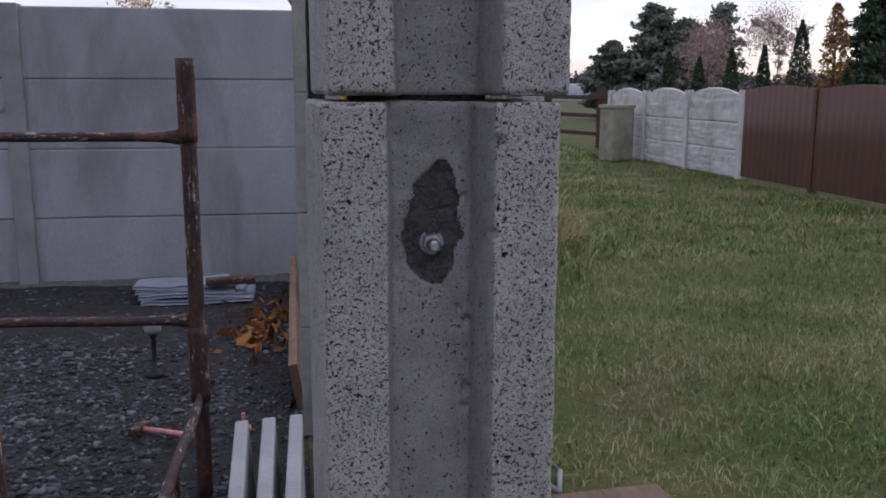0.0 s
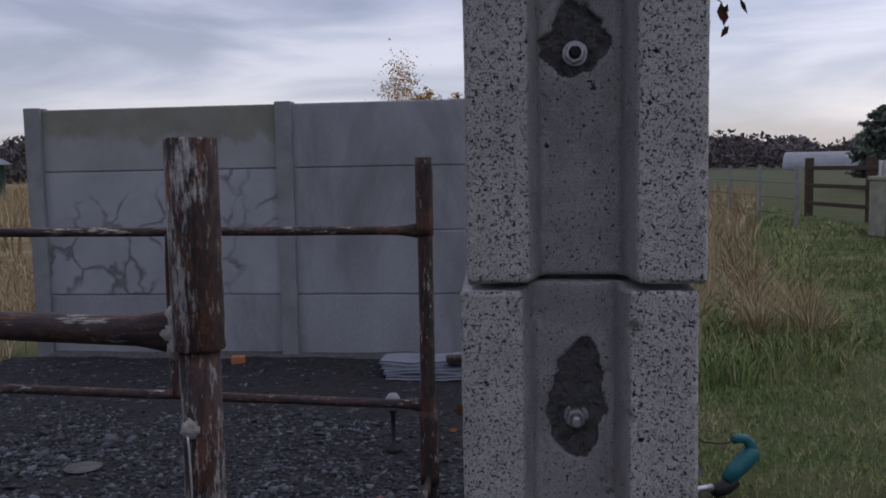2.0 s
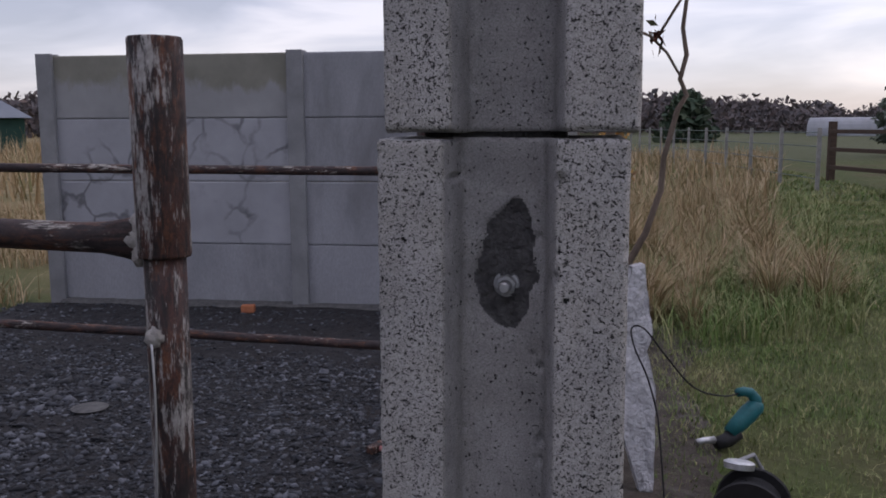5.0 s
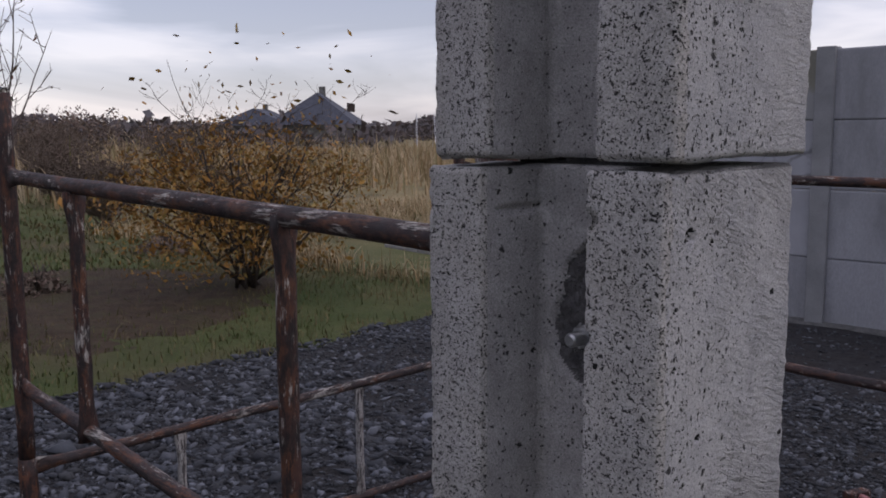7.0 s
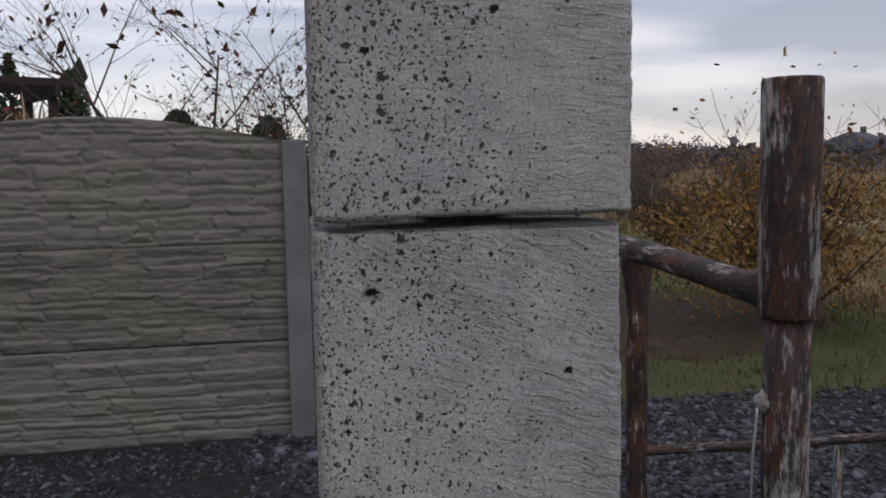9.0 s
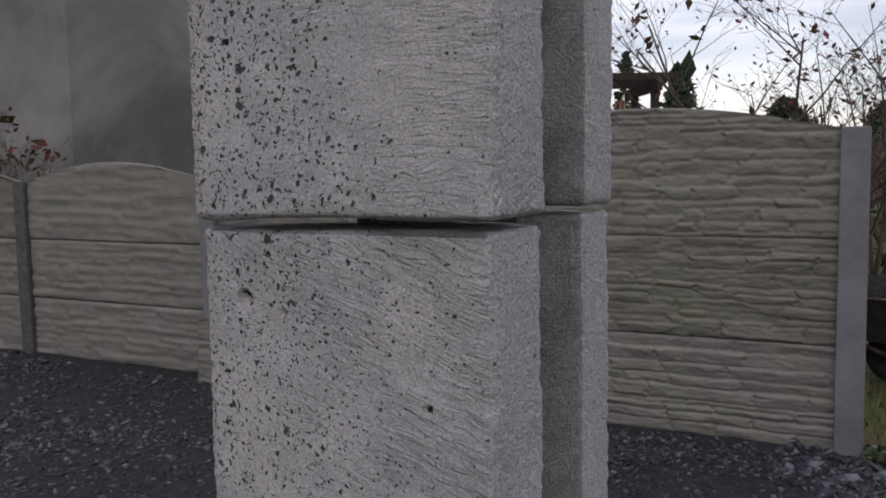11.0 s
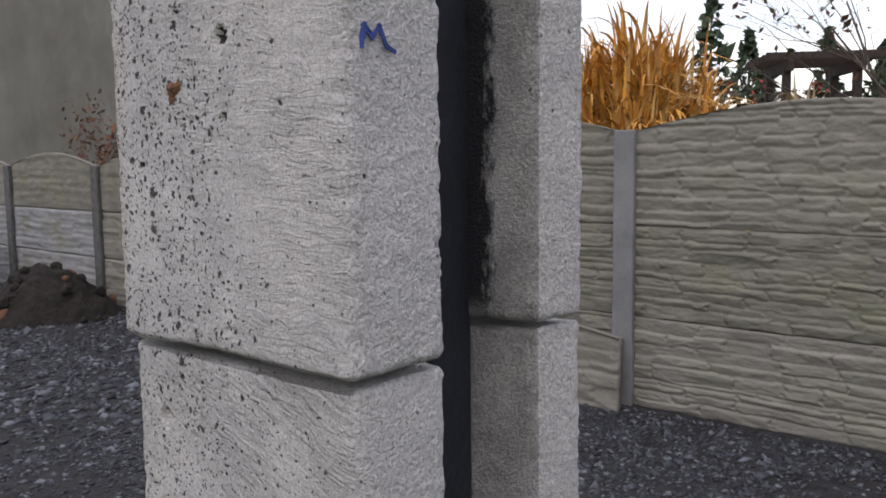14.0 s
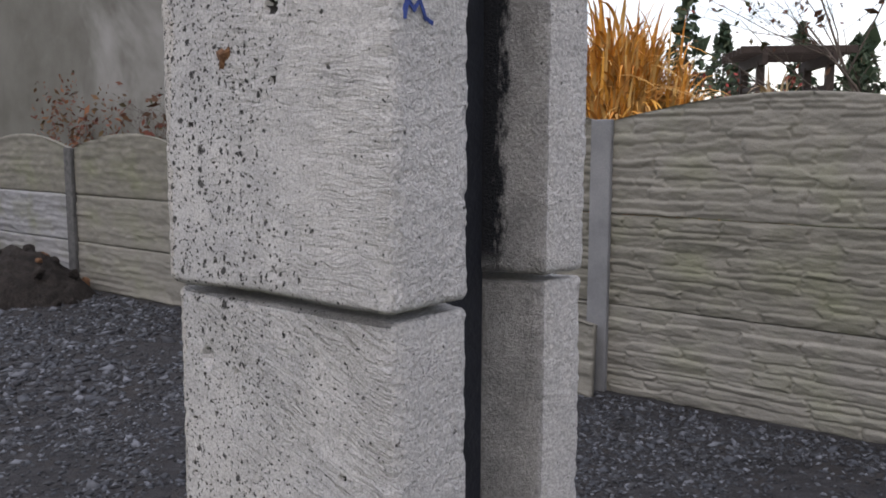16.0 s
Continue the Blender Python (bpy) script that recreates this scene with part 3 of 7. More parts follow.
M["glass"] = material("window_glass", (0.03, 0.035, 0.045), 0.05, 0.0, 0.8)
M["curtain"] = mottled("pale_blue_blind", (0.35, 0.42, 0.55), (0.5, 0.58, 0.7), 4, 0.8, 0.1, 60)
M["car_paint"] = mottled("silver_car_paint", (0.17, 0.19, 0.22), (0.20, 0.22, 0.25), 3, 0.28, 0.02, 200)
M["rubber"] = mottled("black_rubber", (0.012, 0.012, 0.013), (0.03, 0.03, 0.031), 60, 0.8, 0.3, 300)
M["black_plastic"] = mottled("black_plastic", (0.01, 0.01, 0.011), (0.02, 0.02, 0.021), 40, 0.5, 0.15, 300)
M["silver"] = mottled("dull_aluminium", (0.45, 0.46, 0.47), (0.6, 0.6, 0.61), 60, 0.4, 0.1, 300)
Nodes(M["silver"]).b.inputs["Metallic"].default_value = 0.8
M["teal"] = mottled("teal_tool_plastic", (0.008, 0.09, 0.10), (0.012, 0.13, 0.14), 40, 0.5, 0.1, 200)
M["orange"] = mottled("orange_cable", (0.5, 0.09, 0.02), (0.62, 0.14, 0.04), 40, 0.6, 0.1, 200)
M["pink"] = mottled("faded_red_plastic", (0.38, 0.14, 0.14), (0.55, 0.3, 0.28), 40, 0.6, 0.1, 200)
M["brick"] = mottled("orange_brick", (0.38, 0.13, 0.06), (0.5, 0.2, 0.1), 25, 0.9, 0.4, 120)
M["tarp"] = mottled("grey_blue_sheet", (0.16, 0.185, 0.22), (0.26, 0.285, 0.33), 6, 0.55, 0.3, 60)
M["plank"] = mottled("weathered_plank", (0.10, 0.07, 0.048), (0.2, 0.145, 0.1), 5, 0.85, 0.4, 60, None, 0.2, (6, 1, 6))
M["pale_slab"] = mottled("pale_split_slab", (0.44, 0.44, 0.45), (0.68, 0.68, 0.69), 14, 0.9, 0.7, 60, (0.22, 0.22, 0.225), 0.2, None, 0, 0.02)
M["box_grey"] = mottled("pale_grey_cabinet", (0.42, 0.46, 0.52), (0.5, 0.54, 0.6), 2, 0.5, 0.05, 90)
M["box_lid"] = mottled("white_lid", (0.66, 0.67, 0.69), (0.78, 0.78, 0.8), 3, 0.5, 0.05, 90)
M["roof_dark"] = mottled("dark_roof_tiles", (0.04, 0.045, 0.06), (0.07, 0.075, 0.095), 2, 0.7, 0.2, 20)
M["roof_red"] = mottled("red_roof_tiles", (0.085, 0.03, 0.028), (0.125, 0.042, 0.037), 2, 0.8, 0.2, 20)
M["roof_blue"] = mottled("grey_blue_sheet_roof", (0.12, 0.14, 0.165), (0.17, 0.19, 0.22), 1, 0.6, 0.1, 20)
M["green_wall"] = mottled("dark_green_boards", (0.012, 0.045, 0.035), (0.02, 0.065, 0.05), 2, 0.7, 0.2, 20)
M["white_wall"] = mottled("pale_house_wall", (0.5, 0.5, 0.49), (0.68, 0.67, 0.65), 1, 0.9, 0.1, 20)
M["tank"] = mottled("white_tank_plastic", (0.5, 0.53, 0.56), (0.68, 0.7, 0.73), 3, 0.4, 0.05, 60)
M["film"] = mottled("milky_tunnel_film", (0.42, 0.44, 0.47), (0.55, 0.57, 0.6), 1, 0.4, 0.1, 20)
M["gate_wood"] = mottled("dark_weathered_gate_wood", (0.05, 0.034, 0.026), (0.10, 0.07, 0.052), 5, 0.85, 0.4, 60, None, 0.2, (6, 1, 6))
M["dark_wood"] = mottled("dark_pergola_wood", (0.022, 0.016, 0.014), (0.05, 0.035, 0.03), 8, 0.8, 0.3, 60)
M["steel_mesh"] = mottled("green_fence_wire", (0.09, 0.12, 0.11), (0.14, 0.17, 0.16), 4, 0.6, 0.1, 60)
M["barrow"] = mottled("scratched_barrow_tray", (0.05, 0.055, 0.05), (0.10, 0.105, 0.095), 12, 0.6, 0.3, 100, (0.13, 0.09, 0.06))
M["heap"] = mottled("dark_soil_heap", (0.014, 0.012, 0.011), (0.045, 0.038, 0.033), 12, 0.95, 0.9, 60, None, 0.2, None, 0, 0.03)

# ---------------------------------------------------------------- ground
def sheet(name, xs, ys, height, mats, kind="structure"):
    X, Y = np.meshgrid(xs, ys, indexing="ij")
    Z = height(X, Y)
    v = np.stack([X, Y, Z], -1).reshape(-1, 3)
    i = np.arange(len(xs) * len(ys)).reshape(len(xs), len(ys))
    f = np.stack([i[:-1, :-1], i[1:, :-1], i[1:, 1:], i[:-1, 1:]], -1).reshape(-1, 4)
    return tagged(raw(name, v, f, mats, smooth=True), kind=kind)


def spread(a, b, near, step, far_steps):
    """Sample points, close together inside +-near, stretching out to a and b."""
    mid = np.arange(-near, near + step / 2, step)
    lo = -np.geomspace(near + step, -a, far_steps)[::-1]
    hi = np.geomspace(near + step, b, far_steps)
    return np.concatenate([lo, mid, hi])


ground = sheet("ground", spread(-2500, 2500, 14, 0.5, 26), spread(-2500, 2500, 14, 0.5, 26),
               lambda x, y: 0.05 * fbm(x * 0.3, y * 0.3, 3) * np.clip((np.hypot(x, y) - 9) / 12, 0, 1) - 0.015, M["soil"])
tagged(ground, "lawn, trodden earth and dry meadow reaching the horizon", "ground")

YARD_W, YARD_E, YARD_N, YARD_S = -4.22, 0.02, 6.5, -16.0


def yard_edge(y):
    return 0.07 * np.sin(y * 2.1) + 0.05 * np.sin(y * 5.3 + 1)


def yard_height(x, y):
    return 0.012 + 0.012 * fbm(x * 1.1, y * 1.1, 11) + 0.01 * fbm(x * 6, y * 6, 12)


yx, yy = np.linspace(0, 1, 60), np.linspace(YARD_S, YARD_N, 260)
U, Y = np.meshgrid(yx, yy, indexing="ij")
east = YARD_E + 2.4 / (1 + np.exp((Y + 2.2) * 1.6)) + 0.08 * np.sin(Y * 3)
X = (YARD_W + yard_edge(Y)) * (1 - U) + east * U
Z = yard_height(X, Y)
i = np.arange(60 * 260).reshape(60, 260)
yard = raw("yard", np.stack([X, Y, Z], -1).reshape(-1, 3),
           np.stack([i[:-1, :-1], i[1:, :-1], i[1:, 1:], i[:-1, 1:]], -1).reshape(-1, 4), M["gravel_bed"], smooth=True)
tagged(yard, "yard of dark crushed stone beside the lawn", "gravel yard", kind="structure")


def chips(n, xr, yr, size, seed):
    """Angular stone chips lying on the yard."""
    g = np.random.default_rng(seed)
    base = np.array([(1, 0, 0), (-1, 0, 0), (0, 1, 0), (0, -1, 0), (0, 0, 1), (0, 0, -1)], float)
    tri = np.array([(0, 2, 4), (2, 1, 4), (1, 3, 4), (3, 0, 4), (2, 0, 5), (1, 2, 5), (3, 1, 5), (0, 3, 5)])
    v = np.repeat(base[None], n, 0) * g.uniform(0.55, 1.35, (n, 6, 1)) + g.normal(0, 0.16, (n, 6, 3))
    s = size * g.lognormal(0, 0.38, (n, 1, 1))
    v = v * s * np.array([1.25, 0.85, 0.5])
    a = g.uniform(0, 2 * math.pi, n)[:, None]
    x, y = v[..., 0] * np.cos(a) - v[..., 1] * np.sin(a), v[..., 0] * np.sin(a) + v[..., 1] * np.cos(a)
    tilt = g.normal(0, 0.35, n)[:, None]
    y, z = y * np.cos(tilt) - v[..., 2] * np.sin(tilt), y * np.sin(tilt) + v[..., 2] * np.cos(tilt)
    px, py = g.uniform(*xr, n), g.uniform(*yr, n)
    bare = fbm(px * 0.9 + 5, py * 0.9, 21)
    keep = (bare < 0.22) | (g.random(n) < 0.3)
    keep &= (py < 5.1 + 0.5 * fbm(px * 1.3, py, 22)) | (g.random(n) < 0.22)
    out = np.stack([x + px[:, None], y + py[:, None], z + (yard_height(px, py) + size * 0.12)[:, None]], -1)[keep]
    k = len(out)
    return out.reshape(-1, 3), (tri[None] + 6 * np.arange(k)[:, None, None]).reshape(-1, 3)


def joined(pieces):
    vs, fs, n = [], [], 0
    for v, f in pieces:
        vs.append(v)
        fs.append(f + n)
        n += len(v)
    return np.concatenate(vs), np.concatenate(fs)


gv, gf = joined([chips(50000, (-4.2, 0.0), (0.9, 6.48), 0.0115, 31), chips(40000, (-4.05, 0.5), (-3.4, 0.9), 0.0115, 32),
                 chips(24000, (-4.0, 1.6), (-10, -3.4), 0.018, 33), chips(6000, (-4.3, -2.2), (0.3, 4.5), 0.022, 34)])
tagged(raw("gravel", gv, gf, M["stones"]), "loose dark slate chips covering the yard", "gravel", kind="stuff")


def blades(n, place, height, width, lean, seed, segs=2):
    """Grass blades: tapered strips that bend over."""
    g = np.random.default_rng(seed)
    px, py = place(g, n)
    n = len(px)
    h = height * g.lognormal(0, 0.3, n)
    w = width * g.uniform(0.6, 1.4, n)
    a = g.uniform(0, 2 * math.pi, n)
    l = np.clip(np.abs(g.normal(0, lean, n)), 0, 1.25)
    rows = []
    for s in range(segs + 1):
        u = s / segs
        off = h * l * u * u
        z = h * u * np.sqrt(np.clip(1 - (l * u) ** 2 * 0.35, 0.15, 1))
        half = w * (1 - u * 0.92) / 2
        for side in (-1, 1):
            rows.append(np.stack([px + np.cos(a) * off - np.sin(a) * half * side, py + np.sin(a) * off + np.cos(a) * half * side, z - 0.012], -1))
    v = np.stack(rows, 1)
    k = 2 * (segs + 1)
    q = np.array([(2 * s, 2 * s + 1, 2 * s + 3, 2 * s + 2) for s in range(segs)])
    return v.reshape(-1, 3), (q[None] + k * np.arange(n)[:, None, None]).reshape(-1, 4)


def within(xr, yr, test=None):
    def place(g, n):
        x, y = g.uniform(*xr, n), g.uniform(*yr, n)
        if test is not None:
            k = test(x, y, g.random(n))
            x, y = x[k], y[k]
        return x, y
    return place


def tufts(xr, yr, count, spread_, test):
    """Blades gathered in loose heaps."""
    def place(g, n):
        cx, cy = g.uniform(*xr, count), g.uniform(*yr, count)
        k = g.integers(0, count, n)
        x, y = cx[k] + g.normal(0, spread_, n), cy[k] + g.normal(0, spread_, n)
        m = test(x, y)
        return x[m], y[m]
    return place


def fountains(count, xr, yr, per, height, width, seed, test, segs=5):
    """Grass tussocks: blades rise from one root and bow outwards all round."""
    g = np.random.default_rng(seed)
    cx, cy = g.uniform(*xr, count), g.uniform(*yr, count)
    m = test(cx, cy)
    cx, cy = cx[m], cy[m]
    k = np.repeat(np.arange(len(cx)), per)
    n = len(k)
    h = height * g.uniform(0.6, 1.25, len(cx))[k] * g.lognormal(0, 0.22, n)
    a = g.uniform(0, 2 * math.pi, n)
    sway = g.uniform(0, 2 * math.pi, len(cx))[k]
    r = np.abs(g.normal(0, 0.05, n))
    far = h * np.clip(g.normal(0.55, 0.25, n), 0.05, 1.1)
    droop = np.clip(g.normal(0.55, 0.25, n), 0, 1)
    w = width * g.uniform(0.6, 1.4, n)
    rows = []
    for q in range(segs + 1):
        u = q / segs
        x = cx[k] + np.cos(a) * (r + far * u ** 1.4) + np.cos(sway) * 0.25 * h * u * u
        y = cy[k] + np.sin(a) * (r + far * u ** 1.4) + np.sin(sway) * 0.25 * h * u * u
        z = np.maximum(h * (1.15 * u - droop * 0.85 * u ** 2.2), 0.01) - 0.012
        half = w * (1 - 0.9 * u) / 2
        for side in (-1, 1):
            rows.append(np.stack([x - np.sin(a) * half * side, y + np.cos(a) * half * side, z], -1))
    quad = np.array([(2 * q, 2 * q + 1, 2 * q + 3, 2 * q + 2) for q in range(segs)])
    return np.stack(rows, 1).reshape(-1, 3), (quad[None] + 2 * (segs + 1) * np.arange(n)[:, None, None]).reshape(-1, 4)


def thin_out(x, y, r):
    return fbm(x * 0.8, y * 0.8, 51) + 0.9 > r * 1.3


lv, lf = joined([
    blades(60000, within((0.5, 5.0), (2.4, 7.5), thin_out), 0.034, 0.006, 1.1, 41),
    blades(60000, within((1.0, 7.0), (7.0, 17.0), thin_out), 0.05, 0.012, 0.9, 42),
    blades(4500, tufts((0.55, 3.0), (5.4, 9.0), 110, 0.16, lambda x, y: (y > 5.4 + 0.5 * (x - 0.6)) & (x < 0.35 * y)), 0.24, 0.009, 1.5, 147, 4),
    blades(8000, tufts((-1.0, 4.6), (7.0, 18), 420, 0.25, lambda x, y: x < 0.30 * y), 0.24, 0.012, 1.5, 148, 4),
    blades(14000, within((1.5, 7.0), (17.0, 32.0), thin_out), 0.07, 0.03, 0.9, 43)])
tagged(raw("lawn_grass", lv, lf, M["lawn"]), "short autumn lawn with yellowing tufts", "grass", kind="stuff")

hv, hf = joined([
    blades(26000, within((-8.5, -4.15), (0.6, 6.5), lambda x, y, r: (fbm(x * 0.5, y * 0.5, 52) + 0.45 > r * 1.3) & ((np.hypot(x + 7.0, y - 3.6) > 1.2 + 1.2 * fbm(x, y, 59)) | (r < 0.22))), 0.05, 0.010, 0.9, 44),
    blades(26000, within((-22, -8.5), (-2, 12), lambda x, y, r: fbm(x * 0.35, y * 0.35, 53) + 0.5 > r * 1.3), 0.07, 0.03, 0.9, 45)])
tagged(raw("garden_grass", hv, hf, M["garden"]), "patchy brownish garden grass", "grass", kind="stuff")

dv, df = joined([
    fountains(42, (0.6, 3.0), (5.9, 9.0), 130, 0.46, 0.008, 46, lambda x, y: (y > 5.9 + 0.55 * (x - 0.6)) & (x < 0.33 * y)),
    fountains(150, (-1.0, 4.2), (8.2, 17), 90, 0.46, 0.010, 146, lambda x, y: x < 0.24 * y + 0.25 * np.sin(y * 3)),
    blades(5000, within((-1.0, 4.2), (8.5, 17), lambda x, y, r: x < 0.22 * y), 0.42, 0.008, 0.8, 47, 3),
    blades(20000, within((-12, -4.2), (5.9, 14), lambda x, y, r: (fbm(x * 0.4, y * 0.4, 55) > -0.35) & (r < 0.85)), 0.22, 0.013, 1.1, 48, 3),
    blades(16000, within((-45, -4), (14, 60), lambda x, y, r: r < 0.9), 0.68, 0.05, 0.5, 49, 2),
    blades(9000, within((-4, 9), (15, 42), lambda x, y, r: (x < 0.24 * y) & (r < 0.9)), 0.42, 0.04, 0.6, 50, 2),
    blades(9000, within((-60, -16), (6, 30), lambda x, y, r: (y > 0.36 * -x + 1) & (r < 0.9)), 0.8, 0.05, 0.5, 57, 3)])
tagged(raw("dry_grass", dv, df, M["straw"]), "tall straw-coloured meadow grass behind the fences", "dry grass", kind="stuff")

bed = sheet("garden_earth", np.linspace(-10.5, -4.6, 60), np.linspace(1.0, 6.4, 60), lambda x, y: 0.02 + 0.015 * fbm(x * 4, y * 4, 63) - 0.05 * np.clip((np.hypot(x + 7.2, (y - 3.6) * 1.1) - 1.5 - 0.9 * fbm(x * 0.9, y * 0.9, 64)) / 0.7, 0, 1.2), M["loam"])
tagged(bed, "bare brown earth round the shrubs", "earth")
mud = sheet("trodden_earth", np.linspace(0.02, 1.1, 24), np.linspace(1.6, 6.2, 60), lambda x, y: 0.004 + 0.012 * fbm(x * 5, y * 5, 60) - 0.03 * np.clip((x - 0.65 - 0.2 * fbm(y * 1.3, x, 61)) / 0.4, 0, 1), M["mud"])
tagged(mud, "bare trodden earth along the foot of the posts", "earth")

# ---------------------------------------------------------------- the post of stacked cast blocks
from mathutils.geometry import tessellate_polygon

JOINT = 1.3945
BLOCK = 0.4648


def outline(points, radius, step):
    """A closed outline with rounded corners, sampled evenly; gives points and outward normals."""
    pts = [np.array(p, float) for p in points]
    dense = []
    n = len(pts)
    for i in range(n):
        a, b, c = pts[i - 1], pts[i], pts[(i + 1) % n]
        da, dc = (a - b) / np.linalg.norm(a - b), (c - b) / np.linalg.norm(c - b)
        r = min(radius[i], np.linalg.norm(a - b) * 0.45, np.linalg.norm(c - b) * 0.45)
        for t in np.linspace(0, 1, 7):
            p, q = b + da * r * (1 - t), b + dc * r * t
            dense.append(p * (1 - t) + q * t)
    dense = np.array(dense)
    seg = np.linalg.norm(np.roll(dense, -1, 0) - dense, axis=1)
    s = np.concatenate([[0], np.cumsum(seg)])
    count = int(s[-1] / step)
    at = np.linspace(0, s[-1], count, endpoint=False)
    closed = np.vstack([dense, dense[:1]])
    p = np.stack([np.interp(at, s, closed[:, k]) for k in (0, 1)], -1)
    d = np.roll(p, -1, 0) - np.roll(p, 1, 0)
    d /= np.linalg.norm(d, axis=1)[:, None]
    return p, np.stack([d[:, 1], -d[:, 0]], -1)


SECTION = [(0.0125, 0.496), (0.050, 0.496), (0.0560, 0.542), (0.1055, 0.542), (0.1135, 0.496), (0.154, 0.496),
           (0.1535, 0.6335), (0.107, 0.6335), (0.100, 0.587), (0.043, 0.587), (0.0325, 0.622), (0.002, 0.627)]
ROUND = [0.004, 0.0018, 0.006, 0.006, 0.0018, 0.006, 0.006, 0.003, 0.004, 0.004, 0.003, 0.005]
BOLTS = [(0.0822, 1.3047), (0.0825, 1.5395)]


def chipped(x, z):
    """How deep the face is knocked away round the bolts: a drop-shaped scar at the lower one, a rounder one above."""
    edge = 0.007 * fbm(x * 90 + 3, z * 90, 71)
    u, v = x - 0.0835, z - 1.313
    drop = np.where(v > 0, np.clip(1 - (v / 0.046), 0, 1) ** 0.5, np.sqrt(np.clip(1 - (v / 0.036) ** 2, 0, 1)))
    u = u - 0.12 * np.clip(v, 0, 1)
    low = np.where(u < 0, 0.025 * drop + u, 0.0165 * drop - u) + 0.7 * edge * (drop > 0)
    u2, v2 = x - 0.0825, z - 1.549
    up = 0.0205 - np.hypot(u2, v2 * 0.85) + edge
    return np.clip(np.maximum(low, up) / 0.003, 0, 1)


def cast_block(name, z0, z1, dx, dy, grow, fine, seed, parent, label="", lean=0.0):
    step = 0.0011 if fine else 0.006
    pts, nor = outline([(x + dx, 0.5625 + (y - 0.5625) * grow + dy) for x, y in SECTION], ROUND, step)
    zs = np.linspace(z0, z1, int((z1 - z0) / step) + 1)
    if fine:                                    # the end far from the joint needs less detail
        lo, hi = (z1 - 0.32, z1) if abs(z1 - JOINT) < 0.01 else (z0, z0 + 0.27)
        zs = np.concatenate([np.arange(z0, lo, 0.006), np.linspace(lo, hi, int((hi - lo) / step) + 1), np.arange(hi + 0.006, z1 + 0.001, 0.006)])
        zs[0], zs[-1] = z0, z1
    P, R = len(pts), len(zs) - 1
    g = np.random.default_rng(seed)
    arc = np.arange(P) * step
    A, Z = np.meshgrid(arc, zs, indexing="ij")
    px, py = np.repeat(pts[:, :1], R + 1, 1), np.repeat(pts[:, 1:], R + 1, 1)
    nx, ny = np.repeat(nor[:, :1], R + 1, 1), np.repeat(nor[:, 1:], R + 1, 1)
    d = 0.0006 * fbm(A * 12, Z * 12, seed) + 0.0002 * fbm(A * 150, Z * 150, seed + 9)
    is_e = (nor[:, 0] > 0.8) & (pts[:, 0] > 0.14)
    is_n = nor[:, 1] > 0.75
    is_s = (nor[:, 1] < -0.75) & (pts[:, 1] < 0.51)
    is_c = (pts[:, 1] > 0.5) & (pts[:, 1] < 0.56) & (pts[:, 0] > 0.04) & (pts[:, 0] < 0.12)
    d += np.where(is_e[:, None], np.clip((py - 0.50) / 0.07, 0.15, 1) * np.clip(0.6 + 0.9 * fbm(A * 16, Z * 16, seed + 8), 0.1, 1.2) * (0.0006 if z1 < JOINT + 0.01 else 0.00035) * fbm(A * 34, (Z + (0.28 if z1 < JOINT + 0.01 else 0.05) * py) * 230 + 1.5 * fbm(A * 20, Z * 20, seed + 4), seed + 5, 3), 0)
    d += np.where(is_n[:, None], 0.0006 * fbm(A * 430, Z * 430, seed + 6, 2), 0)
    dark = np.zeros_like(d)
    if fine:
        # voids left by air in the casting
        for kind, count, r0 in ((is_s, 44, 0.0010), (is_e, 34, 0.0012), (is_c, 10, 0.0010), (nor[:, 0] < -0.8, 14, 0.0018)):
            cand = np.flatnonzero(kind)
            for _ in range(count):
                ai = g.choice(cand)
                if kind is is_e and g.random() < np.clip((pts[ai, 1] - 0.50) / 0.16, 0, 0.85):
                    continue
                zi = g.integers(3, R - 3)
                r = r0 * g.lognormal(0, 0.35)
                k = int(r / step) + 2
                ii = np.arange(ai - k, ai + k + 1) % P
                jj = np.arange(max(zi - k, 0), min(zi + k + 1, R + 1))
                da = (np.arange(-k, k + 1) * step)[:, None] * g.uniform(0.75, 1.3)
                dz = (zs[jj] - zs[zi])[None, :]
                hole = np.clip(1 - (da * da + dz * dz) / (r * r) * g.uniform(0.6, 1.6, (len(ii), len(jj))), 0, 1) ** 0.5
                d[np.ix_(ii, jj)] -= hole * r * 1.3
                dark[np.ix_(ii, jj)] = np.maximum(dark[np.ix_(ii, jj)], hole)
        scar = np.where(is_c[:, None], chipped(px, Z), 0)
        d -= scar * (0.0035 + 0.0022 * fbm(px * 160, Z * 160, 72) + 0.001 * fbm(px * 500, Z * 500, 73))
        if abs(z1 - JOINT) < 0.01:
            tri = np.hypot((py - 0.5195) * (1.5 - np.sign(Z - 1.3625) * 0.4), Z - 1.3635)
            d -= np.where(is_e[:, None], 0.004 * np.clip(1 - tri / 0.0055, 0, 1) ** 0.5, 0)
            # knocks along the edge of the groove
            for kx, kz, kr in ((0.1165, 1.3715, 0.0052), (0.1135, 1.317, 0.0036), (0.1045, 1.253, 0.0042), (0.1045, 1.207, 0.0048), (0.1035, 1.194, 0.0040), (0.0995, 1.262, 0.003), (0.0535, 1.372, 0.003), (0.102, 1.335, 0.0028)):
                nick = np.hypot((px - kx) * 1.2, Z - kz) + 0.0012 * fbm(px * 300, Z * 300, 75)
                d -= 0.9 * kr * np.clip(1 - nick / kr, 0, 1) ** 0.6 * (ny < 0.2)
    edge = np.minimum(Z - z0, z1 - Z)
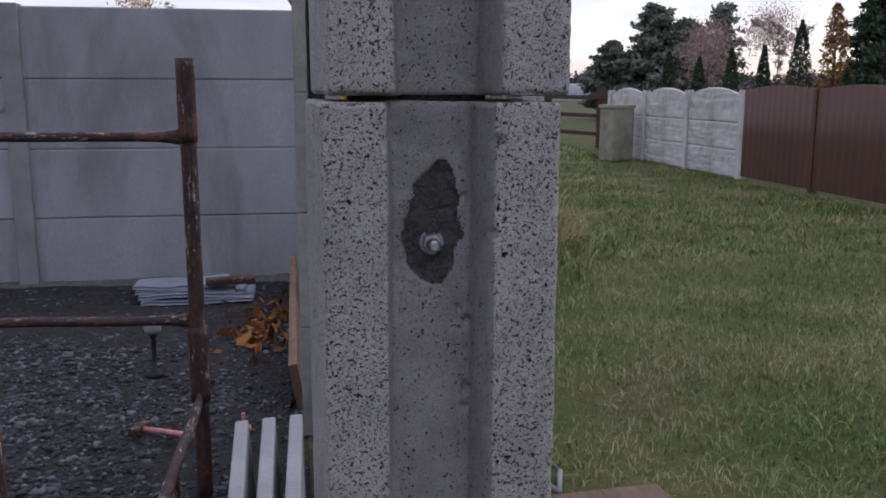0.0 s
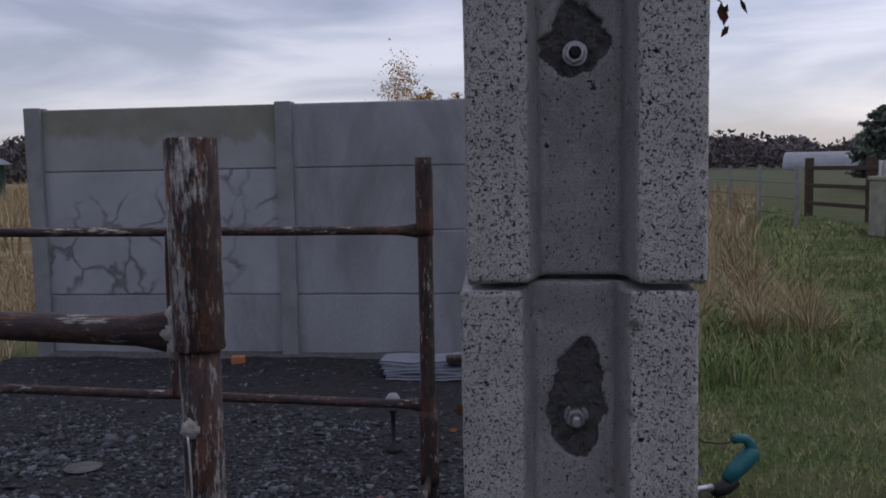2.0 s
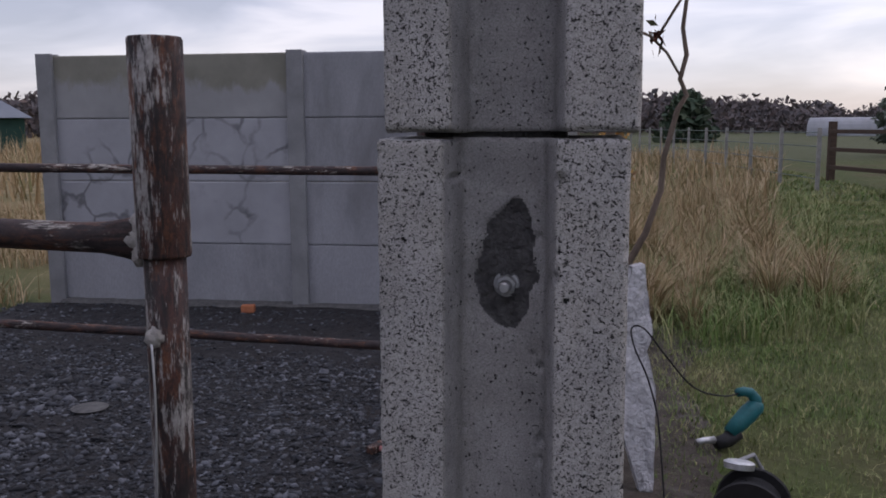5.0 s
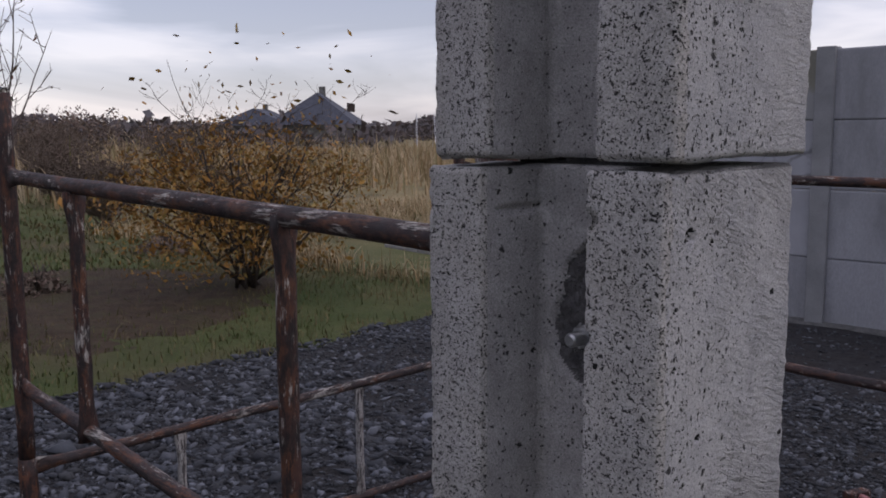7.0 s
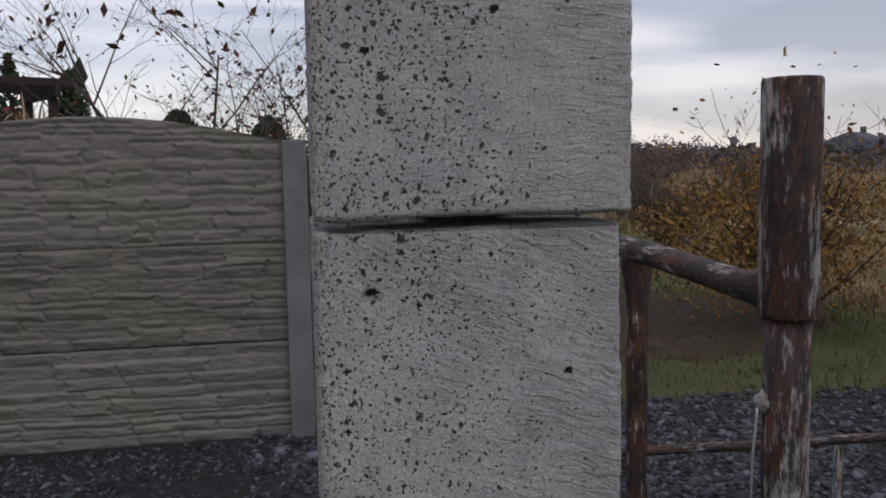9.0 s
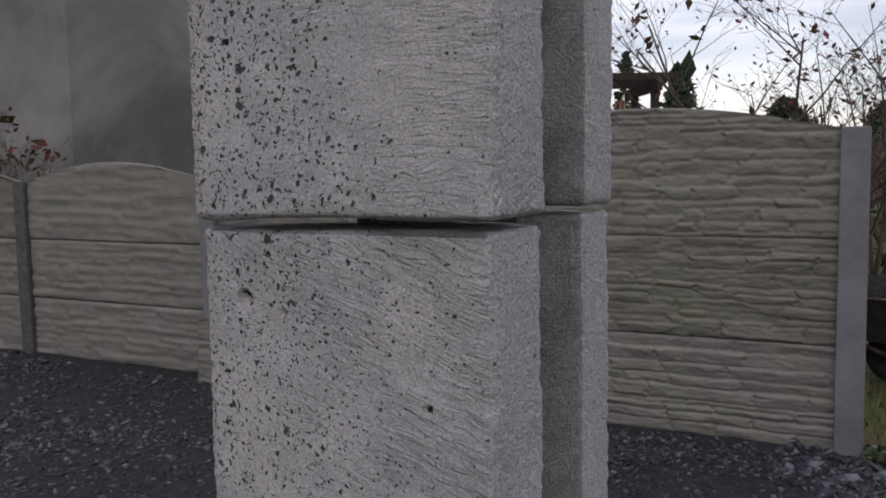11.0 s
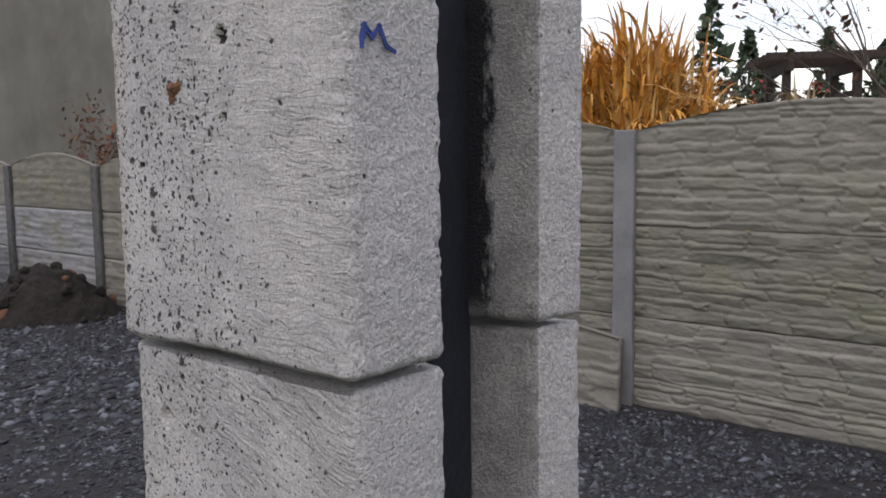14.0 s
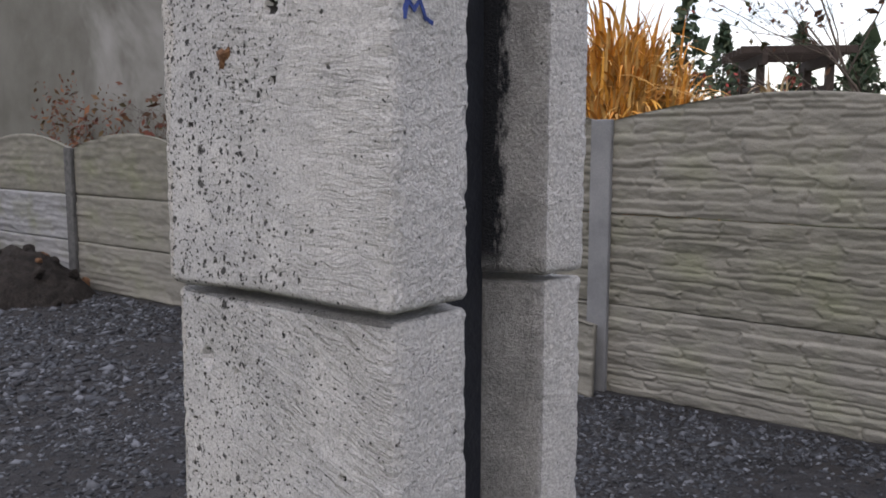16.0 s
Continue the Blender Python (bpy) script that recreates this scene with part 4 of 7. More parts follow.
    worn = 0.0018 * np.clip(1 - edge / 0.0032, 0, 1) ** 2
    worn = worn + 0.0035 * np.clip(fbm(A * 35, Z * 4, seed + 2) - 0.25, 0, 1) * np.clip(1 - edge / 0.009, 0, 1)
    d = d - worn
    corner = np.abs(np.roll(nor, 2, 0) * 1 - np.roll(nor, -2, 0)).sum(1)[:, None] > 0.25
    d = d - np.where(corner, 0.0011 * np.clip(fbm(A * 3, Z * 150, seed + 3) + 0.2, 0, 1), 0)
    rim = np.where(edge < 0.012, 0.0016 * fbm(A * 30, Z * 0 + 2, seed + 7), 0) * np.clip(1 - edge / 0.012, 0, 1)
    X, Yc, Zc = px + nx * d + lean * (Z - z0), py + ny * d, Z + rim
    v = np.stack([X, Yc, Zc], -1).reshape(-1, 3)
    i = np.arange(P * (R + 1)).reshape(P, R + 1)
    n2 = np.roll(i, -1, 0)
    f = np.stack([i[:, :-1], n2[:, :-1], n2[:, 1:], i[:, 1:]], -1)
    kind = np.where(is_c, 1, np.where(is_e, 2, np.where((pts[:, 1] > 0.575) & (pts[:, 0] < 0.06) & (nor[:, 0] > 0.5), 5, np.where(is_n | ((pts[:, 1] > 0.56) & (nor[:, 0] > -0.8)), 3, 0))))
    mat = np.repeat(kind[:, None], R, 1)
    mat = np.where((mat == 2) & (py[:, :-1] < 0.503 + 0.007 * fbm(A[:, :-1] * 30, Z[:, :-1] * 30, seed + 11)), 0, mat)
    if fine:
        # deep void faces get the near-black tone with shade painted in
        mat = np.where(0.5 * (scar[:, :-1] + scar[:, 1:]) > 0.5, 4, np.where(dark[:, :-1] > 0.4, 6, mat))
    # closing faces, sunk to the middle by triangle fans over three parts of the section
    ob = raw(name, v, f.reshape(-1, 4), [M["rib"], M["channel"], M["trowel"], M["coarse"], M["broken"], M["smeared_shaded"], M["void"]], parent, label, smooth=True)
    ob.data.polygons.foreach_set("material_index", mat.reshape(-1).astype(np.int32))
    bm = bmesh.new()
    bm.from_mesh(ob.data)
    bm.verts.ensure_lookup_table()
    for row, flip in ((i[:, 0], True), (i[:, -1], False)):
        loop = [bm.verts[k] for k in row]
        for tri in tessellate_polygon([[Vector((q.co.x, q.co.y, 0)) for q in loop]]):
            three = [loop[k] for k in tri]
            if len(set(three)) == 3:
                face = bm.faces.new(three)
                face.normal_update()
                face.material_index = 3
                if (face.normal.z > 0) == flip:
                    face.normal_flip()
    bm.to_mesh(ob.data)
    bm.free()
    return ob


PLUMB = Matrix.Translation((0.078, 0.5625, 0)) @ Matrix.Rotation(radians(-1.5), 4, "Z") @ Matrix.Translation((-0.078, -0.5625, 0))
gate_post = thing("gate_post", (0, 0, 0), "grey porous concrete post of stacked cast blocks with bolted grooves", "post")
gate_post.matrix_basis = PLUMB
cast_block("block", 0.0, BLOCK - 0.003, 0, 0, 1.0, False, 81, gate_post)
cast_block("block", BLOCK, 2 * BLOCK - 0.003, 0.001, 0, 1.0, False, 82, gate_post)
cast_block("block", 2 * BLOCK, JOINT, 0.0, 0, 1.0, True, 83, gate_post, "porous cast block with a chipped scar round its bolt")
cast_block("block", JOINT + 0.0044, JOINT + 0.0044 + BLOCK, 0.0045, 0.0020, 1.024, True, 84, gate_post, "porous cast block set slightly proud, with a blue mark")
cast_block("block", JOINT + 0.009 + BLOCK, JOINT + 2 * BLOCK, 0.002, 0, 1.0, False, 85, gate_post)
for zz in (BLOCK - 0.0015, 2 * BLOCK - 0.0015, JOINT + 0.0027, JOINT + 0.0072 + BLOCK):
    bm = bmesh.new()
    box(bm, (0.030, 0.5522, zz - 0.004), (0.118, 0.58, zz + 0.004), 0.001)
    part("mortar_bed", bm, M["broken"], gate_post)

bm = bmesh.new()
box(bm, (0.0445, 0.5885, 0.9), (0.0985, 0.5945, 2.2), 0.001)
part("steel_bar", bm, M["black_steel"], gate_post, "black painted flat steel bar")


def anchor_bolt(parent, x, y, z, stud):
    """Washer, hexagon nut and the end of a threaded stud, pointing to -y."""
    turn = Matrix.Translation((x, y, z)) @ Matrix.Rotation(radians(90), 4, "X")
    bm = bmesh.new()
    lathe(bm, [(0.0079, 0), (0.0081, 0.0004), (0.0081, 0.0012), (0.0077, 0.0016)], 28, turn)
    washer = part("washer", bm, M["zinc"], parent, "zinc-plated washer", smooth=False)
    bm = bmesh.new()
    ring = [(0.0064, 0.0016), (0.0068, 0.0022), (0.0068, 0.0066), (0.0062, 0.0074), (0.0041, 0.0074)]
    lathe(bm, ring, 6, turn @ Matrix.Rotation(radians(17), 4, "Z"))
    part("nut", bm, M["zinc"], parent, "zinc-plated hexagon nut")
    bm = bmesh.new()
    prof, h = [], 0.0
    while h < stud - 0.0015:
        prof += [(0.0037, h), (0.0040, h + 0.0006)]
        h += 0.00125
    prof += [(0.0036, stud - 0.0008), (0.0026, stud)]
    lathe(bm, prof, 18, turn)
    part("stud", bm, M["zinc"] if stud > 0.012 else M["black_steel"], parent, "threaded stud end" if stud > 0.012 else "dark threaded stud end")


for (bx, bz), stud in zip(BOLTS, (0.0175, 0.0105)):
    b = thing("anchor_bolt", (0, 0, 0), "zinc-plated anchor bolt with washer and nut in the chipped groove", "bolt", "bolts in the post")
    b.matrix_basis = PLUMB
    anchor_bolt(b, bx, 0.5465, bz, stud)

# the blue scrawl near the edge: short marker strokes
scrawl = thing("marker_scrawl", (0, 0, 0), "short blue marker scrawl on the block", "mark")
scrawl.matrix_basis = PLUMB
bm = bmesh.new()
for a, b in (((0.1522, 1.4965), (0.1505, 1.5085)), ((0.1505, 1.5085), (0.1465, 1.502)), ((0.1465, 1.502), (0.1425, 1.509)), ((0.1425, 1.509), (0.1385, 1.497)), ((0.1385, 1.497), (0.1345, 1.4945))):
    p, q = (Vector((0.1455 + (w[0] - 0.1455) * 0.8, 0, 1.5105 + (w[1] - 1.5035) * 0.5)) for w in (a, b))
    d = (q - p).normalized()
    s = Vector((-d.z, 0, d.x)) * 0.00075
    vs = [bm.verts.new((*(w.x, 0.6382 - 4.0 * max(0, w.x - 0.1502) ** 1.15, w.z),)) for w in (p - s - d * 0.001, q - s + d * 0.001, q + s + d * 0.001, p + s - d * 0.001)]
    bm.faces.new(vs[::-1])
geo = bmesh.ops.extrude_face_region(bm, geom=bm.faces[:])
bmesh.ops.translate(bm, vec=(0, 0.0004, 0), verts=[g for g in geo["geom"] if isinstance(g, bmesh.types.BMVert)])
part("stroke", bm, M["paint_blue"], scrawl)

leaf = thing("dry_leaf", (0.1585, 0.5435, 1.497), "brown dry leaf stuck on the block face", "leaf")
leaf.matrix_basis = PLUMB @ Matrix.Translation((0.1568, 0.5435, 1.497))
bm = bmesh.new()
gl = random.Random(12)
lv2 = [bm.verts.new((0.0012 + 0.001 * math.sin(3 * a), 0.0050 * math.cos(a) * r + 0.0015 * math.sin(a), 0.0062 * math.sin(a) * r))
       for a, r in ((k * math.pi / 8, gl.uniform(0.65, 1.15)) for k in range(16))]
top = bm.verts.new((0.0035, 0, 0.001))
for k in range(16):
    bm.faces.new((lv2[k], lv2[(k + 1) % 16], top))
part("blade", bm, M["leafbit"], leaf)


# ---------------------------------------------------------------- cast fences
def profile_post(bm, x, y, z, s=0.12, facing_y=True):
    """Fence post with two grooves."""
    g = 0.024
    if facing_y:
        box(bm, (x - s / 2, y - s / 2, 0), (x + s / 2, y - g, z), 0.008)
        box(bm, (x - s / 2, y + g, 0), (x + s / 2, y + s / 2, z), 0.008)
        box(bm, (x - s / 2 + 0.035, y - g - 0.002, 0), (x + s / 2 - 0.035, y + g + 0.002, z - 0.002), 0)
    else:
        box(bm, (x - s / 2, y - s / 2, 0), (x - g, y + s / 2, z), 0.008)
        box(bm, (x + g, y - s / 2, 0), (x + s / 2, y + s / 2, z), 0.008)
        box(bm, (x - g - 0.002, y - s / 2 + 0.035, 0), (x + g + 0.002, y + s / 2 - 0.035, z - 0.002), 0)


north = thing("concrete_fence", (0, 0, 0), "grey smooth concrete panel fence with weathered top panel", "fence")
NX = (-3.93, -1.9, 0.13)
NY = 6.59
for x in NX:
    bm = bmesh.new()
    profile_post(bm, x, NY, 1.985, 0.13)
    part("post", bm, M["fence_post"], north)
for a, b in zip(NX, NX[1:]):
    for r in range(4):
        bm = bmesh.new()
        box(bm, (a + 0.035, NY - 0.02 - 0.004 * (r % 2), r * 0.49 + 0.01), (b - 0.035, NY + 0.02, r * 0.49 + 0.4985), 0.013)
        crazy = a < -3 and r in (1, 2)
        part("panel", bm, M["fence_worn"] if r == 3 and a < -3 else M["fence_crazed"] if crazy else M["fence_grey"], north,
             "weathered olive-grey panel" if r == 3 and a < -3 else "grey panel with dark crazed lines" if crazy else "")
footing = thing("footing_strip", (0, 0, 0), "rough concrete strip along the foot of the fence", "footing")
fx, fz = np.linspace(-3.88, 0.05, 80), np.linspace(0, 1, 5)
X, U = np.meshgrid(fx, fz, indexing="ij")
raw("strip", np.stack([X, 6.565 - 0.10 * U * (1 + 0.5 * fbm(X * 2, U, 91)), 0.035 * (1 - U ** 2) + 0.008 + 0.012 * fbm(X * 4, U * 3, 92)], -1).reshape(-1, 3),
    (lambda i: np.stack([i[:-1, :-1], i[:-1, 1:], i[1:, 1:], i[1:, :-1]], -1).reshape(-1, 4))(np.arange(400).reshape(80, 5)), M["post_dirty"], footing, smooth=True)


def ledge_panel(width, height, arch, nx, nz, seed, rows=9):
    """Cast panel whose face imitates stacked ledge stones; x along, front to +y."""
    g = np.random.default_rng(seed)
    xs, zs = np.linspace(0, width, nx), np.linspace(0, 1, nz)
    X, V = np.meshgrid(xs, zs, indexing="ij")
    cuts = np.cumsum(g.uniform(0.45, 1.6, rows))
    cuts = np.concatenate([[0], cuts / cuts[-1]])
    step = g.uniform(-0.04, 0.04, 40)[np.clip(((X + 0.12 * np.sin(V * 9)) / 0.43).astype(int) + 3, 0, 39)]
    Vw = V + step * np.clip(np.minimum(V, 1 - V) * 8, 0, 1) + 0.022 * fbm(X * 3.2, V * 4, seed + 1) + 0.010 * fbm(X * 12, V * 9, seed + 2)
    row = np.clip(np.searchsorted(cuts, Vw.ravel()).reshape(V.shape) - 1, 0, rows - 1)
    depth = np.zeros_like(X)
    groove = np.ones_like(X)
    for r in range(rows):
        ends = np.cumsum(g.uniform(0.16, 0.55, 24))
        ends = ends[ends < width + 0.6] - g.uniform(0, 0.3)
        m = row == r
        idx = np.searchsorted(ends, X[m] + 0.02 * np.sin(V[m] * 60))
        out = g.uniform(0.002, 0.016, len(ends) + 2)
        slope = g.uniform(-0.012, 0.012, len(ends) + 2)
        top, bot = cuts[r + 1], cuts[r]
        v = np.clip((Vw[m] - bot) / (top - bot), 0, 1)
        depth[m] = out[idx] + slope[idx] * (v - 0.5) + 0.008 * v
        padded = np.concatenate([[-9], ends, [99]])
        gap = np.minimum(X[m] - padded[idx], padded[idx + 1] - X[m])
        dz = np.minimum(v, 1 - v) * (top - bot) * height
        groove[m] = np.clip(np.minimum(gap / 0.014, dz / 0.013), 0, 1)
    depth = depth * (0.3 + 0.7 * groove ** 0.6) + 0.006 * fbm(X * 9, V * height * 26, seed + 3) + 0.004 * fbm(X * 26, V * height * 70, seed + 5)
    H = height + arch * np.sin(np.pi * X / width) ** 1.0
    Zt = np.minimum(V * (height + arch), H)
    front = np.stack([X, 0.012 + depth, Zt], -1)
    back = np.stack([X, -0.02 + 0 * X, Zt], -1)
    v = np.concatenate([front.reshape(-1, 3), back.reshape(-1, 3)])
    i = np.arange(nx * nz).reshape(nx, nz)
    j = i + nx * nz
    q = lambda a: np.stack([a[:-1, :-1], a[:-1, 1:], a[1:, 1:], a[1:, :-1]], -1).reshape(-1, 4)
    f = [q(i), q(j)[:, ::-1]]
    for a, b in ((i[:, -1], j[:, -1]), (j[:, 0], i[:, 0]), (j[-1], i[-1]), (i[0], j[0])):
        f.append(np.stack([a[:-1], b[:-1], b[1:], a[1:]], -1))
    return v, np.concatenate(f)


west = thing("ledgestone_fence", (0, 0, 0), "mossy grey-beige ledgestone concrete fence with arched top panels", "fence")
WX = -4.12
WY = (0.56, -1.495, -3.4, -5.3, -7.16, -9.0, -10.9)
for y in WY:
    bm = bmesh.new()
    profile_post(bm, WX, y, 1.57 if y > -4 else 1.36, 0.125, False)
    part("post", bm, M["west_post"] if y > -5 else M["post_dirty"], west, "plain grey fence post" if y > -5 else "dark grey fence post")
cache = {}
for k, (a, b) in enumerate(zip(WY, WY[1:])):
    fine = k < 2
    for r in range(3):
        arch = 0.135 if r == 2 else 0.0
        v, f = ledge_panel(a - b - 0.09, (0.512 if r < 2 else 0.52) if k < 2 else (0.447 if r < 2 else 0.445), arch, 300 if fine else 90, 96 if fine else 30, 100 + 7 * k + r, 9 if r < 2 else 12)
        ob = raw("panel", v, f, M["ledge_pale"] if k > 3 and r < 2 else M["ledge"], west, "pale grey panel" if k > 3 and r < 2 else "", smooth=True)
        ob.matrix_basis = pose(WX, a - 0.045, 0.01 + r * (0.517 if k < 2 else 0.452), 0, 0, -90)

# a spare panel that leans on the fence
spare = thing("spare_panel", (-3.93, -1.44, 0.005), "spare ledgestone panel leaning against the fence", "panel", turn=-90)
v, f = ledge_panel(1.95, 0.42, 0.10, 180, 60, 150, 7)
ob = raw("slab", v, f, M["ledge"], spare, smooth=True)
ob.matrix_basis = Matrix.Rotation(radians(3), 4, "X")

# ---------------------------------------------------------------- rusty scaffold frames
P1, P2, P3, P4 = (-0.382, 1.05), (-0.342, 2.95), (-2.0, 2.8), (-2.25, 1.155)


def along(a, b, u, z):
    return (a[0] + (b[0] - a[0]) * u, a[1] + (b[1] - a[1]) * u, z)


def wobble(points, amount, seed):
    g = random.Random(seed)
    return [Vector(p) + Vector((g.uniform(-1, 1), g.uniform(-1, 1), g.uniform(-1, 1))) * amount for p in points]


def bar(a, b, r, flat_ends=True, n=9, seed=1):
    """A tube between two posts, its ends pressed flat into upright tongues where they are welded on."""
    a, b = Vector(a), Vector(b)
    d = (b - a).normalized()
    length = (b - a).length
    side = (d.cross(Vector((0, 0, 1))) if abs(d.z) < 0.9 else Vector((1, 0, 0))).normalized()
    up = side.cross(d)
    ends = [(0.0, 0.55, 1.5), (0.03, 0.5, 1.6), (0.055, 0.72, 1.3), (0.085, 0.95, 1.05)] if flat_ends else [(0.0, 1, 1)]
    stations = ends + [(0.12 + (length - 0.24) * k / (n - 1), 1, 1) for k in range(n)] + [(length - u, w, h) for u, w, h in ends[::-1]]
    g = random.Random(seed)
    bm = bmesh.new()
    rings = []
    for u, w, h in stations:
        p = a + d * u + (side * g.uniform(-1, 1) + up * g.uniform(-1, 1)) * (0.0014 if w == 1 else 0)
        rings.append([bm.verts.new(p + side * math.cos(t) * r * w + up * math.sin(t) * r * h) for t in (2 * math.pi * k / 14 for k in range(14))])
    for p, q in zip(rings, rings[1:]):
        for k in range(14):
            bm.faces.new((p[k], p[(k + 1) % 14], q[(k + 1) % 14], q[k]))
    bm.faces.new(rings[0][::-1])
    bm.faces.new(rings[-1])
    bmesh.ops.recalc_face_normals(bm, faces=bm.faces[:])
    return bm


scaffold = thing("scaffold_frame", (P1[0], P1[1], 0), "rusty tubular scaffold frame with flaking paint on a socket post", "scaffold", "scaffold frames in the yard")
off = Vector((P1[0], P1[1], 0))


def local(p):
    return Vector(p) - off


def upright(name, p, z0, z1, r, mat, parent, origin, label=""):
    bm = bmesh.new()
    pts = [Vector((p[0], p[1], z0 + (z1 - z0) * k / 8)) - origin for k in range(9)]
    tube(bm, [pts[0]] + wobble(pts[1:-1], 0.001, hash_of(name, z0)) + [pts[-1]], r, 20)
    return part(name, bm, mat, parent, label, True)


def hash_of(name, z):
    return int(1000 * z) + len(name) * 17


def open_socket(p, z0, z1, r, parent, origin, mat):
    """A wider sleeve, open at its top."""
    bm = bmesh.new()
    prof = [(r - 0.006, z0 - 0.001), (r - 0.001, z0), (r, z0 + 0.004), (r, z1 - 0.003), (r - 0.0015, z1), (r - 0.006, z1), (r - 0.007, z1 - 0.09)]
    lathe(bm, prof, 26, Matrix.Translation(Vector((p[0], p[1], 0)) - origin))
    return part("socket", bm, mat, parent, "socket sleeve with peeling pale paint", True)


upright("post", P1, 0.0, 1.242, 0.0265, M["rust_paint"], scaffold, off, "rusty tube with strips of old paint")
open_socket(P1, 1.241, 1.512, 0.0335, scaffold, off, M["rust_paint"])
upright("post", P4, 0.46, 1.53, 0.0235, M["rust"], scaffold, off)
upright("leg", P4, 0.0, 0.47, 0.026, M["rust"], scaffold, off)
part("top_rail", bar(local((*P1, 1.262)), local((*P4, 1.298)), 0.0195, True, 11, 3), M["rail_x"], scaffold, "", True)
part("lower_rail", bar(local((*P1, 0.60)), local((*P4, 0.69)), 0.0175, True, 11, 4), M["rail_x"], scaffold, "", True)
for u in (0.268, 0.75):
    part("stay", bar(local(along(P1, P4, u, 1.275)), local(along(P1, P4, u, 0.64)), 0.0185, True, 7, 5), M["rust"], scaffold, "", True)
bm = bmesh.new()
gu = bmesh.ops.create_icosphere(bm, subdivisions=3, radius=0.013)["verts"]
for v in gu:
    v.co = Vector((v.co.x * 1.0, v.co.y * 0.8, v.co.z)) * (1 + 0.35 * noise.noise(v.co * 160)) + local((P1[0] - 0.006, P1[1] - 0.024, 1.142))
part("mortar_blob", bm, M["weld"], scaffold, "grey blob of dried mortar", True)
bm = bmesh.new()
d = (Vector((*P4, 0)) - Vector((*P1, 0))).normalized()
for k in range(3):                                  # beads of weld and splashed cement round the tongue
    for q in bmesh.ops.create_icosphere(bm, subdivisions=2, radius=0.017)["verts"]:
        q.co = Vector((q.co.x * 0.8, q.co.y * 0.75, q.co.z * 1.1)) * (1 + 0.4 * noise.noise(q.co * 140 + Vector((k, 0, 0)))) + local((*P1, 1.245 + 0.017 * k)) + d * (0.033 + 0.006 * (k % 2))
part("weld", bm, M["weld"], scaffold, "lumpy pale weld splashed with cement", True)

back = thing("scaffold_frame", (P3[0], P3[1], 0), "rusty tubular scaffold frame standing on the gravel", "scaffold", "scaffold frames in the yard")
o2 = Vector((P3[0], P3[1], 0))
L2 = lambda p: Vector(p) - o2
upright("post", P3, 0.0, 1.50, 0.023, M["rust"], back, o2)
upright("socket", P3, 1.31, 1.505, 0.027, M["rust_dark"], back, o2)
upright("post", P2, 0.30, 1.50, 0.026, M["rust"], back, o2)
upright("socket", P2, 0.36, 0.62, 0.0335, M["rust_dark"], back, o2)
upright("socket", P2, 1.235, 1.502, 0.030, M["rust"], back, o2)
upright("leg", P2, 0.0, 0.37, 0.027, M["rust_dark"], back, o2)
part("top_rail", bar(L2((*P2, 1.252)), L2((*P3, 1.272)), 0.0160, True, 9, 6), M["rail_x"], back, "", True)
part("lower_rail", bar(L2((*P2, 0.64)), L2((*P3, 0.728)), 0.0160, True, 9, 7), M["rail_x"], back, "", True)
part("stay", bar(L2(along(P2, P3, 0.533, 1.255)), L2(along(P2, P3, 0.533, 0.68)), 0.016, True, 7, 8), M["rust_dark"], back, "", True)

for (a, za, zb), (b, zc, zd), tag in (((P3, 0.49, 0.03), (P4, 0.44, 0.03), "low"), ((P2, 0.37, -0.2), (P1, 0.37, -0.2), "low")):
    fr = thing("scaffold_frame", (a[0], a[1], 0), "low rusty scaffold frame joining two posts", "scaffold", "scaffold frames in the yard")
    oo = Vector((a[0], a[1], 0))
    part("top_rail", bar(Vector((*a, za)) - oo, Vector((*b, zc)) - oo, 0.0165, True, 9, 9), M["rail_y"], fr, "", True)
    if zb > 0:
        part("lower_rail", bar(Vector((*a, zb)) - oo, Vector((*b, zd)) - oo, 0.0165, True, 9, 10), M["rail_y"], fr, "", True)
    for u in (0.3, 0.72):
        bot = max(zb, 0.012)
        part("stay", bar(Vector(along(a, b, u, za * (1 - u) + zc * u)) - oo, Vector(along(a, b, u, bot)) - oo, 0.0145, True, 5, 11), M["rust_paint"], fr, "", True)

# ---------------------------------------------------------------- the other gate post, slabs, tools
other = thing("gate_post", (0.085, 3.53, 0), "grey concrete post of cast blocks with a black steel bar", "post")
g = 0.024
for k, z in enumerate(np.arange(0, 2.3, BLOCK)):
    bm = bmesh.new()
    top = z + BLOCK - 0.004
    box(bm, (-0.085, -0.075, z), (-0.034, 0.075, top), 0.004)
    box(bm, (0.034, -0.075, z), (0.085, 0.075, top), 0.004)
    box(bm, (-0.036, -0.028, z), (0.036, 0.028, top - 0.002), 0)
    part("block", bm, M["post_far"], other)
bm = bmesh.new()
box(bm, (-0.028, -0.040, 0.93), (0.028, -0.0295, 2.25), 0.001)
part("steel_bar", bm, M["black_steel"], other, "black painted flat steel bar")
bm = bmesh.new()
lathe(bm, [(0.009, 0), (0.009, 0.004), (0.005, 0.004), (0.005, 0.009)], 12, Matrix.Translation((0, -0.0405, 1.28)) @ Matrix.Rotation(radians(90), 4, "X"))
part("bolt", bm, M["zinc"], other)


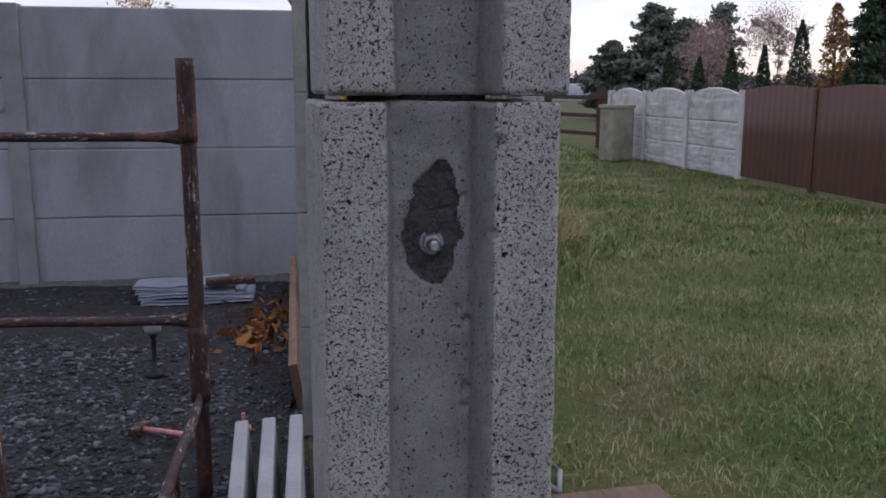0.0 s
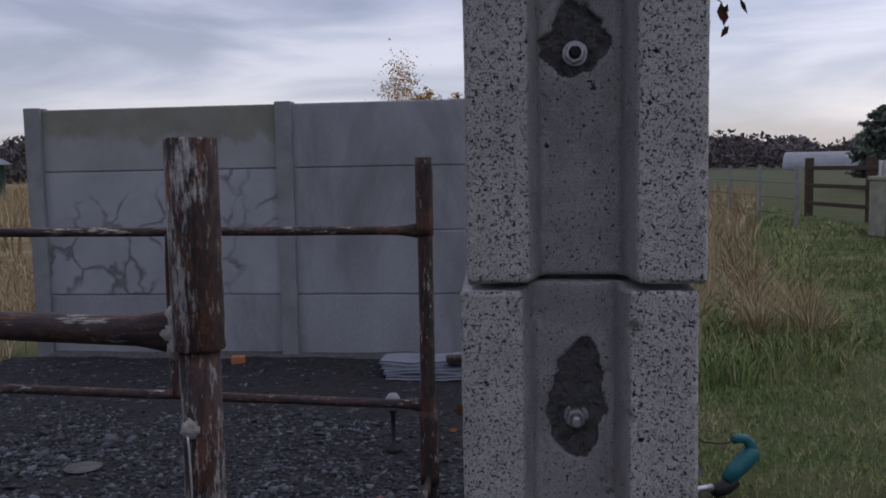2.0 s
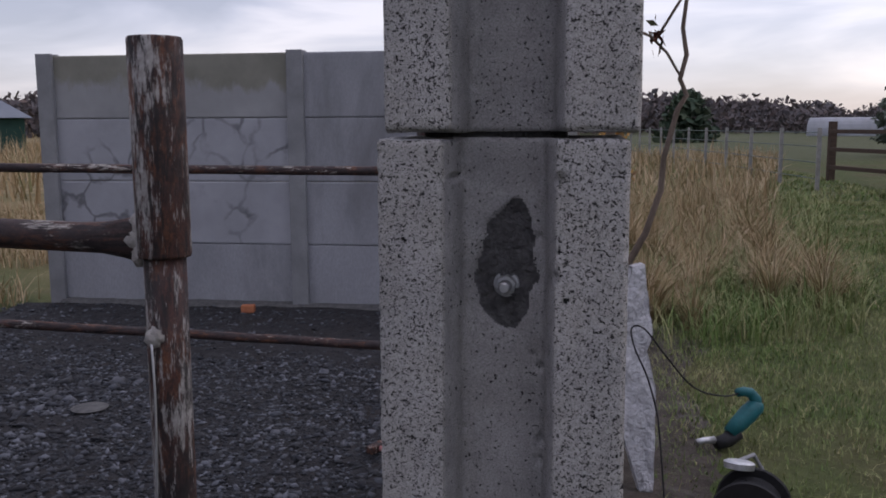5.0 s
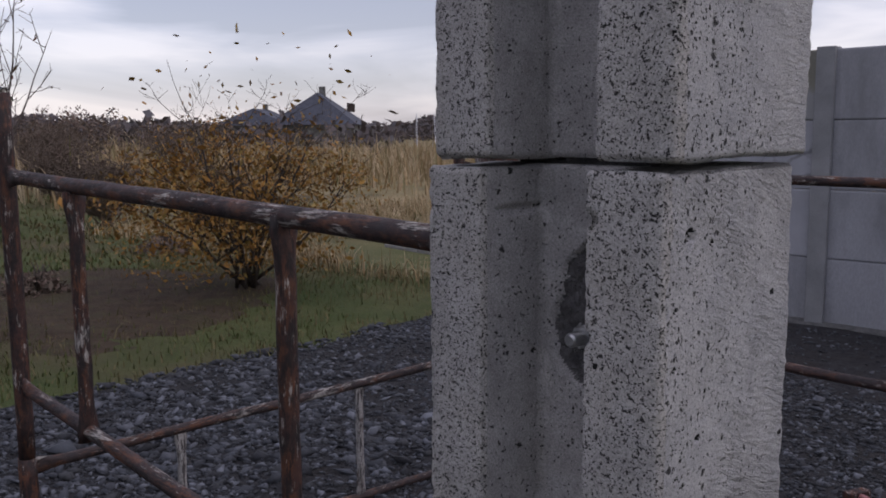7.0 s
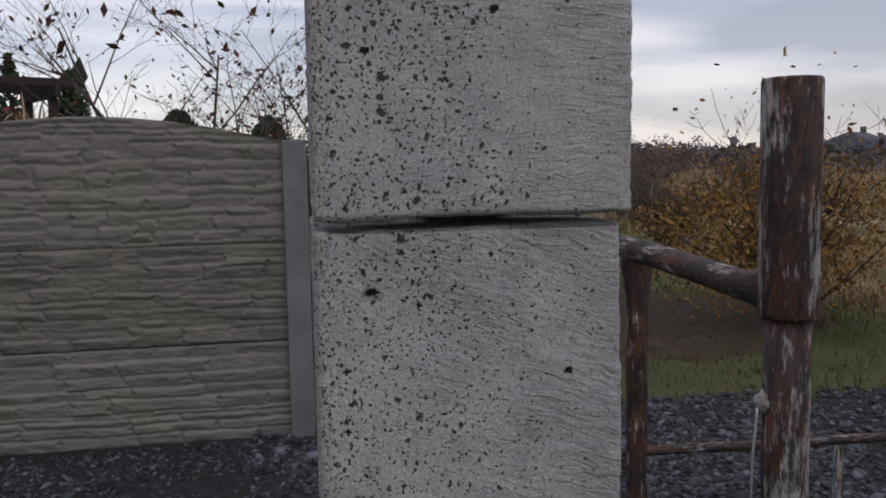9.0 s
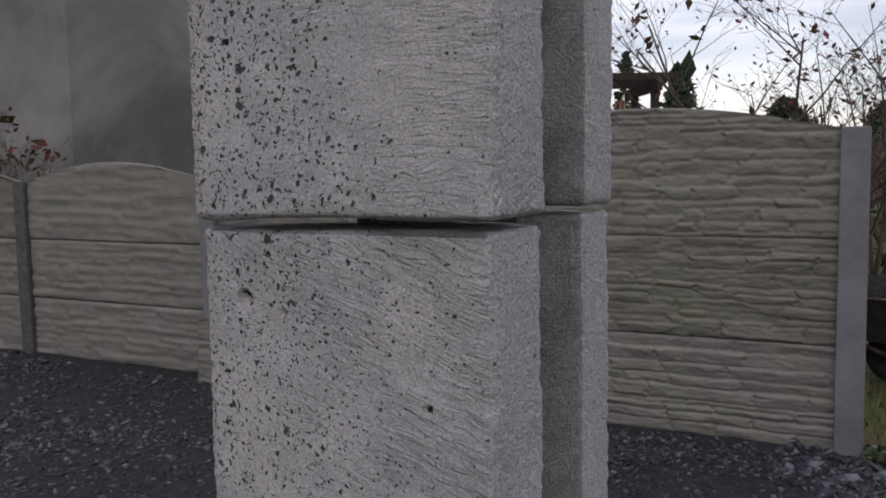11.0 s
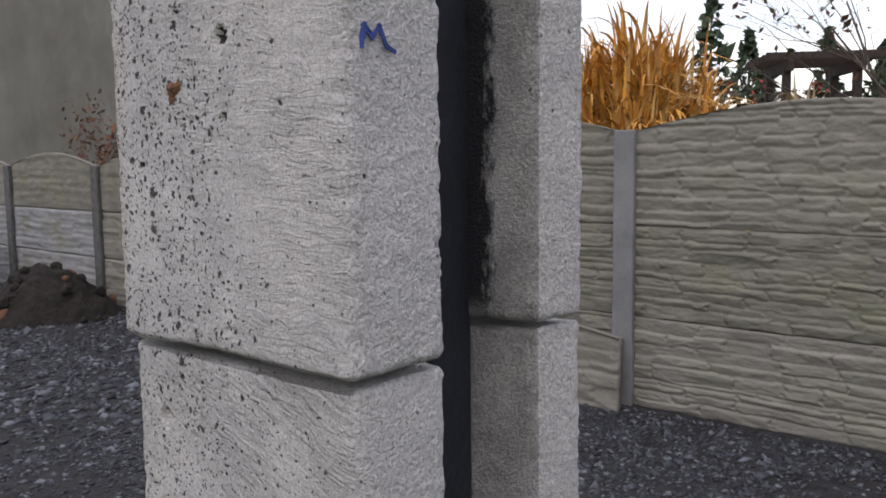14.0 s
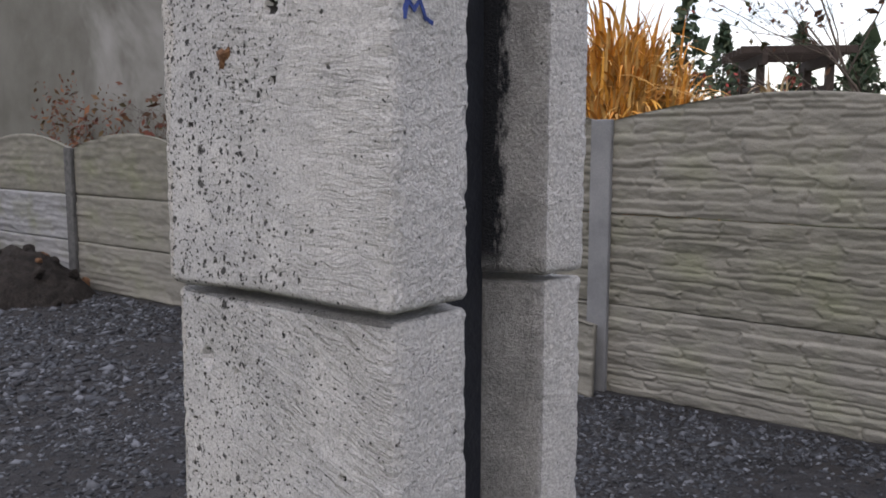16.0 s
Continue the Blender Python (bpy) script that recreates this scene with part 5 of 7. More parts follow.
def split_slab(name, w, h, t, seed, parent, slant=0.0, rise=0.0):
    """A rough-faced cast slab with an uneven edge; stands on z = 0, face to +x."""
    nx, nz = 26, 60
    u, z = np.meshgrid(np.linspace(0, 1, nx), np.linspace(0, 1, nz), indexing="ij")
    wv = w * (1 - 0.10 * np.abs(fbm(z * 9, z * 0 + seed, seed))) - slant * z
    Y = u * wv
    Zt = (h + rise * u) * z * (1 + 0.03 * fbm(u * 3, u * 0, seed + 2) * z)
    D = t / 2 + 0.012 * np.clip(fbm(u * 8, z * 16, seed + 1), -0.5, 1)
    fr = np.stack([D, Y, Zt], -1).reshape(-1, 3)
    bk = np.stack([-t / 2 + 0 * D, Y, Zt], -1).reshape(-1, 3)
    i = np.arange(nx * nz).reshape(nx, nz)
    j = i + nx * nz
    q = lambda a: np.stack([a[:-1, :-1], a[1:, :-1], a[1:, 1:], a[:-1, 1:]], -1).reshape(-1, 4)
    f = [q(i), q(j)[:, ::-1]]
    for a, b in ((i[:, -1], j[:, -1]), (j[:, 0], i[:, 0]), (i[-1], j[-1]), (j[0], i[0])):
        f.append(np.stack([a[:-1], b[:-1], b[1:], a[1:]], -1)[:, ::-1])
    return raw(name, np.concatenate([fr, bk]), np.concatenate(f), M["pale_slab"], parent)


def shaped_slab(at, left, right, seed, label):
    """A slab standing across the way: its left and right edges as (x, z) steps upwards; rough face to -y."""
    root = thing("stone_slab", at, label, "slab", "leaning slabs", turn=14)
    nx, nz, t = 24, 64, 0.045
    zl, zr = np.array([p[1] for p in left]), np.array([p[1] for p in right])
    u, w = np.meshgrid(np.linspace(0, 1, nx), np.linspace(0, 1, nz), indexing="ij")
    za, zb = zl[0] + (zl[-1] - zl[0]) * w, zr[0] + (zr[-1] - zr[0]) * w
    xa, xb = np.interp(za, zl, [p[0] for p in left]), np.interp(zb, zr, [p[0] for p in right])
    X, Zt = xa * (1 - u) + xb * u - at[0], za * (1 - u) + zb * u
    D = -t / 2 - 0.014 * np.clip(fbm(X * 22, Zt * 14, seed), -0.4, 1)
    X = X + 0.006 * fbm(Zt * 20, u * 0, seed + 3) * (u - 0.3)
    lean = 0.10 * Zt
    fr, bk = np.stack([X, D + lean, Zt], -1).reshape(-1, 3), np.stack([X, t / 2 + lean + 0 * D, Zt], -1).reshape(-1, 3)
    i = np.arange(nx * nz).reshape(nx, nz)
    j = i + nx * nz
    q = lambda a: np.stack([a[:-1, :-1], a[1:, :-1], a[1:, 1:], a[:-1, 1:]], -1).reshape(-1, 4)
    f = [q(i), q(j)[:, ::-1]]
    for a, b in ((i[:, -1], j[:, -1]), (j[:, 0], i[:, 0]), (i[-1], j[-1]), (j[0], i[0])):
        f.append(np.stack([a[:-1], b[:-1], b[1:], a[1:]], -1)[:, ::-1])
    raw("slab", np.concatenate([fr, bk]), np.concatenate(f), M["pale_slab"], root)


shaped_slab((0.42, 3.32, 0), [(0.425, 0.0), (0.30, 0.44), (0.325, 0.56), (0.40, 0.87)], [(0.475, 0.0), (0.49, 0.40), (0.455, 0.55), (0.482, 0.62), (0.445, 0.88)], 161, "pale rough-faced slab leaning on one corner")
shaped_slab((0.2, 3.17, 0), [(0.13, 0.0), (0.15, 0.37)], [(0.30, 0.0), (0.26, 0.15), (0.24, 0.25), (0.19, 0.37)], 162, "small pale rough-faced slab stump")
s = thing("stone_slab", (0.045, 2.25, 0), "pale rough-faced cast slab leaning near the post", "slab", "leaning slabs", turn=-3)
ob = split_slab("slab", 0.95, 0.48, 0.04, 163, s, 0.0, 0.32)
ob.matrix_basis = Matrix.Rotation(radians(2), 4, "Y")
for k in range(3):
    s = thing("concrete_edging", (-0.135 + 0.062 * k, 2.37, 0), "narrow grey cast edging panel standing on edge", "panel", "edgings standing on edge")
    bm = bmesh.new()
    box(bm, (-0.018, -1.1, 0.0), (0.018, 0.0, 0.50 + 0.004 * k), 0.006, Matrix.Rotation(radians(-4.0 + 1.5 * k), 4, "Y") @ Matrix.Rotation(radians(1.6 - 1.3 * k), 4, "Z"))
    part("panel", bm, M["fence_post"], s)

edge = thing("edging_board", (-0.0, 5.1, 0), "long brown weathered board standing on its edge", "board")
bm = bmesh.new()
box(bm, (-0.02, -1.35, 0), (0.02, 1.3, 0.22), 0.004, Matrix.Rotation(radians(-10), 4, "Y"))
part("board", bm, M["plank"], edge)
flat = thing("plank", (0.96, 2.62, 0.0), "weathered grey plank lying on the earth", "plank", turn=4)
bm = bmesh.new()
box(bm, (-0.55, -0.07, 0.0), (0.26, 0.07, 0.05), 0.004)
part("board", bm, M["plank"], flat)

cabinet = thing("meter_cabinet", (0.27, 5.55, 0), "pale grey plastic cabinet with white lid", "cabinet", turn=3)
bm = bmesh.new()
box(bm, (-0.13, -0.14, 0.0), (0.13, 0.14, 0.995), 0.012)
part("body", bm, M["box_grey"], cabinet)
bm = bmesh.new()
box(bm, (-0.142, -0.152, 0.99), (0.142, 0.152, 1.055), 0.014)
part("lid", bm, M["box_lid"], cabinet)

# the young tree by the post: bending stems
sap = thing("sapling", (0.287, 3.8, 0), "bare young tree with bent grey-brown stems and withered leaves", "tree")
bm = bmesh.new()
tube(bm, [(0, 0, -0.02), (0.002, 0, 0.41), (0.031, 0, 0.70), (0.007, 0, 1.06), (0.024, 0, 1.36), (0.057, 0, 1.54), (0.104, 0, 1.74), (0.13, 0, 1.9), (0.2, 0, 2.3)], [0.03, 0.026, 0.024, 0.021, 0.02, 0.018, 0.016, 0.014, 0.008], 10)
part("trunk", bm, M["twig"], sap, "", True)
bm = bmesh.new()
tube(bm, [(0.028, 0, 0.69), (0.118, 0, 0.828), (0.181, 0, 0.948), (0.24, 0, 1.134), (0.249, 0, 1.271), (0.30, 0, 1.472), (0.334, 0, 1.527), (0.305, 0, 1.593), (0.328, 0, 1.691), (0.31, 0, 1.80), (0.34, 0, 2.1)], [0.017, 0.016, 0.014, 0.013, 0.012, 0.011, 0.010, 0.010, 0.010, 0.009, 0.006], 8)
tube(bm, [(0.11, 0, 1.80), (0.18, 0, 1.77), (0.25, 0, 1.70), (0.31, 0.01, 1.60)], [0.006, 0.006, 0.006, 0.005], 6)
tube(bm, [(0.2, 0, 1.75), (0.30, -0.04, 1.92), (0.42, -0.05, 2.1), (0.52, -0.05, 2.3), (0.72, -0.05, 2.58)], [0.006, 0.006, 0.005, 0.004, 0.003], 6)
tube(bm, [(0.42, -0.05, 2.1), (0.40, -0.05, 2.0), (0.36, -0.05, 1.95)], [0.004, 0.003, 0.002], 5)
tube(bm, [(0.0, 0, 1.1), (-0.25, 0.0, 1.7), (-0.5, 0, 2.1), (-0.62, 0, 2.3)], [0.01, 0.008, 0.006, 0.004], 6)
part("limb", bm, M["twig"], sap, "", True)


def leaf_cloud(n, centre, spread_, size, seed, hang=0.0):
    """Loose leaves: small bent quads scattered about a centre."""
    g = np.random.default_rng(seed)
    c = np.asarray(centre) + g.normal(0, 1, (n, 3)) * np.asarray(spread_)
    return leaf_quads(c, size, g, hang)


def leaf_quads(c, size, g, hang=0.0):
    n = len(c)
    a, b = g.normal(0, 1, (n, 3)), g.normal(0, 1, (n, 3))
    a[:, 2] -= hang
    a /= np.linalg.norm(a, axis=1)[:, None]
    b -= a * (a * b).sum(1)[:, None]
    b /= np.linalg.norm(b, axis=1)[:, None]
    s = size * g.lognormal(0, 0.35, (n, 1))
    v = np.stack([c - a * s, c + b * s * 0.45, c + a * s, c - b * s * 0.45], 1)
    return v.reshape(-1, 3), np.arange(4 * n).reshape(n, 4)


v, f = joined([leaf_cloud(14, (0.2, 0, 1.76), (0.02, 0.02, 0.04), 0.022, 171, 1.5), leaf_cloud(95, (0.47, -0.05, 2.23), (0.055, 0.05, 0.10), 0.022, 172, 2.2), leaf_cloud(22, (0.72, -0.05, 2.56), (0.015, 0.02, 0.03), 0.02, 173, 2.2), leaf_cloud(6, (0.44, -0.05, 2.12), (0.012, 0.02, 0.03), 0.03, 174, 1.5), leaf_cloud(10, (-0.58, 0, 2.2), (0.03, 0.02, 0.05), 0.03, 175, 1.5)])
raw("foliage", v, f, M["withered"], sap)

drill = thing("power_drill", (0.825, 3.84, 0.0), "teal and black power drill lying in the grass", "tool", turn=28)
bm = bmesh.new()
tube(bm, [(0.04, 0, 0.06), (0.09, 0, 0.10), (0.14, 0, 0.14), (0.18, 0, 0.17), (0.195, 0, 0.182)], [0.032, 0.038, 0.042, 0.038, 0.024], 14)
part("housing", bm, M["teal"], drill, "teal housing", True)
bm = bmesh.new()
tube(bm, [(0.175, 0, 0.165), (0.175, 0.005, 0.20), (0.15, 0.01, 0.23), (0.115, 0.015, 0.238), (0.085, 0.015, 0.235)], [0.03, 0.027, 0.023, 0.021, 0.019], 12)
part("handle", bm, M["teal"], drill, "teal grip", True)
bm = bmesh.new()
tube(bm, [(-0.03, 0, 0.02), (0.03, 0, 0.03), (0.08, 0, 0.06)], [0.028, 0.034, 0.036], 14)
part("gearbox", bm, M["black_plastic"], drill, "black gearbox", True)
bm = bmesh.new()
tube(bm, [(-0.04, 0, 0.04), (-0.10, 0.0, 0.045), (-0.13, 0, 0.04)], [0.017, 0.013, 0.016], 12)
part("chuck", bm, M["silver"], drill, "steel chuck", True)


def cable(name, points, r, mat, label):
    t = thing(name, points[0], label, "cable")
    bm = bmesh.new()
    p0 = Vector(points[0])
    pts = [Vector(p) - p0 for p in points]
    fine = []
    for k in range(len(pts) - 1):
        a, b, c, d = pts[max(k - 1, 0)], pts[k], pts[k + 1], pts[min(k + 2, len(pts) - 1)]
        for u in (0, 0.2, 0.4, 0.6, 0.8):
            fine.append(0.5 * ((2 * b) + (c - a) * u + (2 * a - 5 * b + 4 * c - d) * u * u + (3 * b - a - 3 * c + d) * u ** 3))
    tube(bm, fine + [pts[-1]], r, 8)
    part("lead", bm, mat, t, "", True)


cable("tool_cable", [(0.915, 3.9, 0.235), (0.82, 3.82, 0.24), (0.66, 3.6, 0.34), (0.52, 3.42, 0.52), (0.43, 3.31, 0.645), (0.38, 3.28, 0.655), (0.385, 3.2, 0.60), (0.43, 3.18, 0.50), (0.465, 3.17, 0.38), (0.48, 3.16, 0.28), (0.50, 3.1, 0.02)], 0.0035, M["rubber"], "thin dark cable draped over a slab")
cable("thin_wire", [(-0.39, 1.018, 1.135), (-0.384, 1.008, 1.05), (-0.392, 1.012, 0.86), (-0.386, 1.006, 0.66), (-0.39, 1.012, 0.5)], 0.0016, M["silver"], "thin pale wire hanging down the scaffold post")
cable("extension_cable", [(0.62, 2.95, 0.02), (0.56, 2.7, 0.015), (0.5, 2.5, 0.05), (0.62, 2.46, 0.06), (0.72, 2.75, 0.16)], 0.005, M["orange"], "orange extension cable on the earth")

reel = thing("cable_reel", (0.755, 2.9, 0), "black cable reel with orange cable and steel stand", "cable reel", turn=72)
for s in (-0.07, 0.07):
    bm = bmesh.new()
    lathe(bm, [(0.12, -0.006), (0.125, 0), (0.12, 0.006)], 28, Matrix.Translation((s, 0, 0.13)) @ Matrix.Rotation(radians(90), 4, "Y"))
    part("flange", bm, M["black_plastic"], reel)
bm = bmesh.new()
for k in range(5):
    lathe(bm, [(0.085, -0.012), (0.098, 0), (0.085, 0.012)], 26, Matrix.Translation((-0.05 + 0.025 * k, 0, 0.13)) @ Matrix.Rotation(radians(90), 4, "Y"))
part("wound_cable", bm, M["rubber"], reel, "dark wound cable")
bm = bmesh.new()
lathe(bm, [(0.05, 0.0), (0.052, 0.02), (0.04, 0.026)], 22, Matrix.Translation((0.05, 0.05, 0.25)) @ Matrix.Rotation(radians(12), 4, "Y"))
part("socket_plate", bm, M["silver"], reel, "pale metal cap")
bm = bmesh.new()
tube(bm, [(0.09, -0.16, 0.012), (0.09, -0.02, 0.14), (0.09, 0.04, 0.24), (0.12, 0.06, 0.25), (0.2, 0.02, 0.25), (0.27, -0.02, 0.15), (0.22, -0.10, 0.012)], 0.008, 10)
tube(bm, [(-0.09, -0.16, 0.012), (-0.09, 0.0, 0.13), (-0.09, 0.16, 0.012)], 0.011, 10)
tube(bm, [(-0.09, -0.16, 0.012), (0.09, -0.16, 0.012)], 0.011, 10)
part("stand", bm, M["fence_post"], reel, "bent steel tube stand", True)

# things on the gravel
tarp = thing("folded_sheet", (-0.66, 6.0, 0.02), "folded grey-blue plastic sheets lying by the fence", "sheet")
for k in range(4):
    n = 22
    xs, ys = np.meshgrid(np.linspace(-0.36 - 0.02 * k, 0.36 - 0.06 * k, n), np.linspace(-0.2 + 0.03 * k, 0.2, n), indexing="ij")
    z = 0.025 + 0.027 * k + 0.014 * fbm(xs * 5 + k, ys * 5, 180 + k)
    i = np.arange(n * n).reshape(n, n)
    low = np.stack([xs, ys, z - 0.022], -1).reshape(-1, 3)
    v = np.concatenate([np.stack([xs, ys, z], -1).reshape(-1, 3), low])
    q = lambda a: np.stack([a[:-1, :-1], a[1:, :-1], a[1:, 1:], a[:-1, 1:]], -1).reshape(-1, 4)
    j = i + n * n
    fs = [q(i), q(j)[:, ::-1]] + [np.stack([a[:-1], b[:-1], b[1:], a[1:]], -1) for a, b in ((j[:, 0], i[:, 0]), (i[:, -1], j[:, -1]), (i[0], j[0]), (j[-1], i[-1]))]
    raw("fold", v, np.concatenate(fs), M["tarp"], tarp, smooth=True)
rag = thing("rusty_offcut", (-0.45, 5.9, 0.125), "rust-brown offcut lying on the folded sheets", "offcut", turn=10)
bm = bmesh.new()
box(bm, (-0.16, -0.05, 0), (0.16, 0.05, 0.045), 0.012)
part("piece", bm, M["rust_dark"], rag)

lamp = thing("garden_light", (-0.708, 4.3, 0.01), "small dark solar garden light stuck in the gravel", "lamp")
bm = bmesh.new()
lathe(bm, [(0.045, 0.0), (0.04, 0.03), (0.012, 0.05), (0.012, 0.2), (0.02, 0.215), (0.02, 0.23)], 14)
part("stake", bm, M["black_plastic"], lamp, "", True)
bm = bmesh.new()
lathe(bm, [(0.035, 0.23), (0.042, 0.25), (0.036, 0.29), (0.02, 0.31)], 14)
part("head", bm, M["fence_post"], lamp, "pale lamp head", True)

hammer = thing("hammer", (-0.663, 3.53, 0.03), "hammer with pale red handle lying on the gravel", "tool", turn=-28)
bm = bmesh.new()
tube(bm, [(0.03, 0, 0.02), (0.14, 0, 0.022), (0.27, 0, 0.02)], [0.012, 0.011, 0.014], 10)
part("handle", bm, M["pink"], hammer, "", True)
bm = bmesh.new()
box(bm, (-0.012, -0.05, 0.004), (0.03, 0.05, 0.036), 0.006)
part("head", bm, M["rust_dark"], hammer, "dark steel head")
clip = thing("plastic_clip", (-0.241, 3.5, 0.025), "small faded red plastic spreader on the gravel", "clip")
bm = bmesh.new()
box(bm, (-0.03, -0.02, 0), (0.03, 0.02, 0.018), 0.004)
box(bm, (-0.008, -0.008, 0.016), (0.008, 0.008, 0.075), 0.003)
part("body", bm, M["pink"], clip)
chunk = thing("brick", (-2.23, 6.27, 0.02), "broken orange brick by the foot of the fence", "brick", turn=8)
bm = bmesh.new()
box(bm, (-0.05, -0.035, 0), (0.05, 0.035, 0.055), 0.008)
part("piece", bm, M["brick"], chunk)
disc = thing("drain_lid", (-2.2, 3.95, 0.022), "round grey plastic lid lying flush in the gravel", "lid")
bm = bmesh.new()
lathe(bm, [(0.085, 0), (0.09, 0.006), (0.07, 0.012), (0.02, 0.013)], 24)
part("disc", bm, M["post_dirty"], disc)
v, f = leaf_cloud(200, (-0.2, 5.15, 0.03), (0.10, 0.3, 0.008), 0.035, 190)
tagged(raw("fallen_leaves", v, f, M["litter"]), "fallen orange-brown leaves by the board", "leaves", kind="stuff")

# ---------------------------------------------------------------- plants
def branch_tree(name, at, height, seed, label, category="tree", spread_=0.35, levels=4, leaf=None, leaf_n=0, leaf_size=0.05, trunk_r=None, bark="bark", stems=1, fork=0.25, kids=4, thick=1.0):
    """A bare or thinly leaved tree grown limb by limb."""
    g = random.Random(seed)
    root = thing(name, at, label, category)
    bm = bmesh.new()
    tips = []

    def grow(p, d, length, r, level):
        n = 4
        pts, rad = [p], [r]
        q, dd = p.copy(), d.copy()
        for k in range(n):
            dd = (dd + Vector((g.gauss(0, 0.10), g.gauss(0, 0.10), g.gauss(0.03, 0.06)))).normalized()
            q = q + dd * (length / n)
            pts.append(q.copy())
            rad.append(max(r * (1 - 0.72 * (k + 1) / n), 0.0016 * thick))
        tube(bm, pts, rad, 7 if level == 0 else 5 if level == 1 else 3, cap=level == 0)
        if level >= levels - 2:
            tips.extend(pts[2:])
        if level < levels:
            for j in range(kids if level else kids + 3):
                u = g.uniform(fork if level == 0 else 0.15, 1.0)
                k = min(int(u * n), n - 1)
                s = pts[k].lerp(pts[k + 1], u * n - k)
                side = Vector((g.gauss(0, 1), g.gauss(0, 1), g.gauss(0.1, 0.35))).normalized()
                grow(s, (dd * (1 - spread_) + side * (spread_ + 0.25)).normalized(), length * g.uniform(0.35, 0.62) * (1.1 - 0.3 * u), max(rad[k] * 0.55, 0.002 * thick), level + 1)

    for s in range(stems):
        d = Vector((0, 0, 1)) if stems == 1 else Vector((g.gauss(0, 0.45), g.gauss(0, 0.45), 1)).normalized()
        grow(Vector((g.gauss(0, 0.05), g.gauss(0, 0.05), 0)) if stems > 1 else Vector(), d, height * g.uniform(0.55, 0.7), trunk_r or height * 0.012, 0)
    part("trunk", bm, M[bark], root, "", True)
    if leaf:
        gg = np.random.default_rng(seed)
        t = np.array([tuple(p) for p in tips])
        c = t[gg.integers(0, len(t), leaf_n)] + gg.normal(0, leaf_size * 0.8, (leaf_n, 3))
        v, f = leaf_quads(c, leaf_size, gg, 0.6)
        raw("crown", v, f, M[leaf], root)
    return root


def conifer(name, at, height, width, n, seed, label, mat="needle", slim=1.0, ragged=0.25, size=0.12):
    """A trunk with whorls of drooping needle sprays."""
    g = np.random.default_rng(seed)
    root = thing(name, at, label, "conifer")
    bm = bmesh.new()
    tube(bm, [(0, 0, 0), (0, 0, height * 0.5), (0, 0, height * 0.97)], [height * 0.018, height * 0.012, 0.004], 8)
    part("trunk", bm, M["bark"], root, "", True)
    u = g.random(n) ** 1.25
    h = 0.04 + 0.96 * u
    lump = 1 + ragged * np.sin(g.integers(0, 14, n) * 1.7 + h * 23)
    r = width / 2 * (1 - h) ** slim * lump * g.uniform(0.45, 1.0, n) ** 0.6
    a = g.uniform(0, 2 * math.pi, n)
    c = np.stack([r * np.cos(a), r * np.sin(a), h * height - 0.12 * r], -1)
    v, f = leaf_quads(c, size, g, 0.2)
    raw("crown", v, f, M[mat], root)
    return root


def pine(at, height, width, seed, label, mat="pine_needle", boughs=34, n=150, size=0.12):
    """A trunk whose boughs end in separate tufts of needles, with gaps between."""
    g = np.random.default_rng(seed)
    root = thing("pine", at, label, "conifer")
    bm = bmesh.new()
    tube(bm, [(0, 0, 0), (0.05, 0, height * 0.5), (0, 0, height * 0.95)], [height * 0.02, height * 0.014, 0.01], 8)
    cs = []
    for k in range(boughs):
        h = 0.15 + 0.85 * (k + 0.5) / boughs
        a = 2.4 * k + g.uniform(-0.5, 0.5)
        r = width / 2 * (1 - h) ** 0.55 * g.uniform(0.55, 1.15)
        tip = np.array([r * math.cos(a), r * math.sin(a), h * height + 0.1 * r])
        tube(bm, [(0, 0, max(0.3, h * height - 0.35 * r)), tuple(tip)], [0.04, 0.01], 5)
        for s, m in ((1.0, n), (0.6, n), (0.25, n // 2)):
            c = g.normal(0, 1, (m, 3)) * np.array([0.20, 0.20, 0.085]) * height * 0.33
            cs.append(c * (0.5 + 0.5 * (1 - h)) + tip * np.array([s, s, 1.0]) - np.array([0, 0, (1 - s) * 0.2 * r]))
    part("trunk", bm, M["bark"], root, "", True)
    v, f = leaf_quads(np.concatenate(cs), size, g, 0.0)
    raw("crown", v, f, M[mat], root)
    return root


def clump(name, at, spread_, n, size, mat, seed, label, category, stems=0, stem_h=0.5):
    """A low shrub: some stems and a rounded uneven mass of leaves."""
    g = np.random.default_rng(seed)
    root = thing(name, at, label, category)
    if stems:
        bm = bmesh.new()
        for k in range(stems):
            a = g.uniform(0, 6.28)
            l = g.uniform(0.2, 0.7)
            top = Vector((math.cos(a) * l * stem_h * 0.8, math.sin(a) * l * stem_h * 0.8, stem_h * g.uniform(0.7, 1.1)))
            tube(bm, [(0, 0, 0), top * 0.5 + Vector((g.normal(0, 0.03), g.normal(0, 0.03), 0.05)), top], [0.008, 0.006, 0.003], 4)
        part("stem", bm, M["bark"], root, "", True)
    d = g.normal(0, 1, (n, 3))
    d /= np.linalg.norm(d, axis=1)[:, None]
    rad = g.uniform(0.5, 1.0, n)[:, None] ** 0.5
    bumps = 1 + 0.3 * np.sin(d[:, :1] * 5 + seed) * np.cos(d[:, 1:2] * 6)
    c = d * rad * bumps * np.asarray(spread_)
    c[:, 2] = np.abs(c[:, 2]) * 1.0 + size * 0.3
    v, f = leaf_quads(c, size, g)
    raw("foliage", v, f, M[mat], root)
    return root


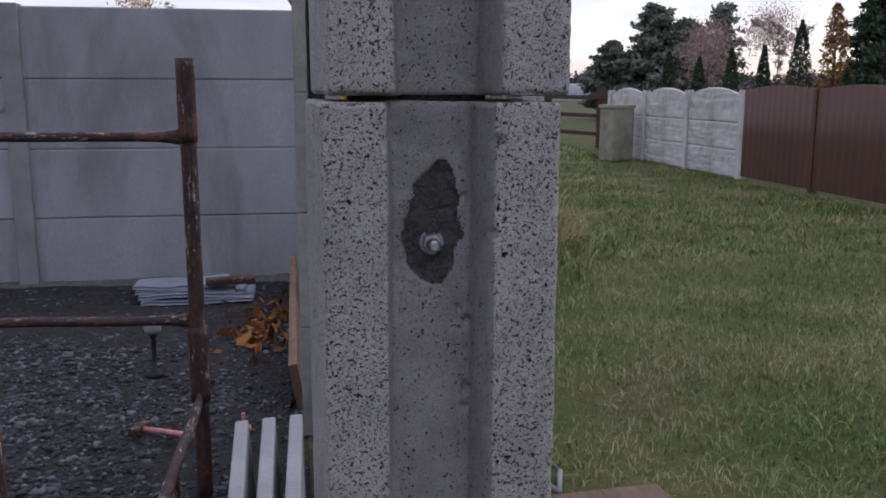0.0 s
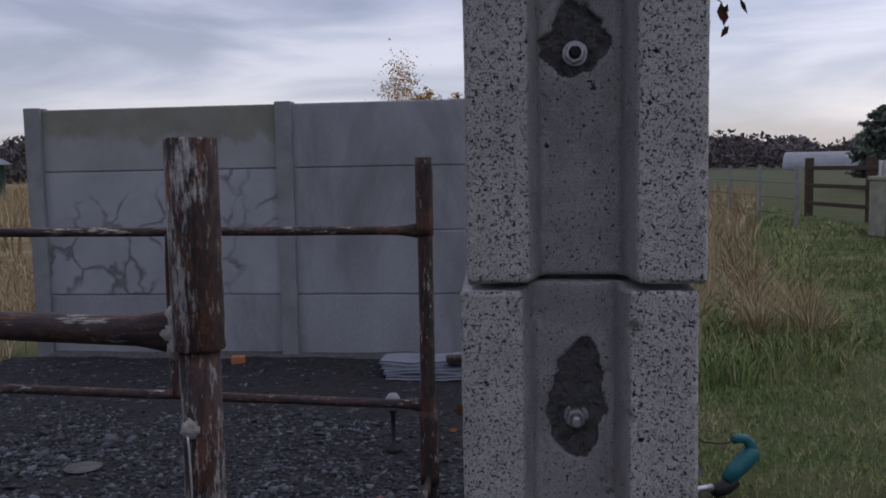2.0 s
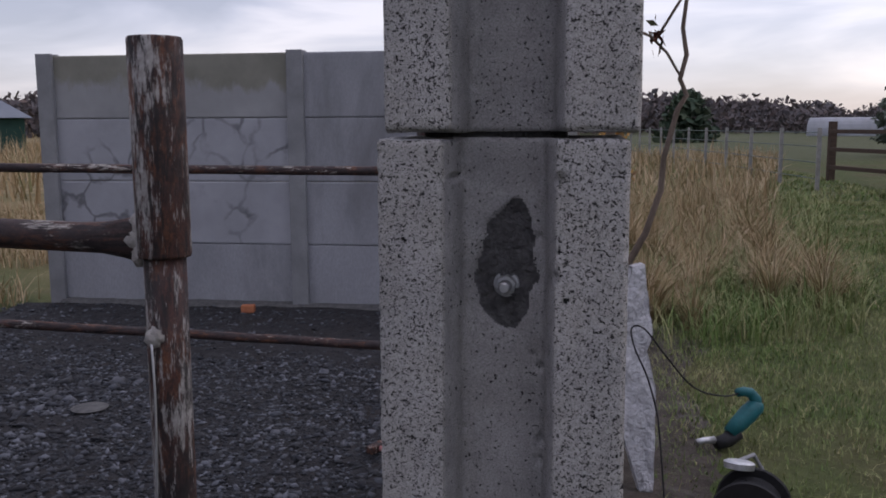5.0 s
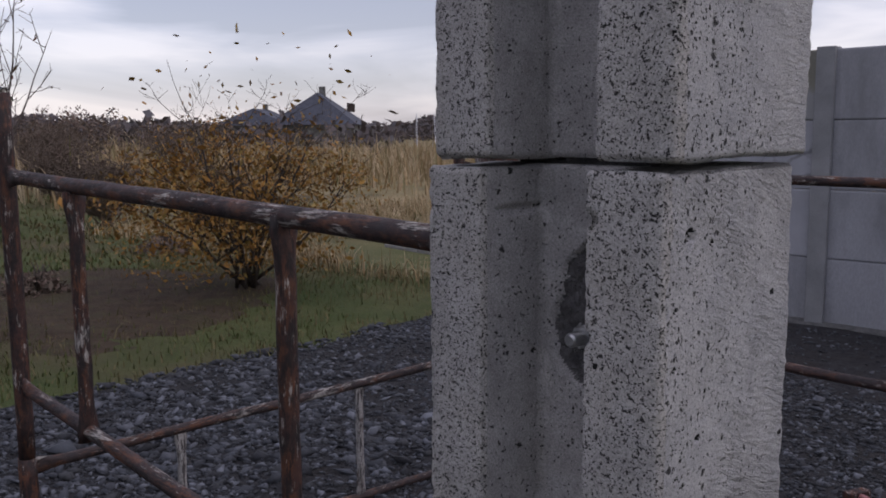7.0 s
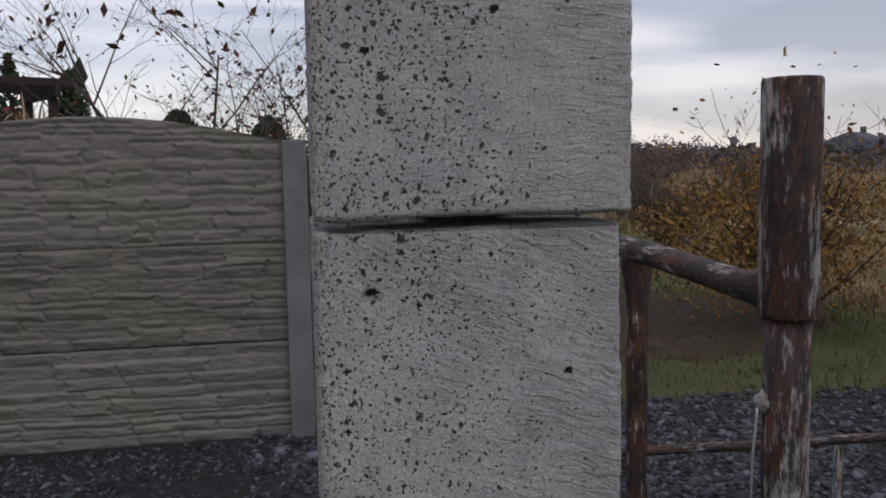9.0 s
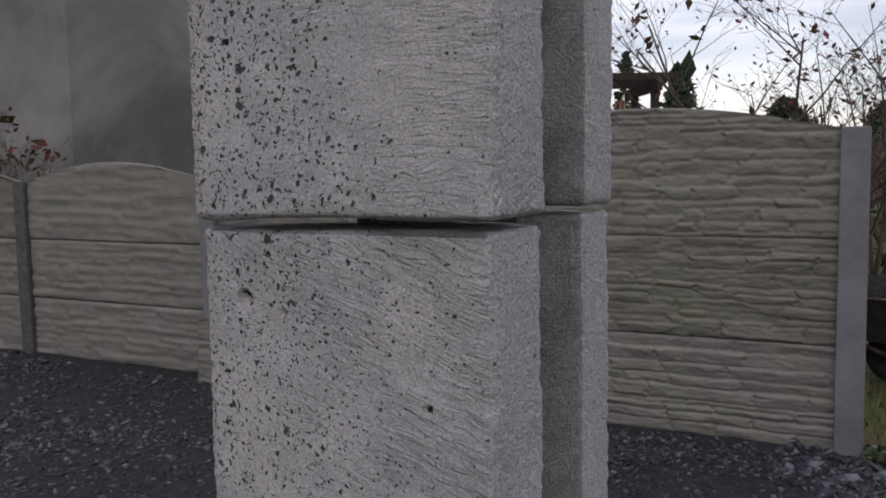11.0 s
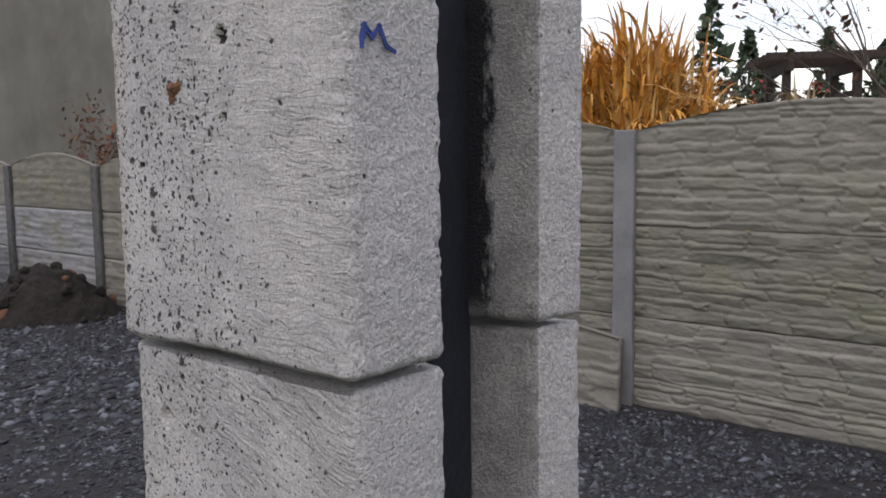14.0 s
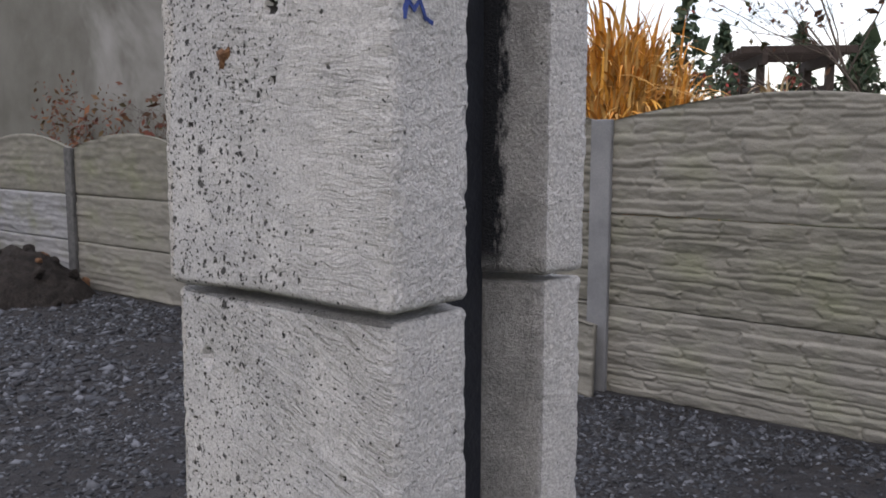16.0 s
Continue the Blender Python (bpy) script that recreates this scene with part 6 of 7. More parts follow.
# garden beyond the gravel
bush = branch_tree("shrub", (-6.35, 4.8, 0), 2.3, 201, "amber autumn shrub with many stems and thin upper twigs", "shrub", 0.45, 3, None, stems=15, trunk_r=0.02, kids=3)
g = np.random.default_rng(203)
d = g.normal(0, 1, (17000, 3))
d /= np.linalg.norm(d, axis=1)[:, None]
c = d * (g.random((17000, 1)) ** 0.45) * (1 + 0.55 * fbm(d[:, :1] * 3.1 + 7, d[:, 1:2] * 3.1 + d[:, 2:] * 4, 206)) * np.array([1.3, 1.3, 0.66]) + np.array([0, 0, 0.85])
c = c[(fbm(c[:, 0] * 2.5, c[:, 2] * 3 + c[:, 1], 204) > -0.30) & (c[:, 2] > 0.12)]
v, f = joined([leaf_quads(c, 0.020, g), leaf_cloud(110, (0.1, 0, 1.75), (0.6, 0.6, 0.22), 0.030, 205)])
raw("crown", v, f, M["amber"], bush)


def vase_tree(at, fork, limbs, reach, seed, label, leaves):
    """A low-forked fruit tree: thin limbs rising fan-wise, each with fine side twigs and a few withered leaves."""
    g = random.Random(seed)
    root = thing("fruit_tree", at, label, "tree")
    bm = bmesh.new()
    tube(bm, [(0, 0, 0), (0.02, 0.01, fork * 0.6), (0.0, 0.0, fork * 1.5)], [0.055, 0.046, 0.034], 8)
    part("trunk", bm, M["bark"], root, "", True)
    tips = []
    for k in range(limbs):
        bm = bmesh.new()
        a = 2.4 * k + g.uniform(-0.4, 0.4)
        tilt = g.uniform(0.2, 1.0) if k else 0.03
        d = Vector((math.cos(a) * math.sin(tilt), math.sin(a) * math.sin(tilt), math.cos(tilt)))
        p = Vector((0, 0, fork * g.uniform(0.75, 1.45)))
        length = reach * g.uniform(0.75, 1.1) * (1.0 - 0.25 * tilt)
        pts, rad = [p.copy()], [0.021]
        for j in range(8):
            d = (d + Vector((g.gauss(0, 0.05), g.gauss(0, 0.05), 0.07))).normalized()
            p = p + d * length / 8
            pts.append(p.copy())
            rad.append(0.021 * (1 - 0.78 * (j + 1) / 8))
        tube(bm, pts, rad, 6)
        for j in range(7):
            u = g.uniform(0.2, 0.98) * 8
            i = min(int(u), 7)
            q = pts[i].lerp(pts[i + 1], u - i)
            e = (d * 0.8 + Vector((g.gauss(0, 0.6), g.gauss(0, 0.6), g.gauss(0.15, 0.3)))).normalized()
            l = length * g.uniform(0.16, 0.36)
            mid, end = q + e * l * 0.5, q + e * l + Vector((0, 0, 0.10 * l))
            tube(bm, [q, mid, end], [0.008, 0.0065, 0.0045], 4)
            tips += [mid, end]
            for _ in range(3):
                w = mid.lerp(end, g.random())
                f = (e + Vector((g.gauss(0, 0.7), g.gauss(0, 0.7), g.gauss(0.1, 0.4)))).normalized()
                tube(bm, [w, w + f * l * g.uniform(0.25, 0.5)], [0.005, 0.0038], 3)
        part("limb", bm, M["bark"], root, "", True)
    gg = np.random.default_rng(seed)
    t = np.array([tuple(q) for q in tips])
    v, f = leaf_quads(t[gg.integers(0, len(t), leaves)] + gg.normal(0, 0.03, (leaves, 3)), 0.055, gg, 1.6)
    raw("foliage", v, f, M["withered"], root)


vase_tree((-13.9, 5.5, 0), 0.95, 11, 3.6, 211, "bare low-forked fruit tree with a few withered leaves", 110)
branch_tree("young_tree", (-8.4, -0.3, 0), 4.4, 212, "thin young tree with sparse withered leaves behind the fence", "tree", 0.4, 3, "withered", 620, 0.03, 0.03, stems=5, kids=4)
branch_tree("young_tree", (-9.2, 0.5, 0), 4.0, 213, "thin young tree with sparse withered leaves behind the fence", "tree", 0.4, 3, "withered", 480, 0.03, 0.026, stems=4, kids=4)
branch_tree("fruit_tree", (-25, 9.0, 0), 4.6, 214, "bare grey tree in the garden", "tree", 0.45, 4, None, trunk_r=0.06, kids=4, thick=5)
branch_tree("fruit_tree", (-12.5, 0.6, 0), 1.5, 215, "low bare shrub with reddish twigs", "shrub", 0.5, 3, "withered", 120, 0.04, 0.02, stems=5)
clump("red_shrub", (-11.4, 3.75, 0), (0.33, 0.33, 0.5), 2400, 0.026, "red_leaf", 221, "small shrub with bright red leaves", "shrub", 6, 0.5)
clump("leafy_plant", (-5.3, 1.55, 0), (0.36, 0.46, 0.20), 1500, 0.026, "green_leaf", 222, "low green leafy perennial at the gravel edge", "plant", 8, 0.3)
clump("leafy_plant", (-5.75, 1.5, 0), (0.42, 0.4, 0.34), 1600, 0.020, "shrub", 223, "withered brown perennial at the gravel edge", "plant", 14, 0.35)
for k, (x, y, s) in enumerate([(-8.9, 2.7, 0.35), (-9.6, 1.6, 0.3), (-7.6, 3.4, 0.3), (-10.4, 2.4, 0.28), (-12.0, 4.6, 0.4), (-13.2, 2.4, 0.4), (-9.2, 5.6, 0.35), (-15.5, 3.6, 0.5)]):
    clump("low_plant", (x, y, 0), (s, s, s * 0.55), 800, 0.024, "shrub" if k % 4 else "green_leaf", 230 + k, "withered low garden plant in the grass", "plant", 8, s)
for k, (x, y, h) in enumerate([(-23.5, 2.2, 2.0), (-22.5, 4.6, 1.7), (-25, 6.3, 2.2), (-22, -0.2, 1.9), (-19, 0.9, 1.5), (-21, 9.4, 1.5), (-17.5, 8.2, 1.2), (-27, 12, 1.7), (-23, 14, 1.5), (-28, 3.6, 2.4), (-12.6, 6.6, 1.0)]):
    branch_tree("shrub", (x, y, 0), h * 1.35, 240 + k, "bare reddish-brown shrub thicket", "shrub", 0.4, 3, "shrub", 650, 0.028, 0.014, bark="twig", stems=22, kids=4, thick=3.4, fork=0.05)
for k, (x, y, h) in enumerate([(-20.5, 3.1, 2.6), (-24, 7.9, 3.0), (-18.5, 2.2, 2.3)]):
    branch_tree("young_tree", (x, y, 0), h * 1.3, 255 + k, "thin bare young tree in the garden", "tree", 0.4, 3, None, trunk_r=0.03, kids=4, thick=4)
for k, (x, y, w, h) in enumerate([(-44, 7.6, 1.5, 2.3), (-46, 10.6, 1.7, 2.7), (-43.5, 13.2, 1.5, 2.1), (-45, 16.0, 1.9, 2.5), (-44, 19.2, 1.7, 2.2), (-46, 22.4, 2.0, 2.6), (-44, 25.8, 1.8, 2.0), (-45, 29.2, 2.0, 2.3)]):
    clump("shrub", (x, y, 0), (w * 0.8, w * 1.2, h), 1900, 0.085, "shrub", 420 + k, "brown leafless hedge shrub behind the garden", "shrub", 10, h)
for k, (x, y, h, w) in enumerate([(-35.1, 5.6, 3.4, 3.6), (-44, 3.5, 4.2, 4.5), (-47, 6.5, 4.0, 5), (-50, 0, 4.4, 5), (-46, 10, 4.0, 4.5), (-42, -4, 4.2, 5)]):
    conifer("conifer", (x, y, 0), h, w, 4500, 260 + k, "dark green conifer at the end of the garden", "needle", 0.6, 0.3, 0.13)
conifer("conifer", (-58.5, 11.6, 0), 6.3, 3.2, 4000, 270, "tall dark conifer beside the house", "needle", 0.9, 0.2, 0.17)
conifer("conifer", (-50, 8.3, 0), 4.9, 1.6, 2000, 271, "thin tall dark conifer by the gardens", "needle", 0.9, 0.3, 0.12)
birchy = branch_tree("birch", (-30, 2.5, 0), 4.6, 272, "small yellow autumn tree", "tree", 0.4, 3, "birch_leaf", 700, 0.14, 0.05, thick=3)
path = thing("paving_strip", (-6.6, 7.7, 0), "flat pale concrete strip lying in the grass", "slab", turn=171)
for k in range(3):
    bm = bmesh.new()
    box(bm, (-1.0 + 0.68 * k, -0.13, -0.03), (-0.34 + 0.68 * k, 0.13, 0.022 + 0.006 * (k % 2)), 0.01)
    part("slab", bm, M["post_far"], path)

clump("weed_tuft", (-4.02, 0.82, 0.0), (0.20, 0.22, 0.07), 900, 0.016, "green_leaf", 236, "low green moss and weeds at the foot of the fence", "weeds")
# wheelbarrow full of dark rubble
barrow = thing("wheelbarrow", (-5.74, 0.66, 0), "scratched wheelbarrow heaped with dark rubble", "wheelbarrow", turn=75)
bm = bmesh.new()
lo = [(-0.30, -0.17, 0.30), (0.14, -0.15, 0.27), (0.14, 0.15, 0.27), (-0.30, 0.17, 0.30)]
hi = [(-0.45, -0.30, 0.56), (0.45, -0.27, 0.57), (0.45, 0.27, 0.57), (-0.45, 0.30, 0.56)]
a, b = [bm.verts.new(p) for p in lo], [bm.verts.new(p) for p in hi]
bm.faces.new(a[::-1])
for k in range(4):
    bm.faces.new((a[k], a[(k + 1) % 4], b[(k + 1) % 4], b[k]))
bmesh.ops.solidify(bm, geom=bm.faces[:], thickness=0.008)
tray = part("tray", bm, M["barrow"], barrow)
bm = bmesh.new()
tube(bm, [Vector(p) for p in hi] + [Vector(hi[0])], 0.012, 8)
part("rim", bm, M["rust_dark"], barrow, "", True)
n = 24
X, Yy = np.meshgrid(np.linspace(-0.42, 0.42, n), np.linspace(-0.27, 0.27, n), indexing="ij")
Zz = 0.53 + 0.15 * np.clip(1 - (X / 0.45) ** 2 - (Yy / 0.3) ** 2, 0, 1) + 0.03 * fbm(X * 14, Yy * 14, 281)
i = np.arange(n * n).reshape(n, n)
raw("rubble", np.stack([X, Yy, Zz], -1).reshape(-1, 3), np.stack([i[:-1, :-1], i[1:, :-1], i[1:, 1:], i[:-1, 1:]], -1).reshape(-1, 4), M["heap"], barrow, "heap of dark rubble")
bm = bmesh.new()
lathe(bm, [(0.10, -0.035), (0.15, -0.04), (0.17, 0), (0.15, 0.04), (0.10, 0.035)], 22, Matrix.Translation((0.08, 0, 0.17)) @ Matrix.Rotation(radians(90), 4, "X"))
part("wheel", bm, M["rubber"], barrow, "black rubber wheel", True)
bm = bmesh.new()
for s in (-1, 1):
    tube(bm, [(0.10, 0.07 * s, 0.17), (-0.1, 0.16 * s, 0.27), (-0.5, 0.26 * s, 0.42), (-0.85, 0.28 * s, 0.50)], 0.014, 8)
    tube(bm, [(-0.3, 0.2 * s, 0.34), (-0.42, 0.24 * s, 0.0)], 0.013, 8)
part("frame", bm, M["rust_dark"], barrow, "", True)

# orange reed grass behind the ledgestone fence: upright culms with ribbon leaves that arch over
def reed_clump(at, radius, top, culms, leaves, mat, seed, label):
    g = np.random.default_rng(seed)
    root = thing("ornamental_grass", at, label, "grass clump", "reed clumps")
    rad = radius * np.sqrt(g.random(culms))
    ang = g.uniform(0, 2 * math.pi, culms)
    reach = top * (1 - 0.30 * (rad / radius) ** 2) * g.uniform(0.70, 0.93, culms)
    lean = 0.30 * rad
    k = g.integers(0, culms, leaves)
    u0 = g.uniform(0.45, 1.0, leaves)
    bx = (rad[k] * 0.7 + lean[k] * u0 * u0) * np.cos(ang[k])
    by = (rad[k] * 0.7 + lean[k] * u0 * u0) * np.sin(ang[k])
    bz = reach[k] * u0
    a = ang[k] + g.normal(0, 0.9, leaves)
    length = top * g.uniform(0.18, 0.36, leaves)
    bend = np.clip(g.normal(0.42, 0.24, leaves), 0.08, 1.0)
    w = 0.0125 * g.uniform(0.6, 1.3, leaves)
    segs, rows = 7, []
    for q in range(segs + 1):
        u = q / segs
        out = length * bend * (0.18 * u + 0.62 * u * u)
        z = bz + length * (u - (0.15 + 0.85 * bend) * 0.9 * u ** 2.4)
        half = w * min(1.0, 0.4 + 2.4 * u) * (1 - u ** 3) + 0.0008
        for side in (-1, 1):
            rows.append(np.stack([bx + np.cos(a) * out - np.sin(a) * half * side, by + np.sin(a) * out + np.cos(a) * half * side, z + 0.25 * half * side], -1))
    v = np.stack(rows, 1).reshape(-1, 3)
    quad = np.array([(2 * q, 2 * q + 1, 2 * q + 3, 2 * q + 2) for q in range(segs)])
    f = (quad[None] + 2 * (segs + 1) * np.arange(leaves)[:, None, None]).reshape(-1, 4)
    raw("foliage", v, f, M[mat], root, smooth=True)
    stalk = []
    for q in range(5):
        u = q / 4
        r0 = 0.006 * (1 - 0.6 * u)
        for t in (0, 2.1, 4.2):
            stalk.append(np.stack([(rad * 0.7 + lean * u * u) * np.cos(ang) + r0 * math.cos(t), (rad * 0.7 + lean * u * u) * np.sin(ang) + r0 * math.sin(t), reach * u], -1))
    v = np.stack(stalk, 1).reshape(-1, 3)
    quad = np.array([(3 * q + t, 3 * q + (t + 1) % 3, 3 * q + 3 + (t + 1) % 3, 3 * q + 3 + t) for q in range(4) for t in range(3)])
    raw("culm", v, (quad[None] + 15 * np.arange(culms)[:, None, None]).reshape(-1, 4), M["straw"], root)


reed_clump((-5.85, -2.36, 0), 0.68, 2.36, 330, 9000, "reed", 290, "tall arching clump of orange autumn ornamental grass")
reed_clump((-5.95, -3.2, 0), 0.42, 2.05, 120, 2800, "reed", 291, "tall arching clump of orange autumn ornamental grass")
reed_clump((-6.5, -1.35, 0), 0.28, 1.95, 40, 420, "straw", 292, "pale dry ornamental grass tuft")

pergola = thing("pergola", (-16.9, -4.4, 0), "dark wooden pergola in the next garden", "pergola", turn=30)
for x in (-0.75, 0.75):
    for y in (-0.6, 0.6):
        bm = bmesh.new()
        box(bm, (x - 0.07, y - 0.07, 0), (x + 0.07, y + 0.07, 2.85), 0.01)
        part("post", bm, M["dark_wood"], pergola)
for y in (-0.6, 0.6):
    bm = bmesh.new()
    box(bm, (-1.1, y - 0.05, 2.78), (1.1, y + 0.05, 2.98), 0.01)
    part("beam", bm, M["dark_wood"], pergola)
    bm = bmesh.new()
    box(bm, (-0.8, y - 0.04, 2.35), (0.8, y + 0.04, 2.45), 0.01)
    part("rail", bm, M["dark_wood"], pergola)
for k in range(6):
    bm = bmesh.new()
    box(bm, (-0.95 + 0.38 * k - 0.03, -1.0, 2.982), (-0.95 + 0.38 * k + 0.03, 1.0, 3.12), 0.01)
    part("rafter", bm, M["dark_wood"], pergola)
for k, (x, y, h, w) in enumerate([(-27.3, -10.7, 6.6, 2.4), (-29.6, -10.3, 5.4, 2.4), (-31.4, -8.3, 5.4, 2.2), (-28.9, -5.9, 4.6, 2.4), (-33, -6.5, 5.0, 2.6), (-26, -8.5, 3.9, 2.5)]):
    conifer("conifer", (x, y, 0), h, w, 900, 300 + k, "dark conifer in the next garden", "needle", 0.8, 0.35, 0.16)
branch_tree("young_tree", (-19.5, -5.8, 0), 3.7, 310, "small bush with reddish leaves", "tree", 0.4, 3, "red_leaf", 300, 0.06, 0.03, stems=3, thick=2)
pine((-11.3, -7.3, 0), 4.3, 2.2, 311, "young green pine behind the fence", "pine_needle", 30, 70, 0.06)
branch_tree("young_tree", (-7.0, -9.4, 0), 2.6, 312, "creeping shrub with red withered leaves", "shrub", 0.4, 3, "withered", 240, 0.06, 0.02, stems=6)

# ---------------------------------------------------------------- the plastered house, car and heap
house = thing("house", (-8.5, -17, 0), "grey-plastered house with damp patches and a brown window", "house")
win_a, win_b, sill, head = -0.25, 2.85, 4.65, 6.0
for y0, y1, z0, z1 in ((-7.3, win_a, 0, 7.0), (win_b, 7.0, 0, 7.0), (win_a, win_b, 0, sill), (win_a, win_b, head, 7.0)):
    bm = bmesh.new()
    box(bm, (-6, y0, z0), (0, y1, z1))
    part("wall", bm, M["plaster"], house)
bm = bmesh.new()
for a, b in ((win_a, win_a + 0.09), (win_b - 0.09, win_b), (1.2, 1.32)):
    box(bm, (-0.09, a, sill), (-0.02, b, head), 0.008)
box(bm, (-0.085, win_a, sill), (0.05, win_b, sill + 0.1), 0.008)
box(bm, (-0.09, win_a, head - 0.09), (-0.02, win_b, head), 0.008)
frame_ = part("window_frame", bm, M["wood_frame"], house, "red-brown wooden window frame")
for a, b in ((win_a + 0.09, 1.2), (1.32, win_b - 0.09)):
    bm = bmesh.new()
    box(bm, (-0.06, a, sill + 0.1), (-0.05, b, head - 0.09))
    part("pane", bm, M["glass"] if a < 1 else M["curtain"], house)
bm = bmesh.new()
vs = [bm.verts.new(p) for p in ((0.5, -7.8, 6.9), (0.5, 7.5, 6.9), (-3, 7.5, 9.4), (-3, -7.8, 9.4), (-6.5, 7.5, 6.9), (-6.5, -7.8, 6.9))]
bm.faces.new((vs[0], vs[1], vs[2], vs[3]))
bm.faces.new((vs[3], vs[2], vs[4], vs[5]))
bm.faces.new((vs[1], vs[4], vs[2]))
bm.faces.new((vs[0], vs[3], vs[5]))
bmesh.ops.solidify(bm, geom=bm.faces[:], thickness=0.12)
part("roof", bm, M["roof_red"], house)
annex = thing("shed", (-8.7, -28.0, 0), "pale outbuilding beside the plastered house", "shed")
bm = bmesh.new()
box(bm, (-5, -3.6, 0), (0.0, 3.4, 4.6), 0.02)
part("wall", bm, M["white_wall"], annex)
bm = bmesh.new()
box(bm, (-5.3, -3.8, 4.6), (0.4, 3.6, 4.85), 0.02)
part("roof", bm, M["roof_red"], annex)
clump("creeper", (-8.25, -14.4, 0.0), (0.2, 2.1, 2.3), 1500, 0.045, "creeper", 320, "withered reddish creeper on the plaster", "creeper", 9, 1.6)

car = thing("car", (-3.20, -9.60, 0), "parked silver hatchback beside the soil heap", "car", turn=-35)
# x points backwards from the front axle, y across the car
PROFILE = [(-0.72, 0.30), (-0.74, 0.52), (-0.60, 0.66), (-0.2, 0.78), (0.55, 0.88), (1.25, 1.36), (1.9, 1.46), (2.7, 1.42), (3.1, 1.05), (3.25, 0.85), (3.2, 0.35), (2.95, 0.28)]


def car_side(bm, y, inset):
    out_ = []
    for x, z in PROFILE:
        t = max(0, (z - 0.85)) * inset
        out_.append(bm.verts.new((x, y - math.copysign(t, y) * 0.5 - math.copysign(0.08 if x < -0.6 else 0, y), z)))
    return out_


bm = bmesh.new()
ls = [car_side(bm, y, 1.0) for y in (0.0, 0.25, 1.45, 1.7)]
for a, b in zip(ls, ls[1:]):
    for k in range(len(PROFILE) - 1):
        bm.faces.new((a[k], b[k], b[k + 1], a[k + 1]))
bm.faces.new(ls[0])
bm.faces.new(ls[-1][::-1])
bmesh.ops.bevel(bm, geom=bm.edges[:], offset=0.03, segments=2, affect="EDGES")
part("body", bm, M["car_paint"], car, "silver painted body", True)
for x in (0.0, 2.5):
    for y in (-0.02, 1.72):
        bm = bmesh.new()
        s = -1 if y < 1 else 1
        lathe(bm, [(0.20, -0.09), (0.29, -0.10), (0.315, -0.06), (0.315, 0.06), (0.29, 0.10), (0.20, 0.09)], 28, Matrix.Translation((x, y - s * 0.06, 0.315)) @ Matrix.Rotation(radians(90), 4, "X"))
        wheel = part("wheel", bm, M["rubber"], car, "black tyre", True)
        bm = bmesh.new()
        lathe(bm, [(0.20, -0.02), (0.205, 0), (0.17, 0.015), (0.06, 0.03), (0.03, 0.045)], 20, Matrix.Translation((x, y + s * 0.03, 0.315)) @ Matrix.Rotation(radians(-90 * s), 4, "X"))
        part("rim", bm, M["silver"], wheel, "grey alloy rim", True)
        bm = bmesh.new()
        arch = [(x + 0.37 * math.cos(a), y + s * 0.012, 0.315 + 0.37 * math.sin(a)) for a in (math.pi * k / 14 for k in range(15))]
        tube(bm, arch, 0.022, 6)
        part("wheel_arch", bm, M["car_paint"], car, "", True)
for y in (0.02, 1.68):
    bm = bmesh.new()
    box(bm, (0.75, y - 0.012, 0.90), (2.7, y + 0.012, 1.32), 0.01, Matrix.Translation((0, 0.1 if y < 1 else -0.1, 0)) @ Matrix.Rotation(0, 4, "X"))
    part("window", bm, M["glass"], car, "dark side window")
for y in (0.12, 1.58):
    bm = bmesh.new()
    box(bm, (-0.72, y - 0.13, 0.56), (-0.5, y + 0.13, 0.70), 0.03)
    part("headlight", bm, M["silver"], car, "clear headlight")
bm = bmesh.new()
box(bm, (-0.77, 0.2, 0.22), (-0.62, 1.5, 0.42), 0.03)
part("bumper", bm, M["black_plastic"], car, "dark lower bumper")

heap = thing("soil_heap", (-3.45, -7.05, 0), "heap of dark soil with orange lumps against the fence", "soil heap")
n = 44
X, Yy = np.meshgrid(np.linspace(-0.75, 0.75, n), np.linspace(-0.75, 0.75, n), indexing="ij")
rr = np.hypot(X, Yy)
Zz = 0.56 * np.clip(1 - rr / 0.72, 0, 1) ** 0.85 + (0.07 * fbm(X * 5, Yy * 5, 331) + 0.03 * fbm(X * 16, Yy * 16, 332)) * (rr < 0.72) - 0.03
i = np.arange(n * n).reshape(n, n)
raw("soil", np.stack([X, Yy, Zz], -1).reshape(-1, 3), np.stack([i[:-1, :-1], i[1:, :-1], i[1:, 1:], i[:-1, 1:]], -1).reshape(-1, 4), M["heap"], heap, smooth=True)
gh = random.Random(333)
for k in range(26):
    a, q = gh.uniform(0, 6.28), gh.uniform(0.12, 0.72)
    bm = bmesh.new()
    for v in bmesh.ops.create_icosphere(bm, subdivisions=2, radius=gh.uniform(0.025, 0.07))["verts"]:
        v.co *= 1 + 0.45 * noise.noise(v.co * 22 + Vector((k, 0, 0)))
        v.co += Vector((q * math.cos(a), q * math.sin(a), 0.54 * max(0, 1 - q / 0.72) ** 0.85))
    part("clod", bm, M["heap"] if k % 5 else M["leafbit"], heap)
lump = thing("clay_lump", (-3.0, -6.85, 0.10), "orange-brown lump of clay on the soil heap", "clay")
bm = bmesh.new()
for v in bmesh.ops.create_icosphere(bm, subdivisions=3, radius=0.10)["verts"]:
    v.co *= 1 + 0.4 * noise.noise(v.co * 9)
part("lump", bm, M["leafbit"], lump, "", True)
pole = thing("plastic_pipe", (-3.7, -10.0, 0), "turquoise plastic pipe leaning against the fence", "pipe")
bm = bmesh.new()
